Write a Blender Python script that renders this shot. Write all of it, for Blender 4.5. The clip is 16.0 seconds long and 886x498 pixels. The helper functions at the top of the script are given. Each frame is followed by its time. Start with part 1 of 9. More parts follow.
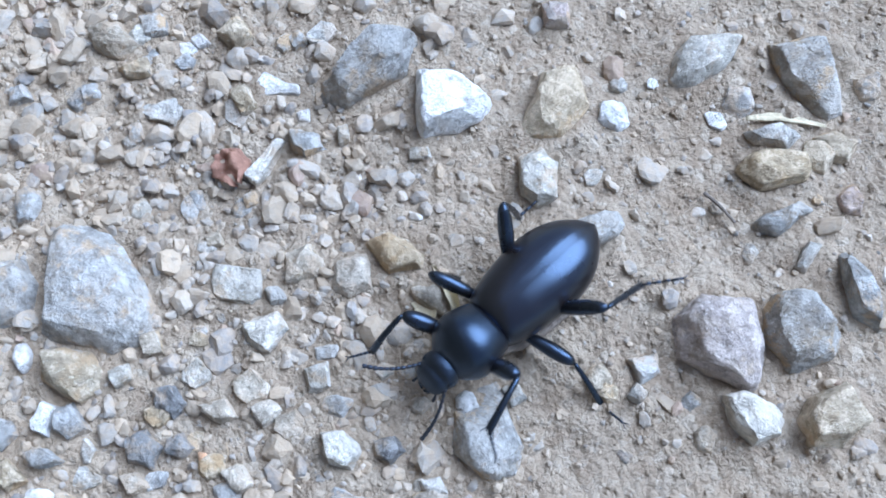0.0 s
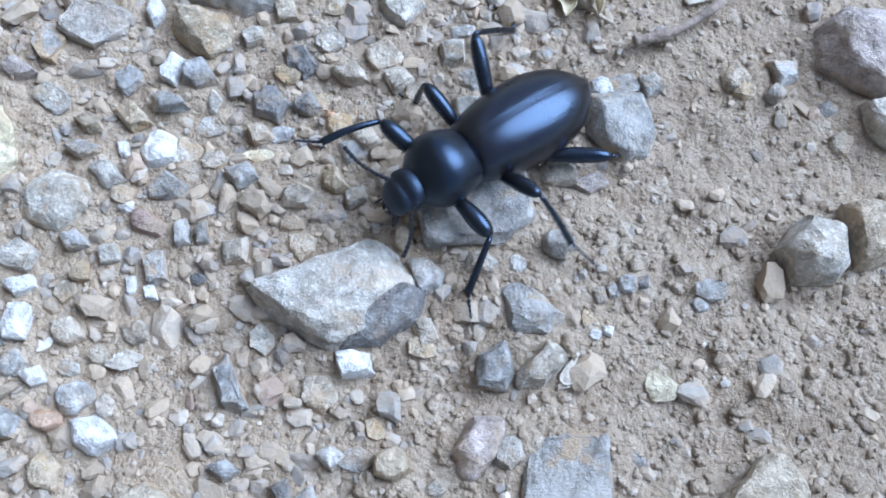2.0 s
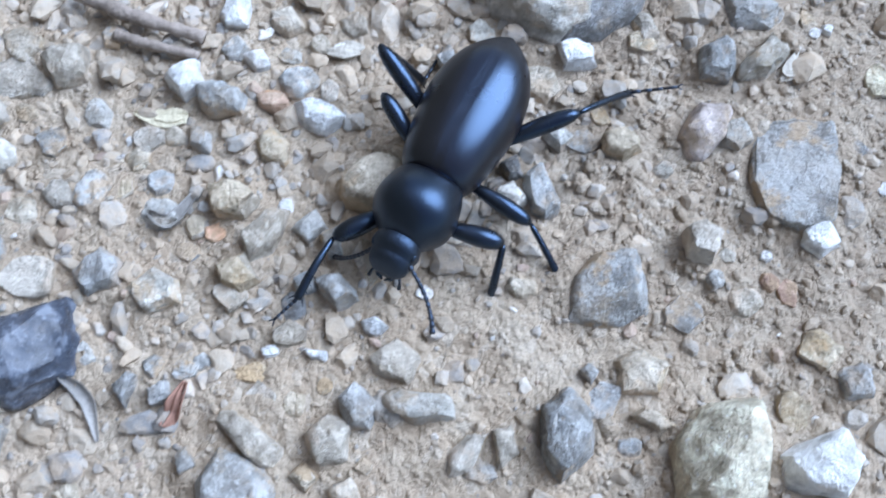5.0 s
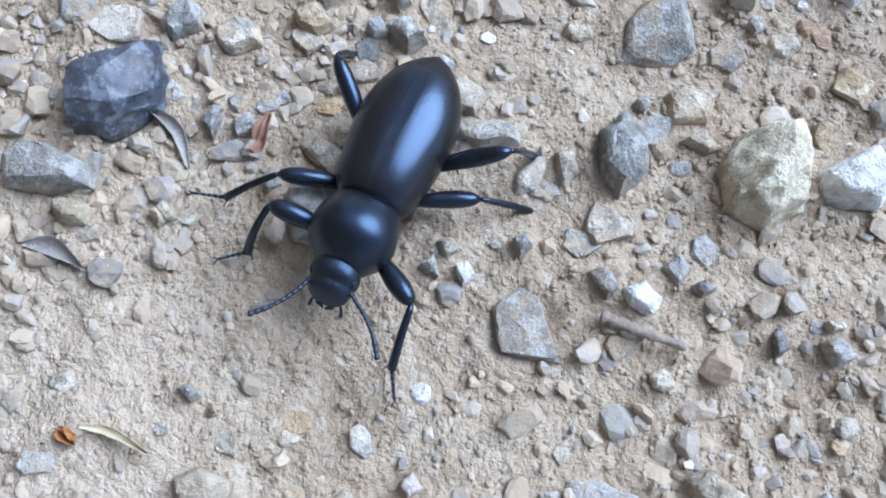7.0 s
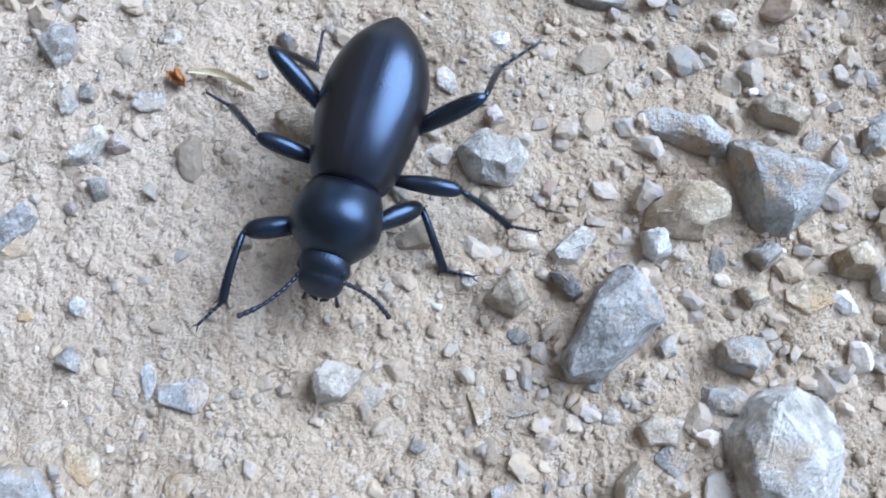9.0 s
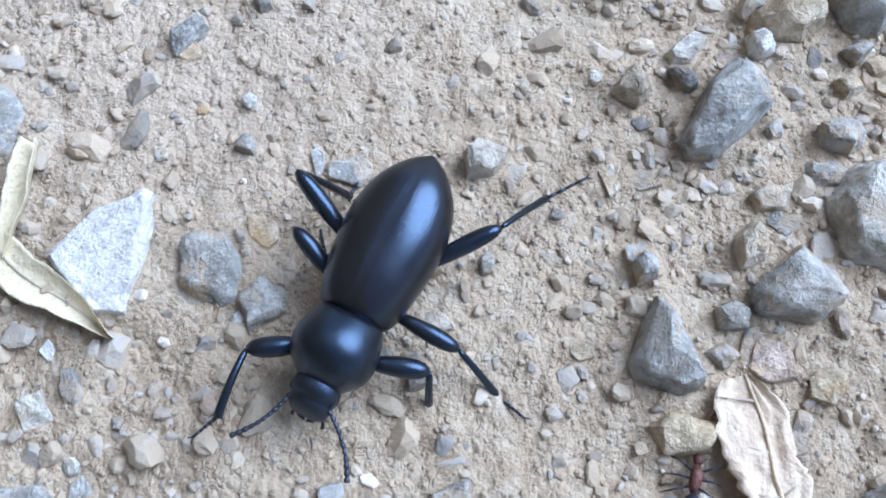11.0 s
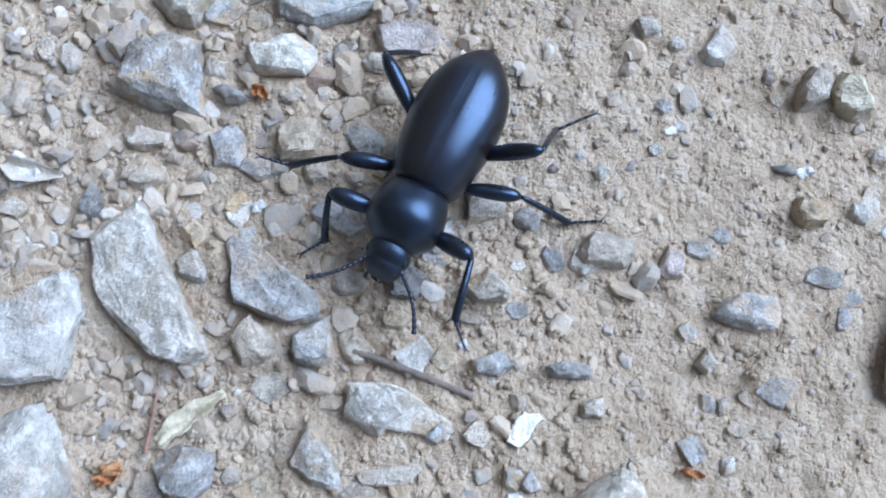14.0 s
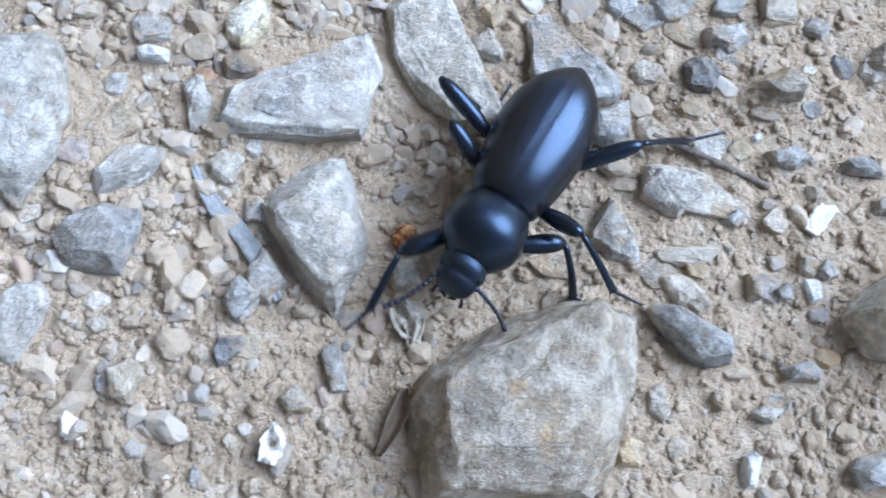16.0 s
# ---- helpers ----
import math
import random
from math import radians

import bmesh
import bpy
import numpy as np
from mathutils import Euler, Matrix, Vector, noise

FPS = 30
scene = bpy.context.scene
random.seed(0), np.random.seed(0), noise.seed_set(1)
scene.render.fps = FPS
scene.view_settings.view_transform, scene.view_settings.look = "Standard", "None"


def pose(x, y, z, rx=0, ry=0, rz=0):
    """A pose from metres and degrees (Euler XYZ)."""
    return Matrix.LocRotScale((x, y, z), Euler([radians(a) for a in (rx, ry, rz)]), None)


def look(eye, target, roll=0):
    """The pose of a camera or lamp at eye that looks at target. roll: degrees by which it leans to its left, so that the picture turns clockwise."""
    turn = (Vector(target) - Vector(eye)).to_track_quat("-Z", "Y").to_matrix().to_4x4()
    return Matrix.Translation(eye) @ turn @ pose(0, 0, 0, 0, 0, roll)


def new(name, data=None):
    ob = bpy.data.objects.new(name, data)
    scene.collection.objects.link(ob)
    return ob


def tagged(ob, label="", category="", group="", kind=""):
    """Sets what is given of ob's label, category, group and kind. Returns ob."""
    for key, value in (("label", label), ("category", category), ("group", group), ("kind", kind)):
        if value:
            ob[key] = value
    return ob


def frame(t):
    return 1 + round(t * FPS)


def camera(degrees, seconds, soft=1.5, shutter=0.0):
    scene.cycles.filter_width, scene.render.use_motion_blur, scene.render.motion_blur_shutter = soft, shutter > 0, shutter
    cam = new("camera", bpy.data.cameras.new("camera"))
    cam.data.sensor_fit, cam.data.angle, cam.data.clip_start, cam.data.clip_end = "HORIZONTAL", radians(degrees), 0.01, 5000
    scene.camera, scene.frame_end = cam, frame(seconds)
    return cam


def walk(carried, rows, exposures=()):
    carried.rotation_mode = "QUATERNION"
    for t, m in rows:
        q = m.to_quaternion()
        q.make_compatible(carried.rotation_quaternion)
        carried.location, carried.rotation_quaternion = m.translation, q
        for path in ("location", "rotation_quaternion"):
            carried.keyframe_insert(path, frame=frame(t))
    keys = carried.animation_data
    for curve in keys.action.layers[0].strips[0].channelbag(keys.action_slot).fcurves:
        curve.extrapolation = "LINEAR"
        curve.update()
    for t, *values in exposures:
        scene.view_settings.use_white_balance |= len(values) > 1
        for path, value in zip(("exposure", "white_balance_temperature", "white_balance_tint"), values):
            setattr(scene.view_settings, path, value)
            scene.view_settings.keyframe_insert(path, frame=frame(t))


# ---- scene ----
cam = camera(50.0, 16.0, soft=1.7, shutter=0.25)
PATH = [
    (0, (0.00000, -0.00000, 0.10350), (-0.00001, 0.02951, 0.00795), -9.84),
    (0.2, (-0.00133, -0.00501, 0.10327), (-0.00055, 0.02577, 0.00812), -7.82),
    (0.3, (-0.00248, -0.00932, 0.10241), (-0.00200, 0.02210, 0.00747), -7.90),
    (0.5, (-0.00283, -0.01438, 0.10181), (-0.00317, 0.01733, 0.00697), -8.48),
    (0.7, (-0.00236, -0.01681, 0.10116), (-0.00310, 0.01524, 0.00644), -8.26),
    (0.8, (-0.00218, -0.01805, 0.10042), (-0.00320, 0.01407, 0.00573), -8.34),
    (1, (-0.00431, -0.02184, 0.09814), (-0.00533, 0.01109, 0.00372), -7.51),
    (1.2, (-0.00846, -0.02580, 0.09611), (-0.00909, 0.00702, 0.00165), -6.23),
    (1.3, (-0.00979, -0.02666, 0.09576), (-0.01063, 0.00586, 0.00120), -6.31),
    (1.5, (-0.01114, -0.02719, 0.09528), (-0.01212, 0.00540, 0.00074), -6.16),
    (1.7, (-0.01377, -0.03076, 0.09341), (-0.01436, 0.00271, -0.00082), -5.20),
    (1.8, (-0.01601, -0.03255, 0.09231), (-0.01631, 0.00040, -0.00210), -4.66),
    (2, (-0.01799, -0.03328, 0.09187), (-0.01842, -0.00147, -0.00293), -4.70),
    (2.2, (-0.01807, -0.03251, 0.09264), (-0.01886, -0.00150, -0.00242), -5.16),
    (2.3, (-0.01845, -0.03309, 0.09272), (-0.01918, -0.00209, -0.00235), -5.03),
    (2.5, (-0.02014, -0.03439, 0.09282), (-0.02078, -0.00414, -0.00249), -4.77),
    (2.7, (-0.02156, -0.03570, 0.09283), (-0.02217, -0.00513, -0.00239), -4.55),
    (2.8, (-0.02269, -0.03639, 0.09260), (-0.02288, -0.00589, -0.00263), -3.78),
    (3, (-0.02297, -0.03882, 0.09192), (-0.02348, -0.00789, -0.00317), -4.19),
    (3.2, (-0.02274, -0.04116, 0.09106), (-0.02337, -0.01026, -0.00404), -4.35),
    (3.3, (-0.02289, -0.04106, 0.09083), (-0.02328, -0.01080, -0.00448), -4.02),
    (3.5, (-0.02373, -0.03941, 0.09119), (-0.02369, -0.00993, -0.00437), -3.33),
    (3.7, (-0.02627, -0.04112, 0.09005), (-0.02615, -0.01076, -0.00523), -3.16),
    (3.8, (-0.02667, -0.04228, 0.08949), (-0.02649, -0.01171, -0.00572), -3.03),
    (4, (-0.02615, -0.04217, 0.08934), (-0.02591, -0.01260, -0.00619), -2.81),
    (4.2, (-0.02670, -0.04496, 0.08797), (-0.02648, -0.01432, -0.00722), -2.83),
    (4.3, (-0.02716, -0.04734, 0.08705), (-0.02685, -0.01631, -0.00802), -2.63),
    (4.5, (-0.03046, -0.05072, 0.08558), (-0.03001, -0.02006, -0.00960), -2.44),
    (4.7, (-0.03506, -0.05392, 0.08474), (-0.03480, -0.02347, -0.01051), -2.76),
    (4.8, (-0.03714, -0.05532, 0.08447), (-0.03731, -0.02528, -0.01091), -3.46),
    (5, (-0.04162, -0.05903, 0.08452), (-0.04187, -0.02946, -0.01101), -3.28),
    (5.2, (-0.04305, -0.06103, 0.08608), (-0.04371, -0.03278, -0.00984), -3.82),
    (7.3, (-0.05090, -0.08518, 0.08405), (-0.04934, -0.05715, -0.01193), -0.22),
    (7.5, (-0.05050, -0.08770, 0.08306), (-0.04921, -0.05903, -0.01273), -1.01),
    (7.7, (-0.05041, -0.09333, 0.08098), (-0.05032, -0.06159, -0.01385), -3.66),
    (7.8, (-0.05155, -0.09295, 0.08179), (-0.05122, -0.06247, -0.01345), -3.23),
    (8, (-0.05310, -0.09801, 0.08151), (-0.05331, -0.06561, -0.01309), -4.19),
    (8.2, (-0.05527, -0.10325, 0.08076), (-0.05570, -0.07119, -0.01396), -4.65),
    (8.3, (-0.05564, -0.10625, 0.08029), (-0.05644, -0.07426, -0.01446), -5.30),
    (8.5, (-0.05508, -0.10916, 0.07991), (-0.05652, -0.07786, -0.01505), -6.58),
    (8.7, (-0.05573, -0.11435, 0.07996), (-0.05731, -0.08336, -0.01510), -7.17),
    (8.8, (-0.05607, -0.11528, 0.08068), (-0.05763, -0.08468, -0.01451), -7.16),
    (9, (-0.05801, -0.11769, 0.08082), (-0.05922, -0.08744, -0.01448), -6.74),
    (9.2, (-0.06074, -0.11915, 0.08111), (-0.06148, -0.08907, -0.01425), -6.00),
    (9.3, (-0.06102, -0.11935, 0.08127), (-0.06182, -0.08956, -0.01419), -6.25),
    (9.5, (-0.06260, -0.12204, 0.08117), (-0.06272, -0.09152, -0.01406), -5.21),
    (9.7, (-0.06534, -0.12406, 0.08126), (-0.06524, -0.09413, -0.01415), -4.98),
    (11.8, (-0.07559, -0.14850, 0.08957), (-0.07644, -0.11924, -0.00605), -6.19),
    (12, (-0.07728, -0.15180, 0.09004), (-0.07794, -0.12506, -0.00632), -5.92),
    (12.2, (-0.08041, -0.15760, 0.09038), (-0.08046, -0.13225, -0.00636), -4.61),
    (12.3, (-0.08156, -0.15939, 0.09166), (-0.08190, -0.13552, -0.00545), -5.19),
    (12.5, (-0.08516, -0.16261, 0.09476), (-0.08528, -0.13999, -0.00265), -4.42),
    (12.7, (-0.08862, -0.16566, 0.09766), (-0.08884, -0.14450, -0.00008), -4.14),
    (12.8, (-0.08988, -0.16761, 0.09862), (-0.08984, -0.14587, 0.00101), -3.16),
    (13, (-0.09157, -0.17135, 0.09794), (-0.09158, -0.14941, 0.00037), -2.72),
    (13.2, (-0.09663, -0.17678, 0.09669), (-0.09572, -0.15443, -0.00078), 0.31),
    (13.3, (-0.09845, -0.17553, 0.09712), (-0.09781, -0.15475, -0.00069), 0.04),
    (13.5, (-0.09962, -0.17691, 0.09597), (-0.09964, -0.15433, -0.00145), -1.83),
    (13.7, (-0.10034, -0.18110, 0.09425), (-0.10041, -0.15840, -0.00314), -2.52),
    (13.8, (-0.10136, -0.18264, 0.09378), (-0.10152, -0.16032, -0.00370), -3.10),
    (14, (-0.10422, -0.18495, 0.09467), (-0.10434, -0.16337, -0.00297), -2.79),
    (14.2, (-0.10558, -0.18767, 0.09545), (-0.10640, -0.16685, -0.00236), -4.60),
    (14.3, (-0.10657, -0.18934, 0.09518), (-0.10699, -0.16825, -0.00257), -3.43),
    (14.5, (-0.10940, -0.19197, 0.09474), (-0.10817, -0.17104, -0.00303), 1.34),
    (14.7, (-0.11525, -0.19530, 0.09440), (-0.11205, -0.17387, -0.00322), 6.88),
    (14.8, (-0.11797, -0.19513, 0.09411), (-0.11436, -0.17405, -0.00358), 8.27),
    (15, (-0.12078, -0.19816, 0.09327), (-0.11738, -0.17560, -0.00410), 7.60),
    (15.2, (-0.12309, -0.19944, 0.09261), (-0.11915, -0.17685, -0.00472), 9.41),
    (15.3, (-0.12387, -0.20105, 0.09206), (-0.12005, -0.17846, -0.00528), 9.38),
    (15.5, (-0.12690, -0.20430, 0.09051), (-0.12229, -0.18123, -0.00668), 11.42),
    (15.7, (-0.13142, -0.20448, 0.09007), (-0.12643, -0.18172, -0.00717), 13.03),
    (15.8, (-0.13447, -0.20657, 0.08958), (-0.12907, -0.18261, -0.00736), 13.62),
    (16, (-0.13975, -0.20901, 0.08861), (-0.13392, -0.18440, -0.00814), 14.85),
]
walk(cam, [(t, look(eye, target, roll)) for t, eye, target, roll in PATH],
     exposures=[(0, 1.82, 6190, 10), (1, 1.76, 6220, 10), (2, 1.73, 6240, 10), (3, 1.77, 6520, 10), (3.6, 1.75, 6470, 10), (4.2, 1.7, 6220, 10), (5, 1.78, 6270, 10), (7.4, 1.79, 6520, 10), (8.5, 1.83, 6430, 10), (9.7, 1.85, 6480, 10), (12, 1.74, 6370, 10), (12.6, 1.75, 6370, 10), (13.5, 1.69, 6320, 10), (15, 1.69, 6350, 10), (16, 1.8, 6400, 10)])

MM = 0.001

# ---- sky and sun: open blue sky on one side, as a wide blue lamp; an added, unseen bank darkens the other
world = bpy.data.worlds.new("sky")
scene.world = world
world.use_nodes = True
wn = world.node_tree.nodes
sky = wn.new("ShaderNodeTexSky")
sky.sky_type = "NISHITA"
sky.sun_disc = False
sky.sun_elevation = radians(58)
sky.sun_rotation = radians(-60)
wn["Background"].inputs["Strength"].default_value = 0.05
world.node_tree.links.new(sky.outputs["Color"], wn["Background"].inputs["Color"])
sun = new("sun", bpy.data.lights.new("sun", "SUN"))
sun.data.energy = 2.45
sun.data.angle = radians(50)
sun.data.color = (0.62, 0.76, 1.0)
sun.matrix_world = look((0.72, 0.3, 0.8), (0, 0, 0))


# ---- materials
class Nodes:
    """Short hand for building a node tree."""

    def __init__(self, name):
        self.mat = bpy.data.materials.new(name)
        self.mat.use_nodes = True
        self.tree = self.mat.node_tree
        self.bsdf = self.tree.nodes["Principled BSDF"]

    def add(self, kind, operation=None):
        node = self.tree.nodes.new(kind)
        if operation:
            node.operation = operation
        return node

    def link(self, a, b):
        self.tree.links.new(a, b)

    def coords(self):
        return self.add("ShaderNodeTexCoord").outputs["Object"]

    def noise(self, vec, scale, detail=4.0, rough=0.6):
        n = self.add("ShaderNodeTexNoise")
        n.inputs["Scale"].default_value, n.inputs["Detail"].default_value, n.inputs["Roughness"].default_value = scale, detail, rough
        self.link(vec, n.inputs["Vector"])
        return n.outputs["Fac"]

    def span(self, fac, low, high, to_low=0.0, to_high=1.0):
        n = self.add("ShaderNodeMapRange")
        for k, v in zip(("From Min", "From Max", "To Min", "To Max"), (low, high, to_low, to_high)):
            n.inputs[k].default_value = v
        self.link(fac, n.inputs["Value"])
        return n.outputs["Result"]

    def math(self, op, a, b):
        n = self.add("ShaderNodeMath", operation=op)
        for slot, v in zip(n.inputs, (a, b)):
            if isinstance(v, (int, float)):
                slot.default_value = v
            else:
                self.link(v, slot)
        return n.outputs[0]

    def mix(self, fac, a, b, blend="MIX"):
        n = self.add("ShaderNodeMix")
        n.data_type, n.blend_type = "RGBA", blend
        for slot, v in ((n.inputs[0], fac), (n.inputs[6], a), (n.inputs[7], b)):
            if isinstance(v, (int, float)):
                slot.default_value = v
            elif isinstance(v, tuple):
                slot.default_value = (*v, 1)
            else:
                self.link(v, slot)
        return n.outputs[2]

    def bump(self, height, strength, distance):
        n = self.add("ShaderNodeBump")
        n.inputs["Strength"].default_value, n.inputs["Distance"].default_value = strength, distance
        self.link(height, n.inputs["Height"])
        self.link(n.outputs["Normal"], self.bsdf.inputs["Normal"])

    def finish(self, colour, rough, spec=0.3):
        if isinstance(colour, tuple):
            self.bsdf.inputs["Base Color"].default_value = (*colour, 1)
        else:
            self.link(colour, self.bsdf.inputs["Base Color"])
        if isinstance(rough, float):
            self.bsdf.inputs["Roughness"].default_value = rough
        else:
            self.link(rough, self.bsdf.inputs["Roughness"])
        self.bsdf.inputs["Specular IOR Level"].default_value = spec
        return self.mat


SOIL = (0.544, 0.408, 0.283)


def soil_material():
    n = Nodes("dry_soil")
    v = n.coords()
    big, mid, fine = n.noise(v, 35), n.noise(v, 260, 5, 0.7), n.noise(v, 1500, 4, 0.75)
    c = n.mix(n.span(big, 0.35, 0.68), (0.455, 0.335, 0.23), SOIL)
    c = n.mix(n.span(mid, 0.4, 0.75), c, (0.619, 0.495, 0.361))
    c = n.mix(n.span(fine, 0.52, 0.75, 0, 0.55), c, (0.384, 0.29, 0.192))
    c = n.mix(n.span(n.noise(v, 900, 2), 0.62, 0.72, 0, 0.45), c, (0.563, 0.486, 0.398))
    # brighter light over this spot is put into the soil colour
    far = n.add("ShaderNodeVectorMath", operation="DISTANCE")
    n.link(v, far.inputs[0])
    far.inputs[1].default_value = (-0.098, -0.076, 0.0)
    dry = n.math("MULTIPLY", n.span(far.outputs["Value"], 0.012, 0.04, 0.8, 0.0), n.span(n.noise(v, 120, 4, 0.6), 0.3, 0.6, 0.4, 1.0))
    c = n.mix(dry, c, (0.705, 0.56, 0.431))
    speck = n.noise(v, 3600, 3, 0.7)
    c = n.mix(n.span(speck, 0.56, 0.7, 0, 0.4), c, (0.6, 0.504, 0.394))
    c = n.mix(n.span(speck, 0.42, 0.3, 0, 0.45), c, (0.197, 0.144, 0.098))
    clump = n.noise(v, 620, 3, 0.6)
    c = n.mix(n.span(clump, 0.42, 0.3, 0, 0.5), c, (0.29, 0.21, 0.136))
    c = n.mix(n.span(clump, 0.6, 0.72, 0, 0.5), c, (0.657, 0.537, 0.403))
    # greyer, slightly darker soil round one centre, fading outward
    patch_dist = n.add("ShaderNodeVectorMath", operation="DISTANCE")
    n.link(v, patch_dist.inputs[0])
    patch_dist.inputs[1].default_value = (0.03, 0.02, 0.0)
    grey_patch = n.span(patch_dist.outputs["Value"], 0.06, 0.095, 1.0, 0.0)
    c = n.mix(n.math("MULTIPLY", grey_patch, n.span(n.noise(v, 90, 4, 0.6), 0.3, 0.65, 0.45, 0.9)), c, (0.74, 0.755, 0.785), "MULTIPLY")
    cells = n.add("ShaderNodeTexVoronoi")
    cells.inputs["Scale"].default_value = 1000.0
    wobble = n.add("ShaderNodeVectorMath", operation="ADD")
    n.link(v, wobble.inputs[0])
    n.link(n.math("MULTIPLY", n.noise(v, 900, 3, 0.6), 0.0009), wobble.inputs[1])
    n.link(wobble.outputs[0], cells.inputs["Vector"])
    grit = n.add("ShaderNodeSeparateColor")
    n.link(cells.outputs["Color"], grit.inputs[0])
    damp = n.noise(v, 75, 5, 0.7)
    c = n.mix(n.span(damp, 0.44, 0.3, 0, 0.5), c, (0.3, 0.215, 0.14))
    c = n.mix(n.span(damp, 0.56, 0.7, 0, 0.5), c, (0.66, 0.555, 0.43))
    c = n.mix(n.span(grit.outputs[0], 0.0, 0.3, 0.26, 0.0), c, (0.32, 0.25, 0.18))
    c = n.mix(n.span(grit.outputs[1], 0.78, 1.0, 0.0, 0.45), c, (0.66, 0.57, 0.46))
    crumbs = n.math("SUBTRACT", 1.0, cells.outputs["Distance"])
    n.bump(n.math("ADD", n.math("ADD", n.math("MULTIPLY", crumbs, 0.3), n.math("MULTIPLY", mid, 0.5)), n.math("ADD", n.math("MULTIPLY", clump, 0.45), n.math("MULTIPLY", fine, 0.55))), 0.8, 0.0022)
    tame = n.add("ShaderNodeHueSaturation")
    tame.inputs["Saturation"].default_value = 0.94
    n.link(c, tame.inputs["Color"])
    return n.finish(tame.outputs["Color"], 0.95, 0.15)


DRY_SOIL = soil_material()


def rock_material(name, colour, dark, dust=0.35, rough=0.85, vary=0.14, relief=0.9):
    """Broken stone: two tones, fine grain, pale veins, a dusting of soil, lighter or darker from piece to piece."""
    n = Nodes(name)
    v = n.coords()
    seed = n.math("FRACT", n.math("ADD", n.add("ShaderNodeObjectInfo").outputs["Random"], n.add("ShaderNodeNewGeometry").outputs["Random Per Island"]), 0)
    shift = n.add("ShaderNodeVectorMath", operation="ADD")
    n.link(v, shift.inputs[0])
    n.link(n.math("MULTIPLY", seed, 3.0), shift.inputs[1])
    v = shift.outputs[0]
    mid, grain, fine = n.noise(v, 190, 5, 0.65), n.noise(v, 1000, 5, 0.75), n.noise(v, 3300, 3, 0.7)
    c = n.mix(n.span(mid, 0.4, 0.6), dark, colour)
    stain = n.noise(v, 330, 4, 0.6)
    c = n.mix(n.span(stain, 0.52, 0.64, 0, min(0.45, 1.3 * dust)), c, (0.42, 0.33, 0.23))
    c = n.mix(n.span(stain, 0.46, 0.34, 0, min(0.55, 1.6 * dust)), c, tuple(min(1, a * 1.35 + 0.05) for a in colour))
    c = n.mix(n.span(grain, 0.55, 0.74, 0, 0.28), c, tuple(min(1, a * 1.45) for a in colour))
    c = n.mix(n.span(grain, 0.44, 0.27, 0, 0.36), c, tuple(a * 0.55 for a in dark))
    c = n.mix(n.span(fine, 0.57, 0.7, 0, 0.22), c, tuple(min(1, a * 1.7 + 0.04) for a in colour))
    c = n.mix(n.span(fine, 0.42, 0.3, 0, 0.28), c, tuple(a * 0.45 for a in dark))
    blotch = n.noise(v, 620, 4, 0.62)
    c = n.mix(n.span(blotch, 0.53, 0.6, 0, 0.6), c, tuple(min(1, a * 1.45 + 0.1) for a in colour))
    c = n.mix(n.span(blotch, 0.46, 0.38, 0, 0.6), c, tuple(a * 0.55 for a in dark))
    broad = n.noise(v, 120, 6, 0.72)
    c = n.mix(n.span(broad, 0.52, 0.58, 0, min(0.55, 1.7 * dust)), c, tuple(min(1, a * 1.3 + 0.08) for a in colour))
    c = n.mix(n.span(broad, 0.47, 0.38, 0, 0.75 * dust), c, tuple(a * k for a, k in zip(dark, (0.86, 0.74, 0.6))))
    glint = n.noise(v, 2100, 2, 0.5)
    c = n.mix(n.span(glint, 0.63, 0.7, 0, 0.45), c, tuple(min(0.85, a * 1.6 + 0.14) for a in colour))
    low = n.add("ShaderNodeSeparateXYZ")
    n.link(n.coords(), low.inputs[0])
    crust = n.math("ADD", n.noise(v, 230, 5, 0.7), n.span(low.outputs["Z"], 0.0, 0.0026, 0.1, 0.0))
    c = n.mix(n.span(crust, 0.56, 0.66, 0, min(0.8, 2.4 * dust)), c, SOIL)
    c = n.mix(n.span(n.noise(v, 90, 6, 0.7), 0.4, 0.7, 0.05, dust), c, SOIL)
    hsv = n.add("ShaderNodeHueSaturation")
    n.link(c, hsv.inputs["Color"])
    n.link(n.span(seed, 0, 1, 1 - vary, 1 + vary), hsv.inputs["Value"])
    n.link(n.span(n.math("FRACT", n.math("MULTIPLY", seed, 7.3), 0), 0, 1, 0.75, 1.3), hsv.inputs["Saturation"])
    n.bump(n.math("ADD", n.math("MULTIPLY", grain, 0.6), n.math("ADD", n.math("MULTIPLY", fine, 0.25), n.math("MULTIPLY", n.noise(v, 420, 3, 0.6), 0.4))), relief, 0.0013)
    return n.finish(hsv.outputs["Color"], n.span(grain, 0.3, 0.7, rough - 0.12, min(1.0, rough + 0.1)), 0.35)


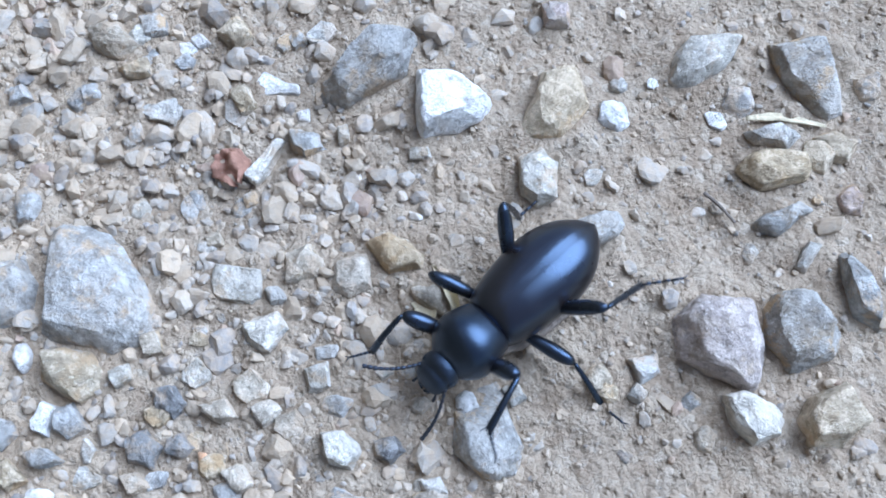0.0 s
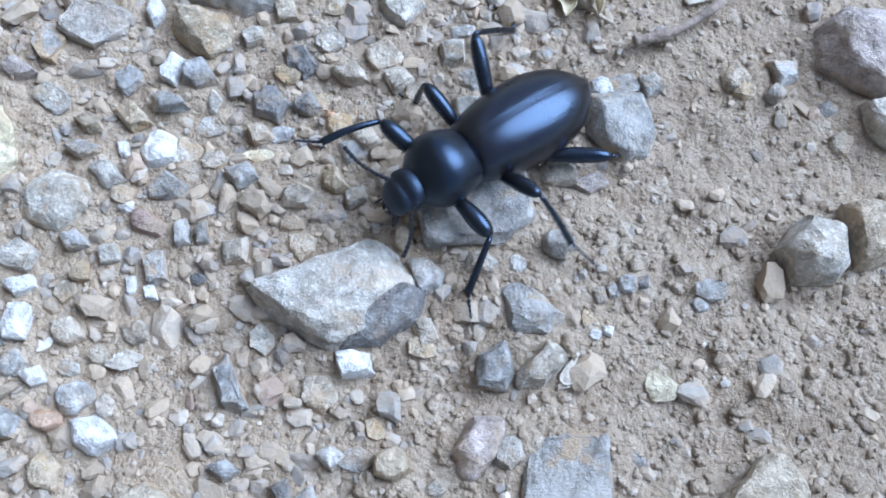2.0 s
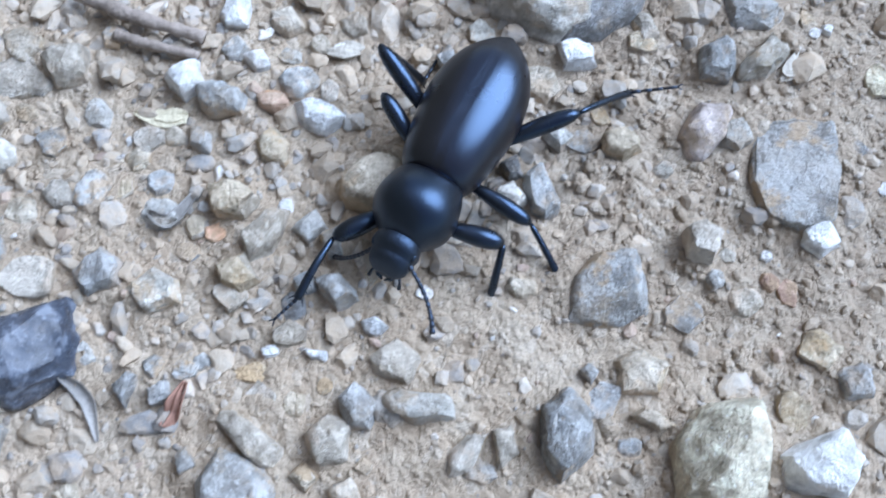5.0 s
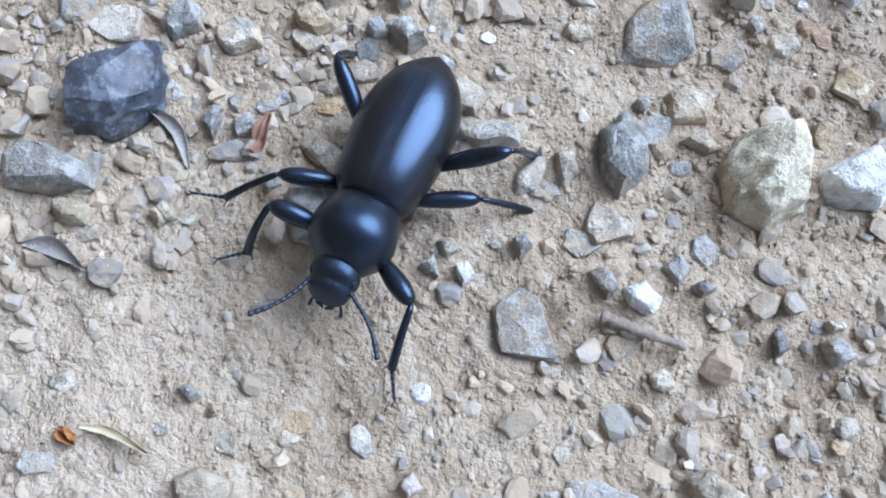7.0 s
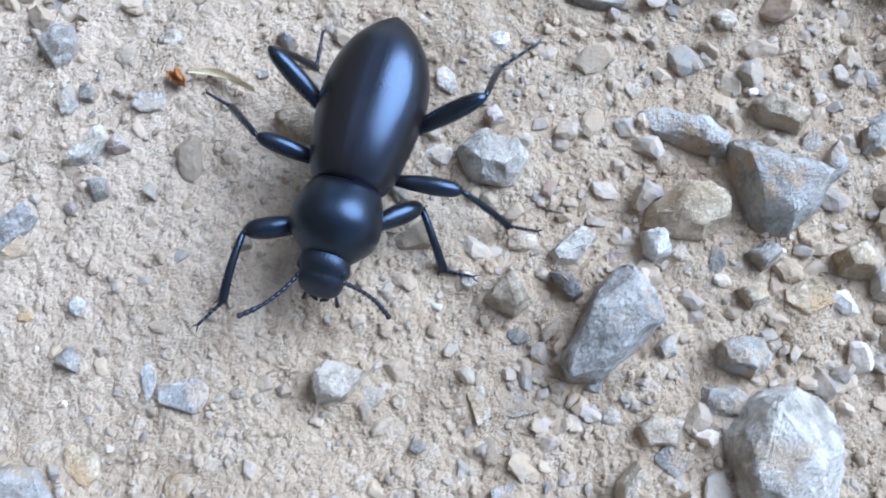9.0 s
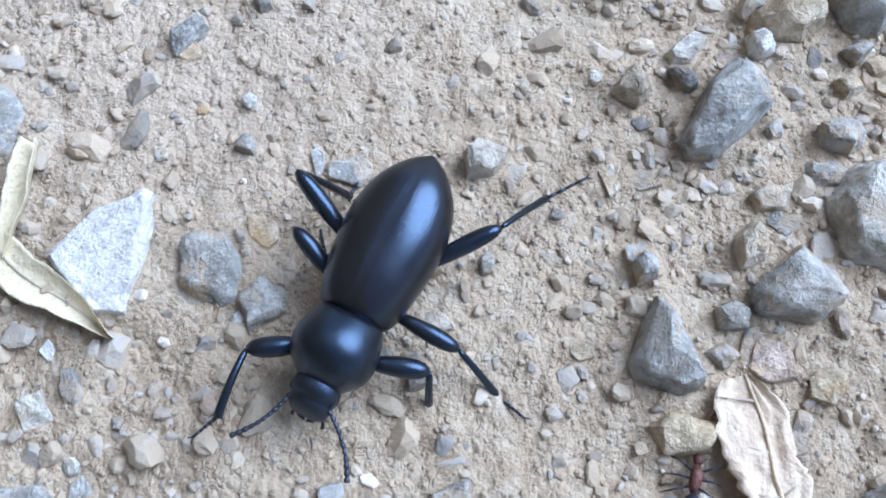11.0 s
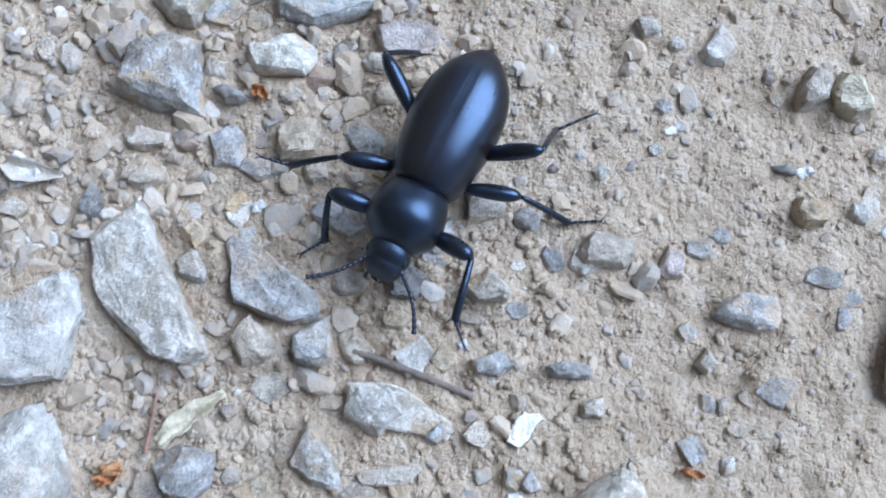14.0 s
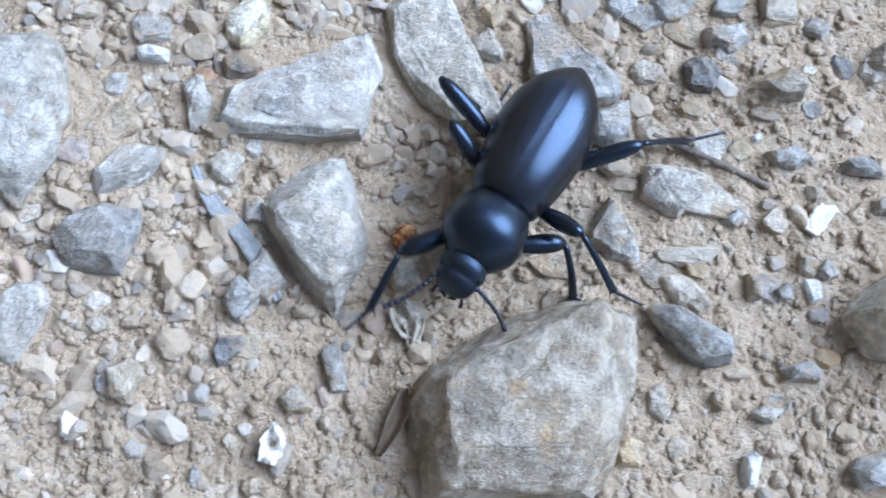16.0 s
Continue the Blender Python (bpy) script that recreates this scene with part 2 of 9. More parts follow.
ROCKS = {
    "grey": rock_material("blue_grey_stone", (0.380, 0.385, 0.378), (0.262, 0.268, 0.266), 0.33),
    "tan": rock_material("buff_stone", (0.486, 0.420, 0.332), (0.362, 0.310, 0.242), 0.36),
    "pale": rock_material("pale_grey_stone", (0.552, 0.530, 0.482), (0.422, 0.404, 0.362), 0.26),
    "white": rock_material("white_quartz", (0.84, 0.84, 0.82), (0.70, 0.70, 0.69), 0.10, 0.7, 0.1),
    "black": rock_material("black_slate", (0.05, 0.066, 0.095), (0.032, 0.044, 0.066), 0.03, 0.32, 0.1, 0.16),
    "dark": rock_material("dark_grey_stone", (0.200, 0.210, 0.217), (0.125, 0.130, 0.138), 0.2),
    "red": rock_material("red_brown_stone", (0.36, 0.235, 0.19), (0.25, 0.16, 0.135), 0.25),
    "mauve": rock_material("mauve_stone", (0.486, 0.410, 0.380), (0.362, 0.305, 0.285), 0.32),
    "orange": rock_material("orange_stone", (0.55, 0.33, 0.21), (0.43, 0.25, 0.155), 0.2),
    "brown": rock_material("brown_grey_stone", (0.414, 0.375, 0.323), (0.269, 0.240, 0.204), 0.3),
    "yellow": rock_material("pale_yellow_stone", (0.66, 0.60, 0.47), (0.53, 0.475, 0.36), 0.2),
}
G, T, P, W, K, D, R, M, O, B, Y = ROCKS
WORDS = {G: "blue-grey broken stone", T: "buff brown dusty stone", P: "pale grey broken stone", W: "white quartz chip", K: "black slate stone with glossy facets",
         D: "dark grey broken stone", R: "red-brown smooth stone", M: "mauve-grey broken stone", O: "orange-brown stone", B: "brown-grey broken stone", Y: "pale yellowish stone"}


# ---- shapes
def smooth_noise(x, y, cell, seed):
    """Value noise over the plan, 0 to 1, with a cell size in metres."""
    table = np.random.default_rng(seed).random((256, 256))
    u, v = x / cell, y / cell
    i, j = np.floor(u).astype(int), np.floor(v).astype(int)
    a, b = u - i, v - j
    a, b = a * a * (3 - 2 * a), b * b * (3 - 2 * b)
    pick = lambda p, q: table[p % 256, q % 256]  # noqa: E731
    return (pick(i, j) * (1 - a) + pick(i + 1, j) * a) * (1 - b) + (pick(i, j + 1) * (1 - a) + pick(i + 1, j + 1) * a) * b


def ground_height(x, y):
    """Height of the soil: gentle swells, clods and crumbs."""
    h = (smooth_noise(x, y, 0.045, 1) - 0.5) * 2.2 + (smooth_noise(x, y, 0.016, 2) - 0.5) * 1.1
    h += (smooth_noise(x, y, 0.006, 3) - 0.5) * 0.9 + (smooth_noise(x, y, 0.0026, 4) - 0.5) * 0.55 + (smooth_noise(x, y, 0.0013, 5) - 0.5) * 0.5
    crumb = smooth_noise(x, y, 0.0018, 6) * smooth_noise(x, y, 0.009, 7)
    return (h + 1.5 * np.maximum(0, crumb - 0.3) - 0.25) * MM


def part(name, bm, material, parent=None, label="", smooth=True):
    """Links a bmesh as one mesh object, under a thing or a part if one is given."""
    mesh = bpy.data.meshes.new(name)
    bm.to_mesh(mesh)
    bm.free()
    mesh.polygons.foreach_set("use_smooth", [smooth] * len(mesh.polygons))
    mesh.materials.append(material)
    ob = new(name, mesh)
    if parent:
        ob.parent = parent
    return tagged(ob, label)


def outline(cuts, far=60.0):
    """The convex outline left of a square after straight cuts, each given by its direction in degrees and its distance."""
    poly = [(-far, -far), (far, -far), (far, far), (-far, far)]
    for angle, dist in cuts:
        nx, ny = math.cos(radians(angle)), math.sin(radians(angle))
        kept = []
        for (ax, ay), (bx, by) in zip(poly, poly[1:] + poly[:1]):
            da, db = ax * nx + ay * ny - dist, bx * nx + by * ny - dist
            if da <= 0:
                kept.append((ax, ay))
            if da * db < 0:
                s = da / (da - db)
                kept.append((ax + s * (bx - ax), ay + s * (by - ay)))
        poly = kept
    return poly


def loft(rings):
    """A closed skin over rings of equal length, capped at both ends. Millimetres in, metres out."""
    bm = bmesh.new()
    rows = [[bm.verts.new(Vector(p) * MM) for p in ring] for ring in rings]
    n = len(rows[0])
    for a, b in zip(rows, rows[1:]):
        for k in range(n):
            bm.faces.new((a[k], a[(k + 1) % n], b[(k + 1) % n], b[k]))
    for row in (rows[0], rows[-1]):
        tip = bm.verts.new(sum((v.co for v in row), Vector()) / n)
        for k in range(n):
            bm.faces.new((row[k], row[(k + 1) % n], tip))
    bmesh.ops.recalc_face_normals(bm, faces=bm.faces)
    return bm


def tube(points, radii, around=12):
    """A limb along a line of points with a radius at each."""
    rings = []
    for i, p in enumerate(points):
        p = Vector(p)
        way = (Vector(points[min(i + 1, len(points) - 1)]) - Vector(points[max(i - 1, 0)])).normalized()
        side = way.cross(Vector((0, 0, 1)))
        side = side.normalized() if side.length > 1e-3 else Vector((1, 0, 0))
        up = side.cross(way)
        rings.append([p + (side * math.cos(2 * math.pi * k / around) + up * math.sin(2 * math.pi * k / around)) * radii[i] for k in range(around)])
    return loft(rings)


STONES = []
PICKED = []


def hull(bm):
    got = bmesh.ops.convex_hull(bm, input=bm.verts)
    bmesh.ops.delete(bm, geom=[g for g in {*got["geom_interior"], *got["geom_unused"]} if isinstance(g, bmesh.types.BMVert)], context="VERTS")


def stone(kind, x, y, height, *cuts):
    """A broken stone half sunk in the soil: straight breaks round its outline, a tilted and chipped top."""
    r = random.Random(f"{x} {y}")
    poly = outline(cuts)
    size = math.sqrt(sum(px * px + py * py for px, py in poly) / len(poly))
    height = max(0.78 * height, 0.24 * size)
    flat = 0.93 if height < 0.46 * size else 0.72
    tilt_x, tilt_y = r.uniform(-0.12, 0.12), r.uniform(-0.12, 0.12)
    bm = bmesh.new()
    for level, scale, jit in ((-0.55, 0.86, 0.04), (0.12, 1.0, 0.0), (0.66, (1 + flat) / 2, 0.05), (1.0, flat, 0.12 if flat < 0.8 else 0.05)):
        for px, py in poly:
            s = scale * (1 + r.uniform(-jit, jit))
            top = height * level * (1 + (r.uniform(-0.14, 0.06) * (0.4 if flat > 0.8 else 1) if level > 0.5 else 0)) + (level > 0.5) * (px * tilt_x + py * tilt_y) * level
            bm.verts.new((px * s, py * s, top))
    if flat < 0.8:
        bm.verts.new((r.uniform(-0.25, 0.25) * size, r.uniform(-0.25, 0.25) * size, height * 1.12))
    hull(bm)
    for _ in range(4 if size < 3 else 8):
        way = Vector((r.uniform(-1, 1), r.uniform(-1, 1), r.uniform(0.25, 0.7 if flat > 0.8 else 1.2))).normalized()
        reach = max(v.co.dot(way) for v in bm.verts)
        if reach > 0:
            bmesh.ops.bisect_plane(bm, geom=bm.verts[:] + bm.edges[:] + bm.faces[:], plane_co=way * reach * r.uniform(0.92 if flat > 0.8 else 0.86, 0.98), plane_no=way, clear_outer=True)
    corners = [v.co.copy() for v in bm.verts]
    bm.clear()
    for co in corners:
        bm.verts.new(co)
    hull(bm)
    bmesh.ops.subdivide_edges(bm, edges=bm.edges[:], cuts=1 if size < 1.5 else 2 if size < 5 else 4 if size < 7 else 6 if size < 10 else 9, use_grid_fill=True)
    bmesh.ops.smooth_vert(bm, verts=bm.verts, factor=0.26 if size < 4 else 0.3, use_axis_x=True, use_axis_y=True, use_axis_z=True)
    bm.normal_update()
    off = Vector((x, y, 0)) * 0.37
    for v in bm.verts:
        p = v.co / size
        v.co += v.normal * size * ((0.13 if size < 4 else 0.06) * noise.noise(p * 1.9 + off) + 0.03 * noise.noise(p * 4.6 + off) + 0.012 * noise.noise(p * 10 + off))
        v.co += v.normal * (0.13 * noise.noise(v.co * 0.8 + off) + 0.07 * noise.noise(v.co * 2.1 + off) + 0.04 * noise.noise(v.co * 5 + off)) * min(1.0, size / 4)
    bmesh.ops.triangulate(bm, faces=bm.faces)
    bm.normal_update()
    for e in bm.edges:
        e.smooth = len(e.link_faces) != 2 or e.calc_face_angle() < (0.55 if size < 3 else 0.62 if size < 5 else 0.85)
    for v in bm.verts:
        v.co *= MM
    ob = part("stone", bm, ROCKS[kind])
    ob.location = (x * MM, y * MM, float(ground_height(np.array(x * MM), np.array(y * MM))))
    shape = "flat " if flat > 0.8 else "angular "
    place = "half sunk in dry soil" if size > 3.5 else "lying in fine gravel"
    tagged(ob, ("large " if size > 8 else "small " if size < 2.5 else "") + shape + WORDS[kind] + " " + place, "stone", "stones on the path")
    STONES.append((x * MM, y * MM, size * MM))
    PICKED.append((size, ob))
    return ob


def join_small(keep):
    """Leaves the largest stones as things of their own and joins the many small ones into one mesh."""
    PICKED.sort(key=lambda pair: -pair[0])
    bm, slots = bmesh.new(), []
    for _, ob in PICKED[keep:]:
        mesh = ob.data
        kind = mesh.materials[0]
        if kind not in slots:
            slots.append(kind)
        mesh.polygons.foreach_set("material_index", [slots.index(kind)] * len(mesh.polygons))
        mesh.transform(Matrix.Translation(ob.location))
        bm.from_mesh(mesh)
        bpy.data.objects.remove(ob)
        bpy.data.meshes.remove(mesh)
    whole = bpy.data.meshes.new("small_stones")
    bm.to_mesh(whole)
    bm.free()
    for kind in slots:
        whole.materials.append(kind)
    return tagged(new("small_stones", whole), "small broken grey, buff and white stones in the gravel", "gravel", kind="stuff")


def heaped(x, y):
    """How much soil is banked up against the stones."""
    up = np.zeros(np.shape(x))
    for sx, sy, sr in STONES:
        near = (np.abs(x - sx) < 1.7 * sr) & (np.abs(y - sy) < 1.7 * sr)
        d = np.hypot(x[near] - sx, y[near] - sy) / sr
        up[near] = np.maximum(up[near], min(0.0007, 0.17 * sr) * np.exp(-(((d - 0.95) / 0.28) ** 2)))
    return up * (0.35 + smooth_noise(x, y, 0.004, 21))


# ---- ground: one sheet, fine under the walk and coarse out to the horizon
def ground():
    def axis(low, high, step):
        fine = np.arange(low, high + step / 2, step)
        out = np.concatenate([[0.004, 0.012, 0.03], np.geomspace(0.07, 900, 26)])
        return np.concatenate([low - out[::-1], fine, high + out])

    xs, ys = axis(-0.205, 0.09, 0.00066), axis(-0.24, 0.105, 0.00066)
    gx, gy = np.meshgrid(xs, ys, indexing="ij")
    near = np.clip(1 - np.maximum(np.maximum(-0.205 - gx, gx - 0.09), np.maximum(-0.24 - gy, gy - 0.105)) / 0.6, 0, 1)
    gz = (ground_height(gx, gy) + heaped(gx, gy)) * near
    nx, ny = len(xs), len(ys)
    idx = np.arange(nx * ny).reshape(nx, ny)
    quads = np.stack([idx[:-1, :-1], idx[1:, :-1], idx[1:, 1:], idx[:-1, 1:]], -1).reshape(-1, 4)
    mesh = bpy.data.meshes.new("ground")
    mesh.from_pydata(np.stack([gx, gy, gz], -1).reshape(-1, 3).tolist(), [], quads.tolist())
    mesh.polygons.foreach_set("use_smooth", [True] * len(mesh.polygons))
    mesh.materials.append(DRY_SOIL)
    return tagged(new("ground", mesh), "dry sandy brown soil of a gravel path", "ground", kind="structure")


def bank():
    """A plain bank added out of sight to block the sky's light on one side."""
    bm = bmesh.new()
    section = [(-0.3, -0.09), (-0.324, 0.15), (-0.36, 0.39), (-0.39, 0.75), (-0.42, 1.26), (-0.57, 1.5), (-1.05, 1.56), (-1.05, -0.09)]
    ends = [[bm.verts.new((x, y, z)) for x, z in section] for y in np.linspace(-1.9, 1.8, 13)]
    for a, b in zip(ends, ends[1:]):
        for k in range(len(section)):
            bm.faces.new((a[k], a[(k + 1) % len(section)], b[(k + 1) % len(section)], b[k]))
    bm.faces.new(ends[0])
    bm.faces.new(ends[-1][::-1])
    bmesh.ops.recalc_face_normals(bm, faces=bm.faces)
    n = Nodes("dark_blocker")
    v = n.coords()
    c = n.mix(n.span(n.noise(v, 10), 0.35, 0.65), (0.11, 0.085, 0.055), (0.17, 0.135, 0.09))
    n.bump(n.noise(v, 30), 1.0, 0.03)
    return tagged(part("bank", bm, n.finish(c, 0.95, 0.2)), "unseen dark bank added to block sky light on one side", "bank", kind="structure")


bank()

# ---- stones, colour, place and height in millimetres, then the breaks round each

stone(G, -40.1, 34.0, 5, (-114, 6.4), (-78, 8.0), (-16, 7.6), (24, 5.1), (34, 5.5), (83, 8.4), (171, 5.6))
stone(G, -50.5, 35.5, 4, (-170, 3.8), (-123, 4.1), (-79, 4.3), (-15, 3.8), (24, 3.9), (89, 4.1), (131, 4.1))
stone(T, -43.2, 25.0, 4, (-131, 2.5), (-59, 3.9), (-15, 3.7), (33, 3.0), (77, 2.7), (178, 3.6))
stone(P, -23.6, 31.8, 2, (-107, 2.1), (-10, 2.8), (73, 2.1), (170, 2.8))
stone(P, -21.1, 25.7, 2, (-177, 2.6), (-126, 2.1), (-38, 2.0), (10, 2.6), (100, 1.8))
stone(P, -15.9, 19.6, 2, (-176, 1.4), (-87, 1.6), (3, 1.4), (95, 1.6))
stone(P, -14.4, 11.6, 3, (-172, 1.7), (-117, 1.8), (-32, 2.2), (29, 1.6), (87, 2.0))
stone(T, -15.9, 32.6, 2, (-92, 1.9), (-38, 2.4), (29, 2.1), (103, 2.1), (173, 2.1))
stone(T, -10.6, 30.3, 2, (-127, 2.4), (-73, 2.3), (1, 2.1), (94, 2.2), (173, 2.2))
stone(T, -5.3, 32.0, 3, (-153, 2.2), (-90, 2.5), (-18, 3.4), (44, 1.9), (110, 3.0))
stone(T, -2.1, 26.2, 2, (-145, 1.6), (-127, 1.3), (-36, 3.1), (38, 1.6), (84, 1.9))
stone(W, 3.3, 49.3, 5, (-172, 4.2), (-82, 3.7), (-34, 5.0), (38, 3.7), (81, 4.3), (168, 3.8))
stone(G, -5.0, 55.5, 6, (-120, 5.8), (-67, 3.0), (-21, 4.7), (71, 5.1), (131, 2.9), (132, 2.9))
stone(P, 34.3, 49.9, 4, (-101, 3.5), (-70, 2.5), (-39, 3.1), (76, 3.1), (133, 2.9), (161, 3.6))
stone(G, 46.5, 46.0, 4, (-174, 3.4), (-152, 3.3), (-70, 6.3), (-6, 3.1), (-2, 3.1), (91, 4.8))
stone(W, 22.5, 44.7, 2, (-129, 1.7), (-63, 2.0), (7, 1.7), (83, 1.8), (165, 1.9))
stone(T, 15.9, 46.9, 4, (-97, 4.4), (-46, 3.4), (5, 4.0), (95, 4.6), (149, 2.9))
stone(P, 12.1, 38.2, 4, (-134, 3.1), (-76, 3.3), (-14, 2.3), (30, 2.8), (113, 3.1), (172, 2.2))
stone(G, 15.9, 30.4, 4, (-176, 4.7), (-97, 3.1), (-68, 1.9), (-40, 3.4), (13, 5.0), (105, 1.8), (130, 3.0))
stone(M, 28.2, 16.4, 6, (-128, 4.2), (-64, 6.6), (-18, 4.7), (2, 4.5), (74, 4.9), (124, 5.3), (175, 5.3))
stone(G, 37.1, 16.0, 5, (-155, 4.1), (-86, 4.3), (-23, 5.0), (23, 3.7), (90, 4.7), (171, 4.0))
stone(P, 29.3, 7.6, 5, (-179, 2.9), (-145, 2.4), (-79, 3.0), (-22, 3.4), (44, 2.4), (80, 2.7))
stone(T, 37.7, 6.1, 5, (-179, 3.5), (-104, 3.3), (-58, 2.8), (17, 3.4), (104, 2.9), (139, 3.0))
stone(G, 44.6, 19.2, 4, (-127, 3.5), (-17, 2.1), (16, 1.7), (90, 4.5), (179, 1.4))
stone(T, 39.4, 34.8, 3, (-147, 3.5), (-88, 2.3), (-5, 4.1), (74, 2.4), (120, 3.1))
stone(M, 47.0, 29.8, 2, (-100, 1.7), (-33, 1.5), (25, 1.6), (111, 1.6), (177, 1.5))
stone(G, 38.3, 28.7, 3, (-169, 3.2), (-108, 2.0), (-63, 1.3), (41, 3.1), (104, 1.1))
stone(P, 40.2, 24.0, 2, (-124, 2.1), (-42, 0.8), (56, 2.1), (139, 0.8))
stone(T, 46.9, 36.4, 2, (-168, 2.2), (-113, 1.8), (-40, 2.2), (54, 1.8), (101, 2.0))
stone(G, 52.9, 43.0, 2, (-109, 1.8), (-17, 1.3), (42, 2.2), (101, 1.5), (178, 1.5))
stone(P, 40.4, 38.9, 2, (-151, 2.5), (-111, 1.4), (-66, 2.1), (38, 2.0), (96, 1.5))
stone(G, 1.2, 9.8, 4, (-141, 3.4), (-74, 4.4), (-28, 3.9), (13, 3.4), (89, 3.8), (170, 3.8))
stone(T, -36.3, 66.6, 3, (-169, 2.6), (-130, 2.0), (-58, 2.9), (35, 2.1), (91, 2.4))
stone(G, -31.0, 67.6, 2, (-172, 1.5), (-87, 1.7), (13, 1.5), (95, 1.7))
stone(T, -20.7, 63.9, 3, (-142, 1.7), (-61, 2.1), (26, 1.7), (118, 1.9))
stone(T, -33.3, 61.8, 2, (-152, 2.0), (-101, 1.2), (8, 1.8), (100, 1.3))
stone(G, -13.3, 61.8, 2, (-152, 1.1), (-66, 1.2), (20, 1.1), (109, 1.2))
stone(W, -25.4, 64.4, 1, (-150, 0.9), (-82, 1.0), (34, 0.8), (114, 1.1))
stone(G, -39.7, 60.0, 2, (-169, 1.1), (-80, 1.4), (11, 1.1), (100, 1.4))
stone(G, -48.8, 61.5, 2, (-83, 1.2), (23, 1.3), (83, 1.4), (179, 1.3))
stone(G, -47.7, 46.0, 2, (-91, 2.2), (-16, 1.4), (25, 1.7), (111, 2.1), (178, 1.3))
stone(G, -13.8, 47.6, 2, (-178, 2.1), (-135, 1.6), (-79, 1.9), (22, 1.9), (79, 1.6))
stone(P, -19.0, 46.3, 2, (-145, 3.0), (-39, 0.8), (45, 3.6), (135, 0.8))
stone(W, -13.8, 51.3, 1, (-174, 0.9), (-113, 0.9), (2, 0.8), (92, 0.9))
stone(P, -9.3, 47.8, 2, (-72, 1.2), (0, 0.7), (100, 1.2), (180, 0.7))
stone(T, -20.7, 54.9, 2, (-157, 1.2), (-83, 2.0), (22, 1.2), (117, 2.0))
stone(G, -34.4, 53.5, 1, (-169, 0.9), (-77, 1.3), (4, 1.0), (94, 1.3))
stone(G, -27.6, 43.2, 1, (-178, 0.8), (-95, 1.4), (-1, 0.8), (96, 1.4))
stone(G, -21.2, 41.9, 1, (-167, 0.9), (-73, 1.0), (12, 0.9), (109, 1.0))
stone(W, -46.7, 20.5, 2, (-168, 1.6), (-117, 1.8), (-17, 1.2), (56, 1.9), (145, 1.3))
stone(G, -43.7, 19.5, 2, (-180, 1.8), (-132, 1.8), (-67, 2.1), (29, 1.5), (107, 2.2))
stone(G, -46.8, 16.1, 2, (-171, 1.8), (-107, 1.0), (-74, 1.3), (46, 1.2), (94, 1.1))
stone(D, -9.4, 10.7, 2, (-127, 1.4), (-58, 1.4), (21, 1.5), (97, 1.4), (176, 1.6))
stone(D, -35.9, 15.3, 2, (-177, 1.9), (-110, 1.8), (-26, 2.0), (30, 1.8), (105, 2.0))
stone(T, -27.1, 17.9, 2, (-142, 1.3), (-87, 1.3), (29, 1.4), (90, 1.2))
stone(T, -22.0, 16.9, 2, (-157, 1.3), (-50, 1.2), (35, 1.5), (103, 1.3))
stone(T, -34.1, 26.7, 2, (-171, 1.2), (-90, 1.4), (14, 1.2), (93, 1.5))
stone(P, -37.8, 23.8, 2, (-156, 1.2), (-72, 1.2), (14, 1.3), (100, 1.1))
stone(W, -48.7, 27.9, 2, (-150, 1.2), (-48, 1.5), (11, 1.0), (103, 1.6), (178, 1.0))
stone(G, -19.4, 29.6, 2, (-164, 1.0), (-84, 1.2), (25, 1.0), (90, 1.2))
stone(P, -5.3, 6.1, 2, (-170, 1.3), (-93, 0.9), (16, 1.2), (91, 1.0))
stone(T, -25.7, 10.4, 2, (-151, 1.2), (-70, 1.7), (25, 1.3), (95, 1.5))
stone(T, -37.1, 11.9, 2, (-157, 1.1), (-79, 1.2), (32, 1.1), (93, 1.3))
stone(O, -29.4, 13.3, 1, (-179, 0.5), (-93, 0.6), (4, 0.5), (80, 0.6))
stone(G, -14.6, 22.3, 1, (-172, 1.4), (-93, 0.8), (-3, 1.4), (86, 0.8))
stone(P, -0.7, 43.7, 1, (-176, 1.4), (-101, 0.8), (7, 1.3), (87, 0.8))
stone(T, -25.9, 37.7, 1, (-174, 1.1), (-95, 0.9), (10, 1.0), (94, 0.9))
stone(M, 18.5, 58.8, 3, (-179, 1.7), (-108, 1.7), (-12, 1.7), (79, 1.6))
stone(G, -14.9, 1.9, 3, (-174, 5.9), (-90, 4.5), (-53, 5.2), (5, 6.1), (74, 4.8), (124, 5.0))
stone(P, -28.6, -6.8, 5, (-142, 7.1), (-122, 5.8), (-76, 5.2), (-36, 6.5), (27, 7.6), (60, 6.4), (111, 4.6))
# dark side of the pale stone above, added as a second overlapping block
stone(D, -24.7, -9.5, 4, (-85, 2.6), (-62, 2.1), (-19, 3.6), (79, 3.9), (118, 1.9), (168, 4.3))
stone(W, -27.9, -13.8, 3, (-166, 1.7), (-86, 1.4), (15, 1.9), (82, 1.3))
stone(G, -20.3, -5.3, 2, (-166, 1.4), (-87, 2.0), (-19, 1.9), (44, 1.5), (104, 2.2))
stone(P, -14.6, -4.4, 2, (-105, 1.1), (-52, 1.6), (40, 1.3), (102, 1.3), (177, 1.7))
stone(G, -10.3, -9.6, 3, (-174, 2.4), (-99, 2.5), (-45, 3.2), (41, 2.0), (115, 3.3))
stone(P, -9.5, -15.3, 3, (-88, 2.0), (-50, 1.5), (40, 2.6), (132, 1.4), (179, 2.6))
stone(G, -14.1, -15.3, 3, (-104, 2.2), (-19, 1.7), (10, 1.8), (116, 2.0), (172, 1.8))
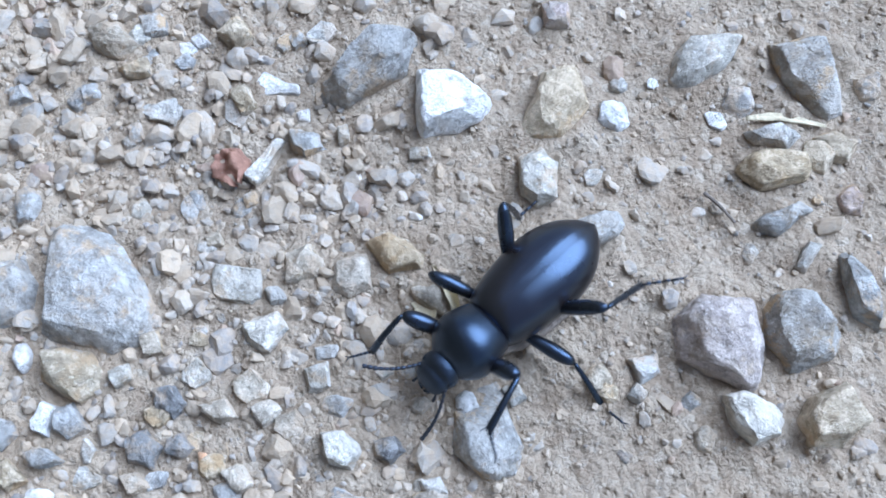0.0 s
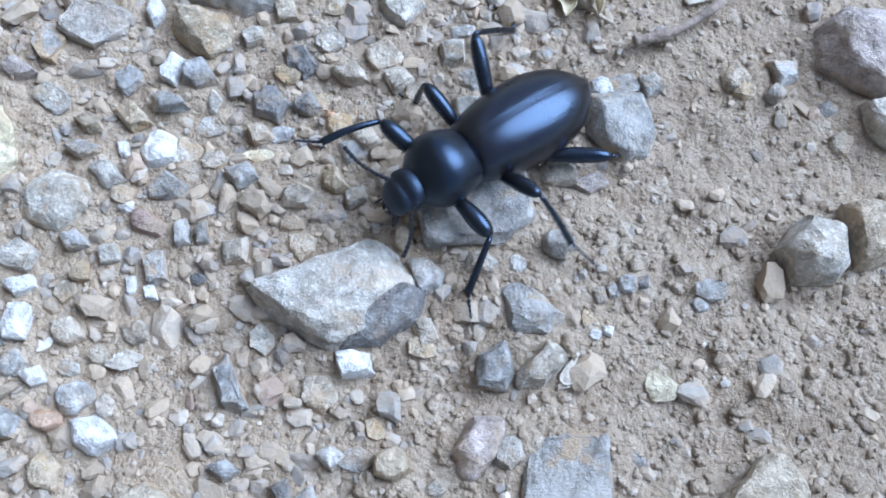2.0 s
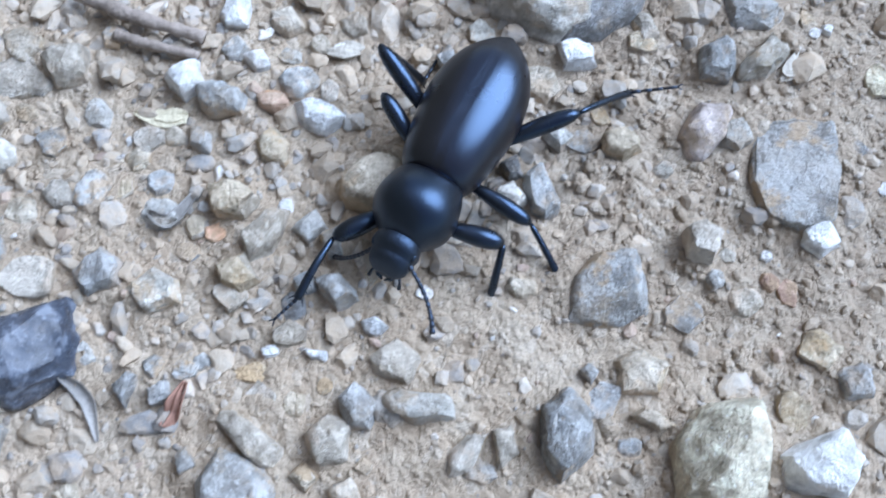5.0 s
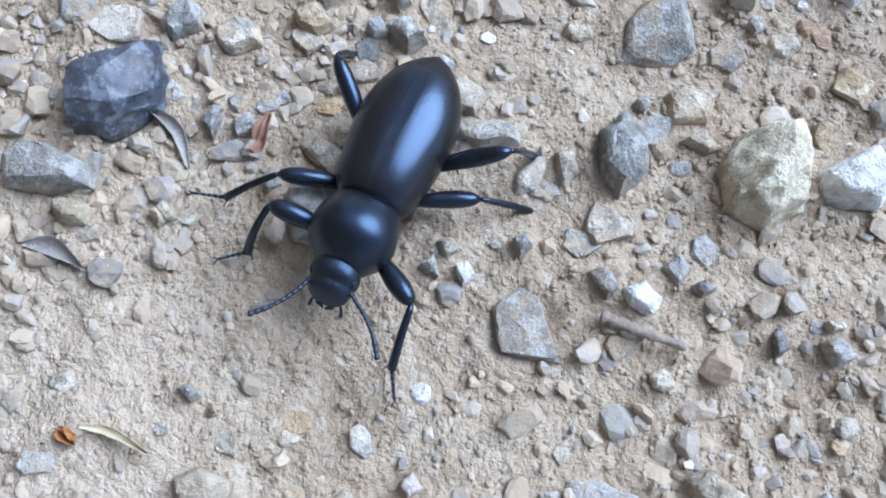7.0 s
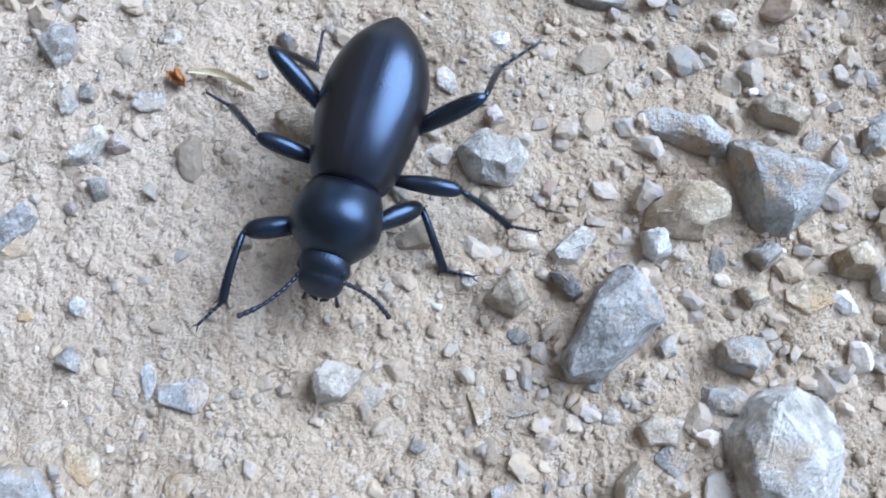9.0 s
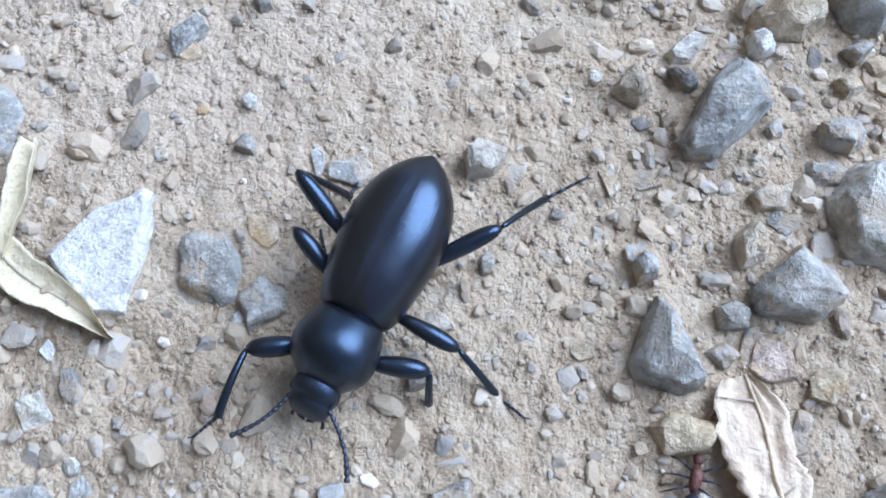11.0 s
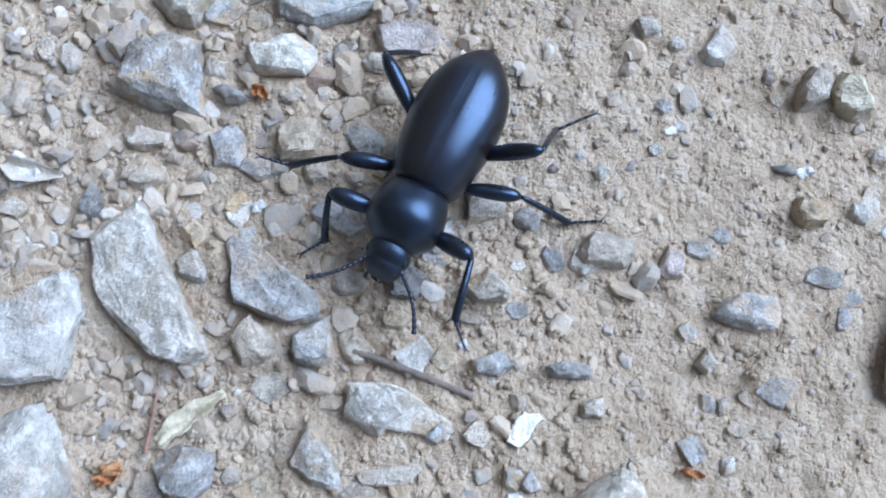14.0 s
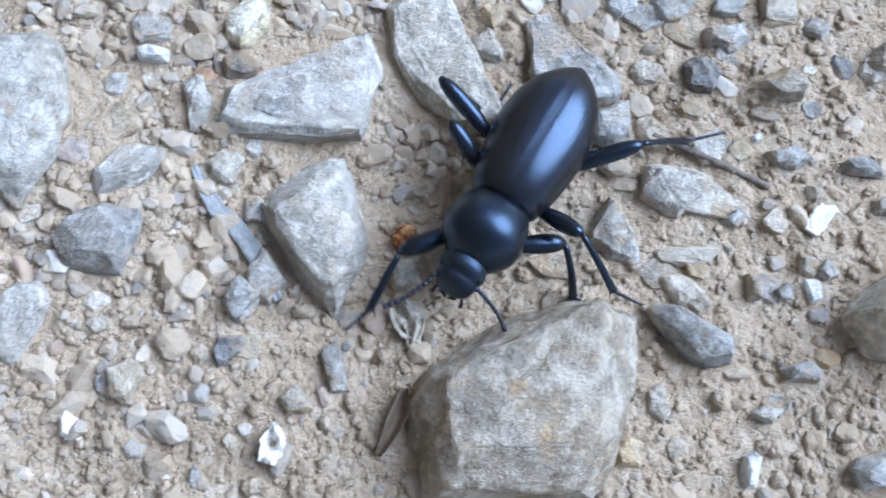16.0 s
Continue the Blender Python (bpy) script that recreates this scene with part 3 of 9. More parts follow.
stone(P, 18.6, -5.7, 6, (-163, 3.6), (-98, 3.4), (-46, 3.7), (-11, 3.2), (67, 3.5), (136, 3.2))
stone(T, 24.6, -4.2, 6, (-79, 3.4), (-29, 3.2), (43, 3.0), (96, 3.8), (180, 2.6))
stone(R, -49.0, 2.7, 2, (-161, 1.7), (-107, 1.2), (-20, 2.3), (56, 1.1), (119, 2.2))
stone(W, -47.7, 11.0, 2, (-156, 2.1), (-85, 2.0), (7, 2.0), (69, 2.0), (149, 2.1))
stone(W, -51.6, 11.2, 1, (-168, 0.6), (-95, 1.0), (11, 0.6), (91, 1.0))
stone(G, -47.0, 6.5, 2, (-153, 2.2), (-95, 1.3), (-38, 2.0), (54, 1.6), (122, 1.5))
stone(G, -56.0, 11.3, 2, (-130, 1.0), (-55, 1.4), (60, 1.1), (103, 1.2))
stone(D, -32.0, 15.0, 2, (-114, 1.2), (-61, 1.4), (31, 1.3), (99, 1.3), (180, 1.5))
stone(G, -38.9, 7.1, 2, (-142, 1.3), (-66, 1.3), (31, 1.4), (103, 1.2))
stone(T, -29.3, 5.8, 2, (-117, 1.3), (-72, 1.5), (24, 1.1), (105, 1.4), (179, 1.3))
stone(P, -27.1, 4.0, 2, (-164, 1.2), (-70, 1.0), (8, 1.2), (104, 0.9))
stone(T, -33.1, 4.3, 2, (-171, 1.8), (-101, 1.3), (-31, 1.7), (50, 1.5), (107, 1.4))
stone(T, -22.4, -1.2, 2, (-125, 1.3), (-60, 1.2), (17, 1.0), (108, 1.3), (174, 1.0))
stone(D, -32.6, 20.0, 2, (-173, 1.6), (-122, 1.5), (-57, 1.9), (31, 1.5), (93, 1.7))
stone(G, 19.4, 14.7, 2, (-167, 1.5), (-69, 1.3), (4, 1.7), (91, 1.3))
stone(P, 17.9, 12.1, 2, (-133, 1.0), (-48, 1.0), (31, 0.9), (134, 0.9))
stone(P, 4.8, 14.4, 2, (-154, 1.0), (-70, 1.3), (23, 1.1), (107, 1.2))
stone(T, -5.9, 4.7, 2, (-170, 2.0), (-95, 1.3), (-6, 1.9), (94, 1.2))
stone(M, -2.6, 3.6, 1, (-120, 1.1), (-67, 1.0), (38, 1.4), (106, 0.8))
stone(G, -3.0, -8.5, 1, (-168, 0.7), (-71, 0.9), (9, 0.7), (107, 0.9))
stone(D, 1.3, -7.5, 1, (-173, 0.7), (-89, 0.7), (-7, 0.6), (97, 0.6))
stone(W, -2.7, -12.2, 1, (-119, 0.5), (-20, 0.5), (77, 0.5), (163, 0.6))
stone(G, -40.0, -15.3, 3, (-166, 1.1), (-82, 2.6), (22, 1.0), (126, 2.9))
stone(T, -20.8, -11.0, 2, (-158, 1.1), (-71, 1.6), (15, 1.2), (92, 1.4))
stone(T, -55.5, -2.4, 2, (-165, 1.1), (-86, 1.0), (11, 1.0), (118, 1.0))
stone(G, -47.9, -2.3, 2, (-167, 1.2), (-87, 1.8), (11, 1.2), (100, 1.8))
stone(W, -48.3, -5.0, 1, (-166, 0.6), (-95, 0.8), (17, 0.6), (100, 0.9))
stone(W, -50.3, -4.0, 1, (-170, 0.5), (-75, 1.2), (3, 0.5), (91, 1.1))
stone(G, -45.2, 1.2, 2, (-178, 0.8), (-85, 1.5), (7, 0.8), (104, 1.6))
stone(G, -43.1, 0.9, 2, (-171, 0.7), (-70, 1.2), (6, 0.7), (109, 1.2))
stone(T, -39.6, -1.4, 2, (-179, 1.3), (-88, 1.4), (1, 1.3), (98, 1.4))
stone(P, -52.6, -0.6, 2, (-168, 1.1), (-84, 1.0), (10, 1.1), (98, 1.0))
stone(T, -56.4, -8.5, 2, (-175, 1.5), (-119, 1.3), (-67, 1.6), (29, 1.3), (93, 1.4))
stone(Y, -66.5, 12.1, 4, (-175, 2.8), (-63, 4.7), (-48, 4.3), (14, 3.2), (94, 5.2))
stone(P, -58.6, 5.9, 3, (-172, 3.6), (-111, 3.4), (-52, 3.5), (8, 3.8), (67, 3.3), (130, 3.7))
stone(W, -67.0, 3.1, 2, (-175, 1.9), (-114, 1.3), (-48, 1.7), (44, 1.5), (93, 1.4))
stone(P, -62.0, -0.1, 2, (-167, 2.3), (-104, 1.6), (-33, 2.1), (47, 1.8), (116, 1.8))
stone(G, -56.3, 1.1, 2, (-147, 1.1), (-78, 1.1), (33, 1.1), (102, 1.1))
stone(W, -61.3, -3.4, 2, (-141, 1.3), (-66, 1.1), (28, 1.5), (101, 0.9))
stone(W, -61.3, -7.3, 2, (-156, 1.8), (-93, 2.0), (-5, 1.4), (79, 2.0), (160, 1.5))
stone(M, -63.8, -5.4, 1, (-156, 0.8), (-70, 0.8), (17, 0.8), (96, 0.7))
stone(W, -59.1, -13.0, 2, (-137, 0.9), (-68, 1.1), (24, 1.0), (108, 0.9))
stone(G, -62.6, -17.2, 3, (-154, 2.0), (-93, 1.8), (-8, 2.7), (61, 1.6), (100, 2.2))
stone(O, -57.6, -17.3, 2, (-162, 1.5), (-114, 1.1), (-69, 1.2), (14, 1.5), (80, 1.0), (135, 1.5))
stone(W, -53.1, -19.0, 3, (-159, 2.0), (-119, 1.8), (-54, 2.2), (47, 1.6), (104, 2.1))
stone(G, -64.6, -21.0, 2, (-108, 1.1), (-4, 1.1), (59, 1.0), (178, 1.0))
stone(T, -57.6, -22.2, 2, (-163, 1.4), (-107, 1.6), (-14, 1.6), (39, 1.4), (135, 1.8))
stone(T, -61.3, -27.4, 3, (-165, 2.0), (-100, 1.8), (-33, 2.2), (54, 1.7), (105, 2.0))
stone(T, -47.5, -26.8, 4, (-160, 3.8), (-102, 2.7), (-73, 2.6), (-9, 4.3), (52, 2.8), (127, 2.8))
stone(M, -16.3, -22.5, 3, (-151, 3.0), (-52, 2.1), (-14, 2.3), (82, 2.9), (143, 2.0))
stone(P, -13.5, -23.3, 2, (-127, 1.6), (-54, 1.6), (13, 1.5), (93, 1.6), (175, 1.5))
stone(G, -8.4, -27.2, 3, (-172, 4.5), (-105, 6.1), (-77, 6.1), (-17, 4.2), (-1, 4.4), (87, 5.6), (99, 5.7), (170, 4.3))
stone(G, -32.5, -28.2, 3, (-174, 1.3), (-118, 2.4), (-57, 2.5), (16, 1.3), (122, 2.6))
stone(P, -35.3, -28.7, 3, (-150, 1.2), (-53, 1.5), (28, 1.2), (119, 1.5))
stone(G, -40.6, -23.1, 2, (-136, 0.9), (-59, 1.1), (43, 1.0), (110, 1.0))
stone(P, -30.4, -22.6, 2, (-136, 0.9), (-45, 1.2), (51, 1.0), (117, 1.1))
stone(T, -24.6, -23.8, 3, (-116, 1.6), (-63, 1.6), (32, 1.6), (111, 1.6), (177, 1.8))
stone(D, -34.9, -25.5, 2, (-154, 0.9), (-93, 1.1), (11, 0.8), (110, 1.0))
stone(T, -55.4, 14.5, 2, (-138, 0.9), (-69, 1.4), (32, 0.9), (104, 1.2))
stone(T, -50.9, 15.0, 2, (-139, 1.1), (-68, 1.8), (38, 1.2), (110, 1.7))
stone(M, -63.7, 21.5, 2, (-138, 1.3), (-75, 1.4), (49, 1.2), (110, 1.5))
stone(P, -53.3, 8.3, 2, (-144, 1.1), (-60, 1.7), (38, 1.2), (102, 1.6))
stone(T, -58.3, -30.8, 3, (-162, 2.4), (-71, 2.3), (-19, 1.6), (69, 3.2), (133, 1.6))
stone(P, -54.1, -30.3, 2, (-131, 1.4), (-51, 1.3), (27, 1.4), (128, 1.1))
stone(G, -52.0, -32.1, 2, (-162, 0.9), (-73, 1.5), (10, 0.8), (111, 1.3))
stone(T, -60.7, -34.6, 3, (-162, 1.7), (-115, 1.6), (-56, 1.8), (27, 1.5), (112, 1.7))
stone(G, -51.5, -36.8, 3, (-145, 1.2), (-69, 1.7), (33, 1.2), (104, 1.7))
stone(G, -54.6, -35.9, 2, (-152, 0.9), (-75, 1.0), (16, 0.9), (117, 0.9))
stone(G, -27.0, -37.7, 3, (-99, 3.6), (-74, 3.4), (-6, 3.6), (13, 3.8), (91, 3.8), (135, 3.2), (177, 3.9))
stone(T, -18.2, -33.9, 4, (-179, 1.6), (-112, 1.9), (-24, 1.5), (41, 1.9), (113, 1.8))
stone(W, -7.1, -33.8, 3, (-130, 1.6), (-64, 1.6), (22, 1.6), (103, 1.6), (173, 1.8))
stone(T, 9.5, -33.6, 3, (-179, 4.5), (-93, 7.5), (-4, 4.1), (25, 6.4), (87, 8.7), (131, 6.1), (177, 4.5))
stone(P, 3.7, -37.2, 2, (-161, 1.1), (-55, 0.9), (26, 1.2), (115, 1.0))
stone(W, -66.0, -14.8, 3, (-162, 1.9), (-136, 1.6), (-62, 1.9), (11, 1.6), (110, 1.6))
stone(K, -79.7, -41.2, 6, (-172, 4.9), (-98, 4.9), (-59, 4.0), (-8, 4.6), (28, 5.9), (110, 3.7))
stone(G, -84.0, -31.3, 2, (-93, 2.7), (-9, 1.9), (18, 1.6), (87, 3.0), (180, 1.5))
stone(G, -73.4, -33.9, 3, (-150, 2.1), (-73, 1.9), (-4, 2.2), (51, 2.0), (133, 1.9))
stone(T, -77.8, -12.6, 3, (-148, 2.0), (-76, 2.4), (3, 2.2), (81, 2.2), (128, 2.5))
stone(Y, -18.8, -53.1, 8, (-122, 5.3), (-68, 4.6), (-15, 4.0), (3, 4.2), (95, 4.8), (142, 4.1), (176, 4.3))
stone(W, -10.3, -54.2, 5, (-179, 3.7), (-105, 2.6), (-36, 3.0), (25, 3.3), (111, 2.4))
stone(T, -24.3, -49.6, 2, (-122, 0.7), (-77, 1.2), (58, 0.6), (118, 1.4))
stone(G, -32.0, -50.4, 5, (-151, 2.9), (-51, 3.0), (-2, 2.4), (44, 3.2), (121, 3.4), (176, 2.2))
stone(T, -24.9, -45.5, 2, (-176, 2.2), (-93, 1.9), (-27, 2.2), (55, 2.1), (109, 2.0))
stone(G, -5.8, -47.1, 2, (-172, 1.5), (-87, 1.5), (-10, 1.6), (21, 1.5), (111, 1.5))
stone(T, -46.6, -43.3, 2, (-155, 2.2), (-115, 1.7), (-31, 2.2), (39, 1.9), (118, 1.9))
stone(P, -44.7, -47.4, 3, (-163, 2.9), (-112, 1.6), (-84, 1.6), (4, 3.1), (78, 1.3), (114, 2.3))
stone(G, -50.0, -47.2, 3, (-159, 1.5), (-106, 1.9), (-18, 1.7), (43, 1.5), (129, 1.9))
stone(W, -53.5, -42.4, 1, (-139, 0.7), (-102, 0.5), (-9, 0.9), (87, 0.4))
stone(T, -52.6, -50.0, 3, (-156, 1.9), (-76, 2.2), (-11, 1.9), (56, 2.1), (123, 2.0))
stone(T, -59.4, -49.6, 3, (-140, 1.2), (-106, 2.2), (-14, 3.1), (49, 1.2), (111, 3.4))
stone(G, -60.6, -54.4, 4, (-169, 3.2), (-92, 3.4), (-14, 3.5), (31, 3.3), (68, 3.5), (145, 3.6))
stone(G, -70.6, -44.4, 2, (-152, 1.0), (-22, 0.7), (71, 1.4), (130, 0.9))
stone(G, -67.6, -45.2, 2, (-161, 1.1), (-75, 0.9), (21, 1.1), (106, 0.9))
stone(W, -57.7, -41.9, 1, (-152, 0.8), (-81, 0.6), (26, 0.8), (103, 0.6))
stone(G, -65.0, -51.2, 2, (-164, 0.7), (-55, 1.0), (19, 0.8), (124, 1.0))
stone(T, -74.8, -53.6, 2, (-156, 0.6), (-82, 1.0), (27, 0.6), (99, 1.1))
stone(W, -48.4, -40.1, 2, (-159, 1.0), (-115, 0.9), (-56, 1.0), (46, 0.9), (105, 0.9))
stone(T, -54.8, -53.0, 2, (-132, 0.9), (-47, 1.1), (44, 0.9), (128, 1.1))
stone(T, -51.3, -54.5, 2, (-147, 1.3), (-81, 1.0), (23, 1.2), (114, 1.0))
stone(T, -37.3, -51.1, 2, (-175, 0.9), (-58, 1.3), (8, 1.0), (103, 1.5))
stone(G, -86.4, -48.7, 4, (-176, 3.8), (-100, 2.3), (-89, 2.5), (14, 4.2), (58, 2.4), (80, 2.4))
stone(T, -83.6, -53.0, 3, (-158, 1.6), (-97, 1.2), (-24, 1.8), (62, 1.2), (114, 1.5))
stone(G, -42.4, -66.1, 2, (-175, 2.7), (-103, 2.9), (14, 2.1), (121, 3.2))
stone(W, -31.7, -64.3, 2, (-168, 1.5), (-115, 1.2), (-49, 1.6), (39, 1.3), (107, 1.4))
stone(T, -71.2, -78.9, 3, (-165, 2.4), (-123, 1.8), (-72, 2.1), (-7, 2.6), (63, 1.7), (109, 2.1))
stone(D, -19.8, -68.9, 2, (-178, 0.6), (-64, 1.1), (9, 0.7), (113, 1.2))
stone(G, -14.8, -70.1, 2, (-155, 0.9), (-72, 1.2), (37, 0.9), (101, 1.3))
stone(P, -14.6, -67.7, 2, (-172, 0.7), (-79, 0.6), (12, 0.8), (91, 0.6))
stone(G, -72.3, -70.4, 2, (-136, 0.6), (-55, 0.9), (40, 0.6), (115, 0.8))
stone(T, -75.5, -53.9, 2, (-149, 0.7), (-68, 1.0), (37, 0.7), (106, 1.0))
stone(G, -42.1, -58.7, 2, (-164, 0.7), (-57, 0.9), (22, 0.8), (105, 1.0))
stone(T, -48.8, -58.4, 2, (-151, 0.8), (-66, 0.9), (34, 0.8), (106, 0.9))
stone(W, -47.5, -60.9, 2, (-164, 0.7), (-54, 0.9), (26, 0.8), (98, 1.0))
stone(G, -50.6, -60.1, 2, (-121, 0.6), (9, 0.6), (128, 0.7))
stone(G, -34.9, -62.6, 2, (-151, 0.8), (-55, 1.4), (30, 0.9), (105, 1.4))
stone(G, -28.2, -61.8, 2, (-150, 1.1), (-37, 1.0), (38, 1.2), (126, 1.1))
stone(G, -26.0, -63.7, 2, (-149, 0.8), (-67, 0.7), (45, 0.7), (109, 0.8))
stone(T, -40.7, -51.7, 2, (-177, 1.9), (-72, 1.4), (-33, 1.1), (100, 1.5), (129, 1.1))
stone(G, -35.6, -82.3, 3, (-175, 4.2), (-124, 1.6), (-104, 2.1), (-25, 4.3), (51, 1.9), (69, 1.7), (96, 2.9))
stone(P, -53.8, -83.8, 4, (-162, 2.7), (-109, 2.5), (-61, 2.8), (-24, 3.1), (56, 2.3), (120, 2.9))
stone(T, -36.8, -90.4, 4, (-128, 3.3), (-100, 2.6), (-60, 2.8), (-1, 3.7), (37, 3.6), (92, 2.6), (120, 2.6), (158, 3.7))
stone(G, -28.9, -88.9, 6, (-167, 3.3), (-108, 4.3), (-56, 4.0), (-35, 4.2), (47, 3.5), (62, 3.2), (73, 3.7), (175, 3.9))
stone(W, -40.1, -93.1, 3, (-139, 1.3), (-74, 1.4), (9, 1.2), (92, 1.4), (180, 1.2))
stone(G, -31.0, -95.0, 3, (-145, 1.1), (-53, 1.0), (33, 1.3), (113, 1.0))
stone(P, -47.3, -92.6, 2, (-161, 2.4), (-92, 1.6), (-43, 1.2), (44, 2.2), (126, 1.1))
stone(G, -44.9, -100.2, 6, (-173, 5.3), (-91, 4.8), (-55, 3.0), (-49, 3.1), (17, 4.6), (31, 4.9), (102, 4.9), (127, 3.5), (144, 2.8), (148, 2.8))
stone(D, -48.4, -96.2, 3, (-154, 0.8), (-68, 1.6), (23, 0.9), (79, 1.2))
stone(T, -53.6, -96.8, 3, (-125, 1.5), (-49, 1.8), (32, 1.5), (136, 1.5))
stone(T, -68.9, -103.3, 4, (-169, 2.1), (-94, 1.7), (-37, 1.8), (72, 1.6), (132, 2.0))
stone(G, -34.2, -103.7, 3, (-115, 1.7), (-49, 1.9), (21, 2.3), (89, 1.5), (177, 2.3))
stone(T, -27.1, -81.4, 3, (-155, 1.9), (-112, 1.4), (-50, 2.5), (47, 1.4), (111, 2.1))
stone(G, -22.9, -86.7, 2, (-167, 1.1), (-55, 1.3), (7, 0.9), (137, 1.1))
stone(G, -18.8, -84.7, 3, (-101, 1.5), (-12, 1.1), (102, 1.3), (174, 1.3))
stone(T, -22.7, -96.0, 4, (-170, 1.9), (-104, 1.5), (-47, 1.9), (35, 1.6), (110, 1.6))
stone(P, -21.2, -98.3, 3, (-105, 1.4), (-12, 0.7), (103, 1.2), (174, 0.7))
stone(P, -91.0, -79.8, 2, (-107, 1.9), (-50, 1.1), (12, 2.2), (108, 1.4), (134, 1.1))
stone(M, -88.2, -79.9, 2, (-133, 0.9), (-71, 0.9), (33, 0.8), (130, 0.8))
stone(G, -94.3, -68.8, 3, (-145, 1.8), (-51, 1.9), (9, 1.8), (69, 2.2), (145, 1.8))
stone(G, -89.9, -84.0, 2, (-155, 0.8), (-71, 1.1), (11, 0.8), (103, 0.9))
stone(G, -93.9, -59.2, 2, (-131, 0.8), (-20, 1.0), (68, 0.9), (159, 1.2))
stone(T, -91.9, -60.9, 2, (-163, 1.1), (-89, 0.9), (10, 0.9), (120, 0.8))
stone(M, -53.3, -79.4, 2, (-155, 0.9), (-66, 0.9), (27, 0.8), (127, 0.9))
stone(G, -40.5, -102.5, 2, (-162, 1.0), (-73, 1.0), (4, 0.8), (125, 0.8))
stone(P, -31.9, -111.9, 6, (-172, 5.0), (-113, 5.4), (-64, 5.4), (-23, 5.1), (9, 5.1), (55, 5.6), (99, 5.4), (139, 5.1))
stone(G, -95.5, -111.8, 3, (-175, 3.1), (-114, 3.4), (-60, 4.1), (-4, 3.3), (27, 3.1), (76, 3.6), (123, 4.0))
stone(G, -41.2, -118.6, 6, (-167, 4.6), (-102, 3.0), (-61, 3.4), (-12, 4.4), (44, 3.4), (127, 3.0))
stone(T, -45.0, -114.1, 3, (-177, 1.4), (-72, 1.8), (-15, 1.4), (32, 1.8), (128, 1.6))
stone(G, -55.0, -115.4, 3, (-176, 1.1), (-75, 1.3), (-16, 1.2), (44, 1.3), (129, 1.3))
stone(G, -47.5, -120.5, 3, (-177, 1.5), (-95, 1.3), (-22, 1.5), (55, 1.5), (105, 1.4))
stone(G, -91.9, -99.7, 2, (-114, 0.9), (-8, 1.0), (54, 1.0), (144, 1.0))
stone(P, -79.4, -115.8, 2, (-135, 1.4), (-69, 1.3), (-30, 1.4), (94, 1.0), (108, 1.2))
stone(D, -83.1, -114.4, 2, (-163, 0.7), (-68, 1.1), (25, 0.7), (107, 1.1))
stone(T, -74.9, -113.8, 2, (-153, 0.9), (-72, 0.9), (20, 1.0), (105, 0.9))
stone(T, -32.5, -98.5, 2, (-150, 1.0), (-66, 1.0), (34, 1.1), (99, 0.9))
stone(W, -105.2, -110.0, 3, (-142, 4.3), (-101, 6.0), (-14, 3.5), (-9, 3.5), (107, 4.6), (129, 4.1))
stone(G, -54.5, -123.6, 6, (-162, 3.5), (-118, 3.1), (-77, 4.0), (14, 2.4), (26, 2.5), (153, 2.7))
stone(G, -117.4, -94.8, 3, (-164, 3.6), (-95, 3.9), (-20, 3.4), (27, 3.5), (99, 4.0), (169, 3.2))
stone(G, -49.0, -124.0, 2, (-139, 1.0), (-55, 1.2), (42, 1.2), (106, 1.1))
stone(T, -53.6, -130.8, 3, (-161, 2.8), (-91, 1.8), (-30, 2.8), (72, 1.8), (117, 2.4))
stone(G, -39.1, -140.4, 6, (-152, 3.0), (-109, 2.9), (-4, 1.9), (113, 3.0), (135, 2.1))
stone(D, -49.8, -141.2, 3, (-180, 1.5), (-127, 1.0), (-69, 2.0), (31, 0.9), (110, 1.8))
stone(P, -111.8, -124.1, 1, (-164, 1.4), (-74, 1.7), (25, 1.4), (105, 1.8))
stone(W, -104.6, -133.9, 2, (-152, 0.8), (-79, 0.9), (26, 0.8), (104, 0.9))
stone(P, -81.6, -141.2, 2, (-156, 1.1), (-76, 1.1), (32, 1.1), (99, 1.1))
stone(G, -114.9, -134.8, 3, (-164, 6.2), (-113, 5.2), (-72, 3.9), (-41, 5.2), (36, 6.0), (92, 3.9), (163, 5.6))
stone(M, -106.9, -141.2, 1, (-160, 3.0), (-92, 2.0), (-12, 3.2), (68, 2.2), (107, 2.3))
stone(P, -130.6, -134.2, 4, (-148, 3.8), (-117, 3.8), (-31, 3.0), (-3, 3.0), (43, 4.3), (134, 2.8))
stone(G, -133.1, -143.5, 5, (-116, 4.1), (-103, 4.3), (2, 4.2), (75, 4.7), (103, 4.9), (164, 4.7))
stone(P, -120.5, -142.4, 3, (-161, 3.8), (-92, 2.0), (-45, 3.1), (46, 3.0), (105, 2.1))
stone(G, -122.3, -129.0, 2, (-170, 2.6), (-87, 1.6), (-38, 2.0), (51, 2.1), (119, 1.6))
stone(T, -135.0, -150.5, 2, (-146, 2.2), (-92, 1.2), (-19, 3.0), (72, 1.2), (109, 1.8))
stone(D, -126.5, -146.2, 2, (-131, 0.9), (-81, 1.1), (48, 1.0), (88, 0.9))
stone(G, -126.5, -151.9, 2, (-169, 2.0), (-104, 2.4), (-17, 2.1), (40, 2.3), (116, 2.4))
stone(T, -118.9, -151.5, 2, (-173, 2.4), (-89, 2.2), (-4, 2.3), (78, 2.3), (141, 2.5))
stone(G, -112.1, -152.2, 2, (-154, 1.8), (-92, 2.5), (-5, 2.0), (51, 2.1), (126, 2.5))
stone(G, -122.1, -167.1, 3, (-173, 3.7), (-115, 2.9), (-80, 4.7), (-9, 5.4), (46, 2.4), (76, 4.0))
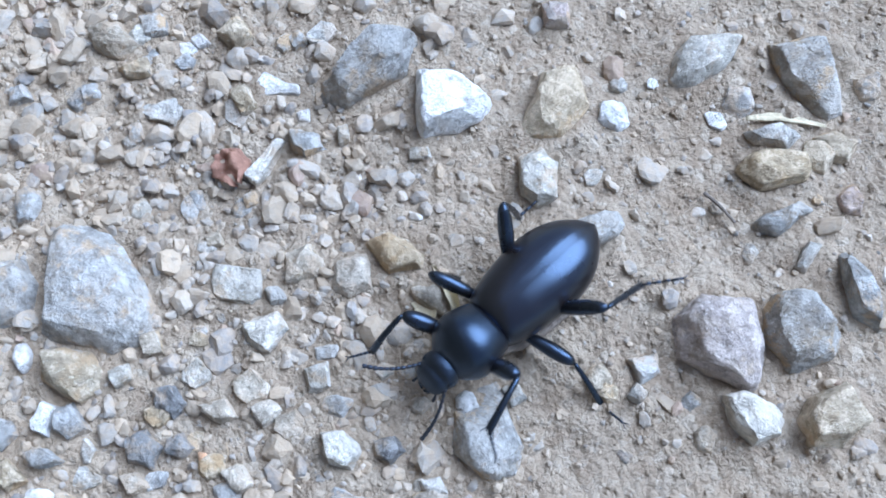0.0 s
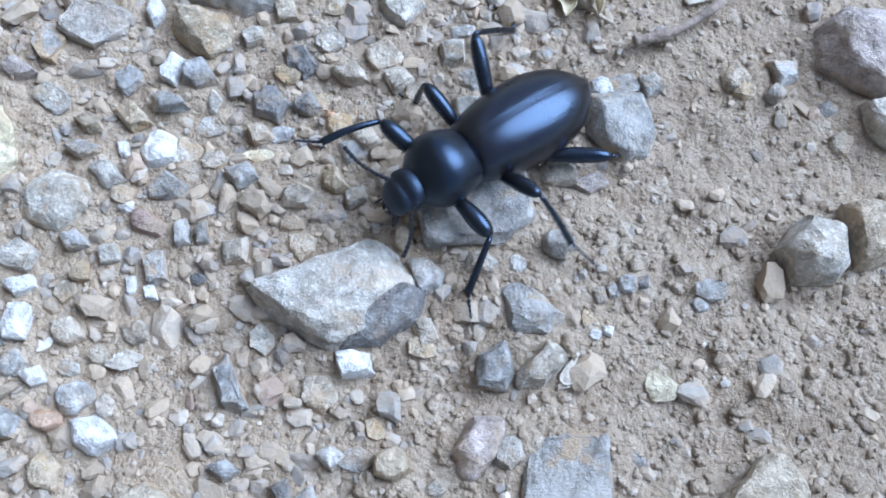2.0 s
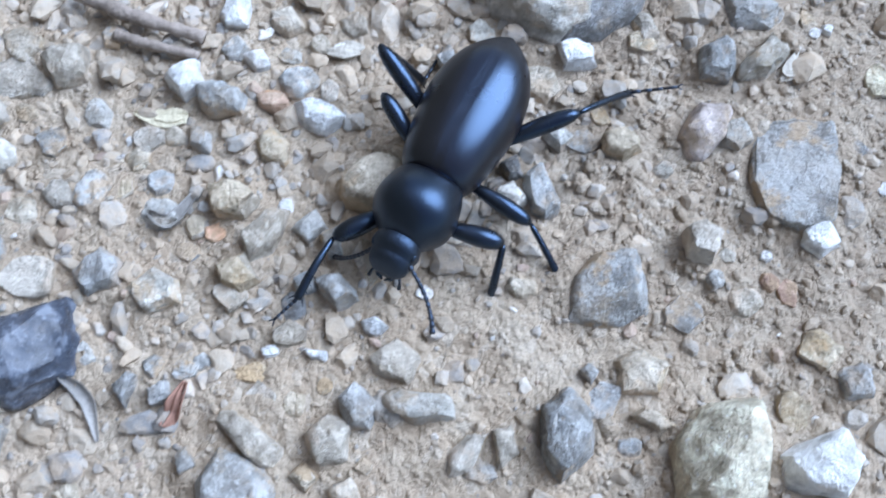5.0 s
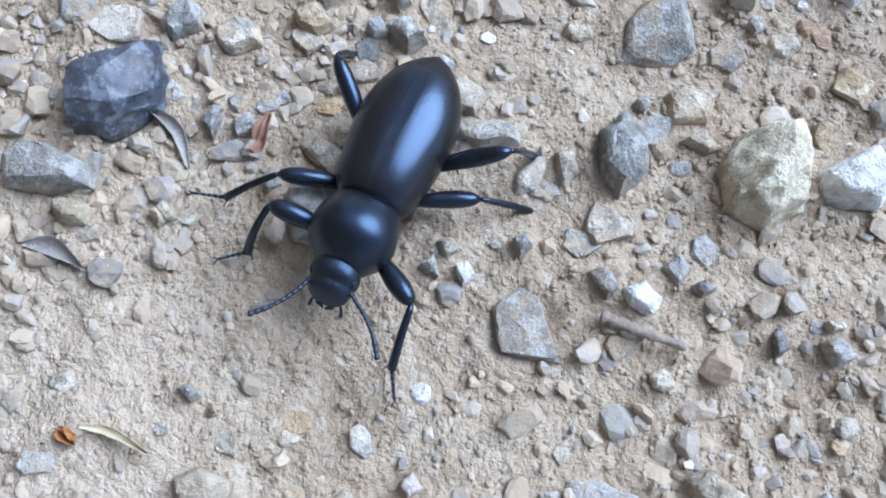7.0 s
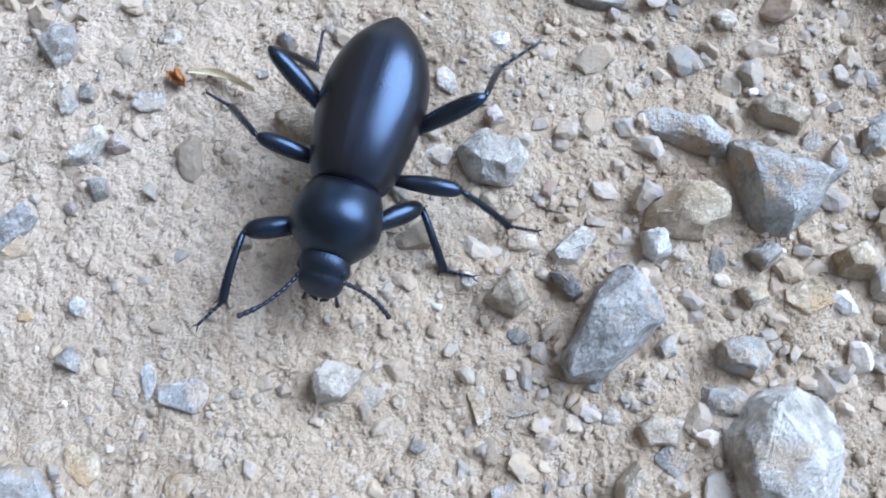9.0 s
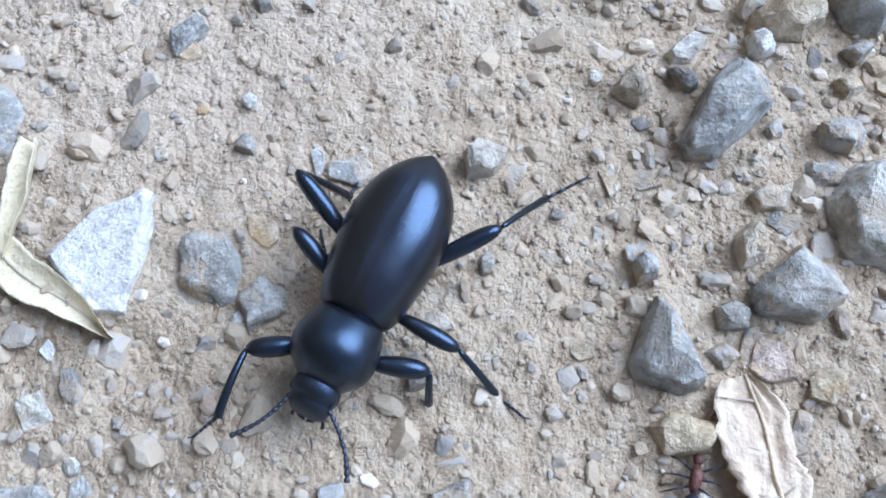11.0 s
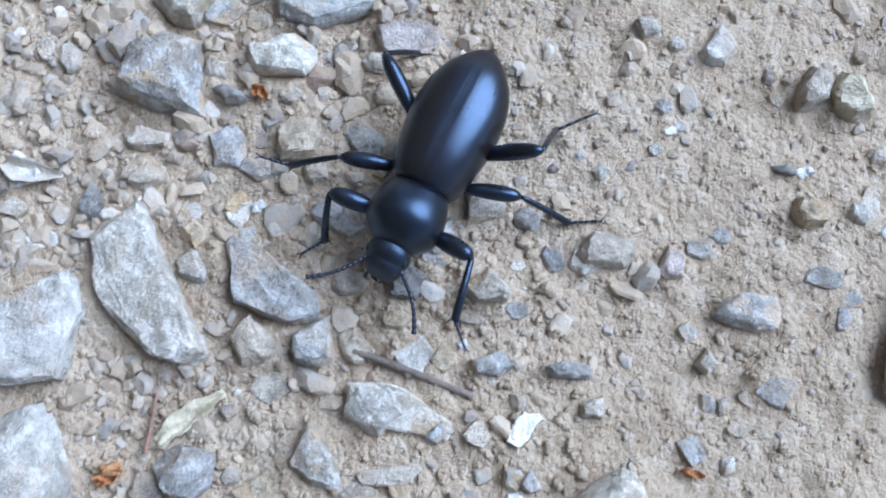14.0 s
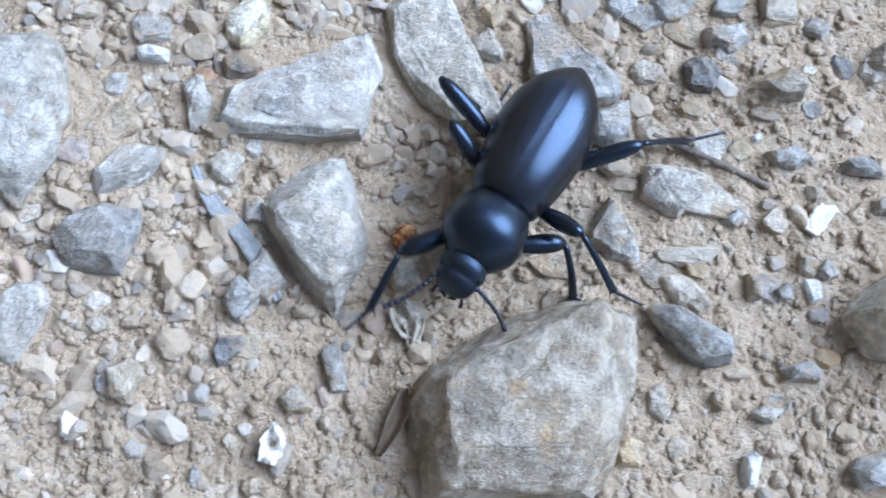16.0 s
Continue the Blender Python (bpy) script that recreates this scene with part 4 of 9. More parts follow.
stone(P, -130.1, -164.6, 2, (-168, 1.7), (-110, 1.3), (-8, 1.9), (35, 1.3), (125, 1.8))
stone(T, -123.8, -172.7, 3, (-157, 2.1), (-79, 2.4), (-13, 2.6), (42, 2.0), (134, 2.5))
stone(G, -117.6, -173.2, 3, (-168, 2.2), (-108, 2.2), (-40, 2.4), (4, 1.9), (113, 2.0))
stone(G, -111.0, -159.2, 2, (-167, 2.6), (-87, 2.1), (-40, 2.1), (61, 2.3), (131, 2.1))
stone(T, -99.9, -159.5, 2, (-84, 1.9), (-7, 2.1), (88, 1.9), (179, 2.0))
stone(G, -105.2, -162.8, 2, (-172, 2.4), (-105, 1.7), (-56, 1.7), (6, 2.3), (102, 1.4))
stone(T, -100.1, -168.5, 3, (-142, 2.1), (-88, 1.5), (-24, 2.4), (43, 1.8), (124, 1.7))
stone(D, -108.3, -167.3, 3, (-168, 1.9), (-103, 1.9), (-25, 2.0), (44, 1.8), (125, 2.0))
stone(T, -87.9, -165.2, 3, (-156, 3.2), (-92, 1.6), (-15, 2.9), (78, 1.8), (144, 2.5))
stone(G, -73.8, -171.9, 2, (-115, 2.0), (-92, 1.8), (-1, 3.2), (81, 1.8), (134, 2.8))
stone(T, -66.9, -162.0, 3, (-147, 1.7), (-83, 1.7), (-4, 1.7), (82, 1.6), (149, 1.8))
stone(Y, -61.1, -150.0, 4, (-140, 2.1), (-78, 2.7), (4, 1.7), (47, 2.3), (144, 2.2), (174, 1.8))
stone(T, -64.9, -148.8, 4, (-155, 2.5), (-76, 1.8), (-17, 1.7), (56, 2.4), (143, 1.4))
stone(M, -81.3, -166.8, 2, (-138, 1.8), (-99, 1.5), (-11, 1.3), (53, 1.6), (150, 1.2))
stone(D, -68.7, -157.4, 1, (-145, 1.2), (-97, 0.5), (-6, 1.2), (93, 0.5))
stone(W, -66.4, -157.5, 1, (-152, 0.5), (-78, 0.5), (40, 0.5), (106, 0.5))
stone(G, -100.0, -176.1, 2, (-172, 2.1), (-95, 1.2), (-61, 1.4), (39, 1.8), (106, 1.1))
stone(G, -92.5, -176.9, 2, (-157, 2.2), (-92, 0.8), (-3, 2.4), (74, 1.0), (99, 0.9))
stone(T, -113.5, -173.6, 2, (-163, 1.4), (-108, 1.7), (-35, 2.0), (35, 1.4), (117, 2.0))
stone(W, -123.2, -158.4, 1, (-146, 0.6), (-62, 0.6), (26, 0.6), (120, 0.5))
stone(P, -87.9, -156.9, 1, (-135, 0.7), (-50, 0.7), (50, 0.8), (125, 0.7))
stone(P, -135.1, -166.4, 4, (-178, 5.1), (-145, 4.1), (-132, 4.5), (-101, 7.3), (-45, 9.8), (22, 3.3), (26, 3.6), (133, 7.6))
stone(G, -150.6, -173.2, 3, (-110, 1.9), (-72, 2.0), (24, 2.7), (96, 1.7), (157, 2.8))
stone(P, -146.4, -184.6, 6, (-156, 4.6), (-142, 4.4), (-139, 4.7), (-23, 5.4), (9, 4.5), (21, 4.8), (104, 6.3), (133, 6.4))
stone(D, -141.1, -157.3, 2, (-170, 1.3), (-104, 1.9), (-31, 1.5), (29, 1.3), (147, 1.4))
stone(G, -117.8, -184.5, 3, (-167, 2.7), (-118, 2.3), (-102, 2.4), (13, 2.0), (28, 1.9), (150, 2.3))
stone(G, -130.5, -185.2, 4, (-162, 2.8), (-128, 2.9), (-52, 2.7), (-9, 2.8), (72, 2.7), (131, 2.8))
stone(P, -111.7, -179.6, 3, (-126, 2.4), (-53, 2.7), (16, 2.8), (95, 2.3), (179, 3.0))
stone(W, -98.3, -189.6, 1, (-165, 0.8), (-69, 1.2), (8, 0.8), (97, 1.2))
stone(T, -90.5, -180.7, 2, (-92, 1.0), (-12, 1.1), (107, 0.8), (176, 1.3))
stone(P, -89.7, -192.2, 9, (-142, 5.2), (-97, 4.3), (-81, 4.8), (-23, 5.6), (27, 4.7), (115, 4.4), (134, 4.8))
stone(G, -110.5, -194.4, 5, (-154, 2.7), (-136, 1.9), (-83, 3.0), (-17, 4.1), (60, 1.6), (95, 3.3))
stone(T, -78.7, -176.7, 2, (-133, 1.0), (-48, 1.0), (28, 1.0), (137, 0.9))
stone(G, -105.6, -182.4, 2, (-114, 1.2), (-56, 0.9), (36, 1.3), (129, 0.8))
stone(G, -96.9, -187.6, 2, (-137, 0.9), (-71, 1.0), (27, 0.8), (132, 0.9))
stone(T, -109.8, -190.8, 2, (-133, 1.0), (-53, 1.4), (52, 1.0), (111, 1.4))
stone(T, -104.2, -189.4, 2, (-92, 1.3), (-10, 0.8), (70, 1.2), (177, 0.7))
stone(G, -101.3, -189.8, 2, (-156, 1.0), (-83, 0.8), (5, 0.9), (117, 0.7))
stone(T, -129.9, -161.2, 2, (-133, 1.1), (-32, 1.3), (43, 1.1), (142, 1.3))
stone(O, -138.0, -184.6, 2, (-165, 0.9), (-82, 0.8), (8, 0.9), (102, 0.7))
stone(T, -138.1, -188.9, 3, (-152, 1.5), (-70, 1.4), (23, 1.4), (120, 1.3))
stone(W, -123.6, -158.7, 1, (-163, 0.5), (-74, 0.6), (18, 0.5), (124, 0.6))
stone(G, -151.3, -189.9, 3, (-176, 1.7), (-105, 2.2), (-40, 2.1), (39, 1.7), (136, 2.2))
stone(G, -152.4, -183.3, 2, (-176, 1.2), (-92, 1.4), (-15, 1.4), (40, 1.3), (98, 1.6))
stone(W, -102.8, -173.9, 1, (-161, 0.6), (-75, 0.5), (6, 0.5), (110, 0.5))
stone(G, -77.5, -181.1, 1, (-178, 0.7), (-78, 1.0), (-14, 0.7), (98, 0.9))
stone(P, -77.6, -186.8, 1, (-83, 0.9), (-1, 0.7), (99, 0.9), (177, 0.7))
stone(G, -81.0, -185.1, 1, (-151, 1.0), (-66, 1.4), (21, 1.1), (102, 1.3))
stone(G, -79.4, -197.6, 2, (-172, 1.7), (-92, 1.5), (-17, 1.6), (81, 1.5), (113, 1.5))
stone(G, -99.9, -197.5, 2, (-158, 1.9), (-92, 0.9), (-17, 1.8), (50, 1.4), (109, 1.0))
stone(B, -126.0, -201.3, 11, (-167, 11.4), (-90, 8.9), (-26, 9.1), (-17, 8.9), (5, 10.9), (62, 12.5), (102, 9.0), (112, 8.2), (125, 8.0), (174, 11.1))
stone(P, -158.8, -172.5, 2, (-169, 1.2), (-52, 2.3), (-11, 1.4), (34, 1.7), (128, 2.4))
stone(Y, -154.6, -163.9, 3, (-167, 2.6), (-124, 2.9), (-46, 2.0), (-6, 2.2), (79, 2.8), (144, 2.0))
stone(G, -164.0, -164.9, 2, (-144, 2.0), (-74, 1.7), (12, 2.1), (81, 1.7), (158, 2.1))
stone(W, -163.5, -167.8, 2, (-151, 1.4), (-89, 0.8), (-3, 1.6), (76, 0.8), (116, 1.1))
stone(D, -154.9, -168.6, 2, (-168, 1.7), (-89, 1.3), (-47, 1.6), (48, 1.5), (117, 1.5))
stone(P, -155.7, -178.7, 2, (-158, 1.7), (-98, 1.8), (-24, 1.4), (46, 1.7), (140, 1.4))
stone(G, -153.2, -192.1, 3, (-162, 1.7), (-111, 2.1), (-34, 1.5), (50, 1.8), (144, 1.6))
stone(T, -114.1, -200.8, 2, (-175, 1.0), (-123, 1.5), (-25, 1.5), (22, 1.0), (120, 1.8))
stone(P, -103.5, -201.4, 2, (-114, 0.9), (-43, 1.0), (74, 0.9), (118, 0.9))
stone(T, -106.6, -197.7, 2, (-129, 1.1), (-79, 0.7), (50, 1.1), (108, 0.8))
stone(T, -116.7, -205.2, 2, (-175, 1.7), (-90, 1.5), (-45, 1.6), (45, 1.7), (101, 1.4))
stone(G, -92.0, -206.6, 3, (-156, 3.5), (-90, 1.5), (7, 3.5), (74, 1.9), (112, 2.0))
stone(T, -163.1, -199.9, 3, (-174, 1.5), (-104, 2.0), (-26, 1.6), (40, 1.7), (118, 1.9))
stone(T, -147.8, -201.3, 2, (-144, 1.3), (-79, 1.2), (34, 1.1), (128, 1.2))
stone(M, -145.2, -200.9, 1, (-172, 0.5), (-82, 1.0), (10, 0.5), (104, 1.0))
stone(P, -174.1, -174.6, 6, (-176, 3.1), (-126, 8.0), (-29, 5.1), (-16, 4.2), (15, 4.0), (47, 6.4), (123, 8.1))
stone(G, -166.7, -186.9, 4, (-155, 4.2), (-94, 3.3), (-18, 3.4), (-2, 3.7), (75, 4.0), (110, 3.2), (140, 3.4))
stone(P, -164.8, -179.7, 3, (-150, 3.8), (-62, 1.7), (-7, 3.2), (88, 2.5), (133, 1.8))
stone(P, -172.7, -194.4, 3, (-173, 1.9), (-69, 3.9), (-22, 1.7), (20, 2.8), (102, 3.3), (161, 2.2))
stone(P, -148.0, -171.6, 4, (-89, 4.3), (-15, 6.3), (15, 7.7), (116, 3.8), (165, 7.9))
stone(D, -44.4, -153.6, 2.5, (-164, 1.5), (-98, 1.2), (-22, 1.6), (68, 1.2), (107, 1.3))
stone(O, -52.5, -139.0, 1.2, (-179, 0.7), (-89, 0.5), (-2, 0.6), (93, 0.5))
stone(W, 31.4, -14.3, 2, (-75, 1.8), (-18, 0.9), (56, 1.9), (121, 1.5), (174, 0.9))
stone(Y, 1.7, -17.9, 1, (-157, 1.5), (-86, 1.6), (-19, 1.7), (38, 1.3), (101, 1.9), (165, 1.5))
stone(G, -29.5, -45.2, 2, (-142, 0.6), (-39, 0.8), (41, 0.7), (124, 0.8))
stone(G, -144.3, -198.2, 2, (-165, 0.9), (-70, 2.3), (12, 0.9), (103, 2.2))
stone(G, -161.8, -206.0, 1, (-157, 0.9), (-89, 0.8), (-15, 0.9), (59, 0.8), (130, 0.9))
stone(W, -105.3, -206.7, 2, (-163, 1.2), (-76, 1.7), (-13, 0.7), (45, 1.8), (116, 1.5), (167, 0.8))
stone(P, -109.5, -180.0, 1.5, (-144, 3.0), (-105, 2.0), (-21, 5.7), (50, 2.2), (65, 2.0), (92, 2.9))
stone(T, -110.5, -186.4, 1.5, (-157, 2.9), (-94, 0.7), (-21, 2.7), (90, 0.7))
stone(D, -126.5, -179.5, 1.5, (-142, 0.6), (-46, 0.8), (26, 0.7), (110, 0.7))
stone(T, -111.0, -189.8, 2, (-150, 1.5), (-99, 1.6), (-32, 2.0), (57, 1.3), (102, 1.8))
stone(G, -91.4, -74.0, 1.5, (-169, 0.9), (-103, 1.0), (-21, 1.0), (47, 0.9), (115, 1.1))
stone(G, -97.6, -86.7, 2, (-166, 2.1), (-50, 1.1), (40, 2.3), (130, 1.2))
stone(G, -69.6, -113.8, 1.5, (-175, 0.8), (-85, 1.1), (-8, 0.7), (71, 1.2), (139, 0.9))
stone(B, -42.0, -109.4, 2, (-159, 2.0), (-91, 1.4), (-23, 1.9), (62, 1.5), (123, 1.6))
stone(G, -117.8, -123.6, 1.5, (-161, 1.9), (-79, 1.8), (3, 2.1), (92, 1.6))
stone(M, -83.6, -115.8, 2, (-149, 2.1), (-88, 1.5), (-11, 1.8), (68, 1.8), (133, 1.5))
stone(G, -74.6, -134.6, 1.5, (-155, 1.8), (-89, 1.1), (1, 1.7), (103, 1.0))
stone(P, -74.4, -143.9, 2, (-164, 2.2), (-94, 2.0), (-40, 1.7), (25, 1.9), (139, 1.4))
stone(W, -107.9, -155.3, 1, (-114, 0.6), (-66, 0.8), (56, 0.8), (109, 0.7))
stone(W, -105.4, -155.2, 1, (-151, 0.5), (-60, 0.5), (34, 0.5), (111, 0.5))
stone(D, -103.4, -155.3, 1.2, (-169, 1.1), (-100, 0.8), (-44, 1.1), (46, 0.9), (108, 0.9))
stone(G, -85.1, -133.9, 1.5, (-169, 1.1), (-113, 1.3), (-4, 1.0), (100, 1.3))
stone(D, 5.0, -43.3, 3, (-156, 2.0), (-126, 1.8), (-98, 2.4), (0, 2.2), (35, 2.0), (73, 2.1), (135, 2.8))


# ---- the smaller stones between them: colour, place, half length, half width and turn
def rubble(kind, x, y, long, wide, turn):
    """A small broken stone with five to seven straight breaks round a stretched outline."""
    r = random.Random(f"rubble {x} {y}")
    sides = r.choice((5, 6, 6, 7))
    cuts = []
    for k in range(sides):
        a = 2 * math.pi * (k + r.uniform(-0.28, 0.28)) / sides
        reach = math.hypot(long * math.cos(a), wide * math.sin(a))
        cuts.append((math.degrees(a) + turn, reach * r.uniform(0.84, 1.02)))
    return stone(kind, x, y, wide * r.uniform(0.55, 1.0), *cuts)


rubble(P, -33.1, 66.7, 1.8, 1.6, -11)
rubble(W, -27.3, 63.7, 1.4, 0.9, -11)
rubble(G, -27.4, 61.6, 1.2, 1.2, -11)
rubble(G, -31.6, 62.8, 1.4, 1.0, -11)
rubble(W, -16.4, 56.1, 2.9, 0.7, -32)
rubble(P, -30.6, 55.9, 3.3, 1.0, -5)
rubble(G, -41.2, 59.4, 1.4, 1.5, -11)
rubble(G, -14.8, 61.6, 1.6, 1.4, -11)
rubble(P, -10.2, 61.9, 2.1, 1.4, 12)
rubble(G, -35.3, 52.6, 1.2, 1.1, -10)
rubble(B, -21.9, 53.5, 2.1, 1.3, -69)
rubble(P, -34.5, 43.3, 1.3, 1.4, -10)
rubble(G, -28.6, 42.2, 1.8, 1.0, -85)
rubble(G, -22.4, 41.1, 1.5, 1.4, -10)
rubble(P, -27.0, 37.0, 1.3, 0.9, -10)
rubble(G, -33.8, 29.3, 1.3, 1.3, -10)
rubble(T, -35.8, 23.2, 1.3, 1.1, -10)
rubble(G, -28.5, 27.4, 1.0, 0.8, -10)
rubble(T, -28.6, 26.1, 1.3, 0.8, -10)
rubble(G, -25.8, 28.6, 1.0, 0.8, -10)
rubble(P, -29.2, 22.4, 1.9, 1.4, -10)
rubble(T, -23.5, 19.8, 2.2, 1.5, -19)
rubble(T, -19.6, 15.1, 1.8, 1.4, -10)
rubble(T, -33.9, 18.7, 1.6, 1.2, -10)
rubble(G, -26.9, 9.0, 1.8, 1.5, -9)
rubble(G, -34.9, 11.9, 1.5, 1.0, -9)
rubble(T, -28.5, 12.3, 1.5, 1.5, -9)
rubble(P, -42.1, 16.1, 1.5, 0.9, -93)
rubble(T, -30.1, 15.3, 1.2, 0.9, -95)
rubble(G, -15.2, 5.9, 2.7, 1.3, -9)
rubble(P, 24.0, 48.6, 1.3, 1.1, -11)
rubble(W, 27.9, 47.9, 0.7, 0.7, -11)
rubble(G, 37.5, 44.1, 2.0, 2.2, -11)
rubble(T, 44.6, 35.8, 2.2, 2.1, -10)
rubble(W, 34.3, 42.1, 1.7, 0.9, -55)
rubble(P, 34.0, 25.5, 1.3, 0.8, -105)
rubble(P, 18.6, 37.7, 1.1, 1.1, -10)
rubble(T, 14.3, 14.3, 1.8, 1.7, -10)
rubble(G, 23.6, 10.3, 1.3, 1.1, -10)
rubble(G, 2.3, 14.5, 1.8, 1.2, -30)
rubble(D, 15.0, 6.3, 0.4, 0.4, -9)
rubble(T, 24.1, 6.3, 1.5, 1.2, -104)
rubble(P, 31.9, 31.4, 0.9, 0.8, -10)
rubble(G, 43.3, 30.4, 0.8, 0.7, -10)
rubble(B, -55.1, 26.7, 4.2, 2.8, -15)
rubble(G, -60.3, 24.6, 2.5, 1.6, -86)
rubble(G, -51.6, 19.8, 1.9, 1.6, -4)
rubble(P, -59.5, 17.6, 2.7, 1.4, -34)
rubble(T, -27.5, 13.5, 1.3, 0.9, -65)
rubble(P, -44.9, 10.5, 2.1, 1.2, -80)
rubble(T, -41.9, 9.3, 1.5, 1.1, -4)
rubble(P, -42.3, 13.0, 1.8, 0.8, -4)
rubble(Y, -37.4, 9.5, 1.8, 0.6, -4)
rubble(T, -51.6, 5.9, 1.5, 1.3, -4)
rubble(W, -51.1, 4.7, 1.0, 0.8, -4)
rubble(T, -56.9, -4.2, 1.2, 1.2, -4)
rubble(D, -43.5, -3.9, 0.9, 0.7, -4)
rubble(T, -49.6, -9.1, 1.4, 1.4, -4)
rubble(T, -53.1, -11.1, 1.1, 1.1, -4)
rubble(G, -61.5, -11.4, 1.7, 1.4, -85)
rubble(P, -56.1, -12.3, 1.3, 0.8, -4)
rubble(G, -55.1, -15.2, 2.2, 1.7, -4)
rubble(T, -32.8, -1.0, 1.7, 1.8, -4)
rubble(P, -36.9, -10.8, 1.7, 1.2, -61)
rubble(W, -50.4, -11.7, 1.5, 0.7, -4)
rubble(T, -31.4, -16.2, 2.2, 1.9, -62)
rubble(T, -26.1, -20.3, 1.3, 0.8, -62)
rubble(W, -0.2, 14.2, 1.3, 1.5, -4)
rubble(P, -6.4, 6.4, 1.3, 0.8, -4)
rubble(G, -1.6, -8.0, 0.8, 0.9, -4)
rubble(T, -4.5, -10.7, 0.8, 0.7, -4)
rubble(T, 14.9, 12.7, 1.2, 1.3, -4)
rubble(G, 7.8, -8.9, 1.7, 1.2, -4)
rubble(D, 15.5, 5.8, 0.7, 0.6, -4)
rubble(G, -14.3, 16.3, 1.8, 1.3, -4)
rubble(P, -8.6, 19.2, 1.2, 1.0, -4)
rubble(G, -6.2, 18.7, 1.2, 1.0, -4)
rubble(T, -5.3, 14.9, 1.2, 1.0, -4)
rubble(T, -33.8, 1.3, 1.4, 1.0, -4)
rubble(G, -66.4, -2.4, 1.7, 0.9, -4)
rubble(T, -69.3, -1.6, 1.1, 0.9, -4)
rubble(T, -52.2, -16.3, 1.1, 1.1, -3)
rubble(T, -67.1, -20.5, 1.3, 1.1, -3)
rubble(T, -49.1, -33.9, 2.8, 0.9, -84)
rubble(G, -65.6, -32.0, 1.2, 1.0, -3)
rubble(T, -64.8, -29.5, 1.3, 1.3, -3)
rubble(O, -62.9, -30.3, 1.2, 0.9, -3)
rubble(T, -40.2, -10.9, 1.1, 0.9, -3)
rubble(W, -43.7, -37.2, 0.9, 0.6, -3)
rubble(G, -28.1, -23.0, 1.9, 1.1, -3)
rubble(T, -45.7, -23.1, 0.8, 0.7, -3)
rubble(T, -34.9, -37.2, 1.5, 1.0, -3)
rubble(P, -11.1, -4.8, 1.1, 1.1, -4)
rubble(G, -0.1, -7.6, 1.1, 1.1, -3)
rubble(G, -6.6, -2.9, 1.7, 1.6, -4)
rubble(W, -4.0, -12.5, 0.6, 0.6, -3)
rubble(G, -17.2, -37.2, 1.0, 0.9, -3)
rubble(T, -14.8, -39.3, 2.0, 1.5, -3)
rubble(R, -10.7, -38.6, 1.2, 0.9, -97)
rubble(W, 0.2, -29.2, 0.9, 0.5, -3)
rubble(G, -1.7, -24.6, 1.0, 0.7, -35)
rubble(G, 6.7, -10.2, 1.0, 0.9, -3)
rubble(D, 13.7, -18.8, 0.8, 0.7, -3)
rubble(T, -20.6, -26.2, 1.0, 0.8, -3)
rubble(T, -82.3, -10.0, 2.0, 1.6, -3)
rubble(G, -73.4, -9.5, 1.4, 1.4, -3)
rubble(T, -82.8, -13.8, 4.1, 1.7, -19)
rubble(T, -85.1, -17.4, 2.3, 1.8, -3)
rubble(P, -74.7, -17.6, 1.8, 1.4, -87)
rubble(G, -78.7, -20.5, 1.8, 1.4, -42)
rubble(T, -81.7, -17.3, 1.4, 1.2, -3)
rubble(T, -69.5, -20.6, 1.7, 1.2, -3)
rubble(T, -70.6, -22.4, 1.5, 1.3, -3)
rubble(G, -74.8, -25.7, 2.4, 1.9, -78)
rubble(T, -71.8, -25.6, 1.1, 1.0, -3)
rubble(T, -77.8, -25.9, 1.4, 1.5, -3)
rubble(G, -68.5, -24.9, 1.4, 1.5, -3)
rubble(T, -81.2, -27.5, 1.6, 1.6, -3)
rubble(P, -84.4, -21.7, 2.5, 1.8, -3)
rubble(T, -79.9, -34.0, 2.4, 2.2, -3)
rubble(P, -68.4, -28.1, 2.2, 1.7, -3)
rubble(W, -56.5, -28.1, 0.8, 0.9, -3)
rubble(P, -68.1, -35.9, 2.4, 1.9, -3)
rubble(G, -68.1, -42.7, 1.2, 1.0, -3)
rubble(G, -64.0, -42.6, 1.0, 0.8, -3)
rubble(P, -74.4, -41.3, 1.3, 0.9, -87)
rubble(B, -47.3, -47.5, 2.0, 1.5, -62)
rubble(T, -72.9, -54.1, 1.0, 0.7, -2)
rubble(G, -82.9, -49.0, 2.3, 1.5, -75)
rubble(T, -82.3, -54.9, 1.3, 1.0, -2)
rubble(T, -55.7, -46.8, 1.3, 1.1, -61)
rubble(T, -52.9, -45.2, 0.8, 0.8, -3)
rubble(T, -49.5, -52.4, 0.9, 0.7, -2)
rubble(T, -21.1, -12.6, 1.4, 1.3, -3)
rubble(G, -20.4, -40.3, 1.8, 1.6, -3)
rubble(T, -11.7, -49.5, 2.0, 1.5, -88)
rubble(T, -8.8, -44.0, 1.8, 1.6, -46)
rubble(P, -6.3, -50.2, 1.2, 1.0, -2)
rubble(G, -39.6, -53.3, 1.7, 1.0, -2)
rubble(T, -33.9, -57.4, 2.4, 1.4, -2)
rubble(R, -12.3, -37.7, 1.0, 1.0, -3)
rubble(W, -12.2, -35.2, 0.6, 0.6, -3)
rubble(T, -15.9, -35.1, 0.8, 0.7, -3)
rubble(G, -65.3, -43.2, 1.2, 0.9, -3)
rubble(T, -59.1, -44.0, 2.4, 0.7, -9)
rubble(T, -58.6, -45.8, 1.6, 0.7, -3)
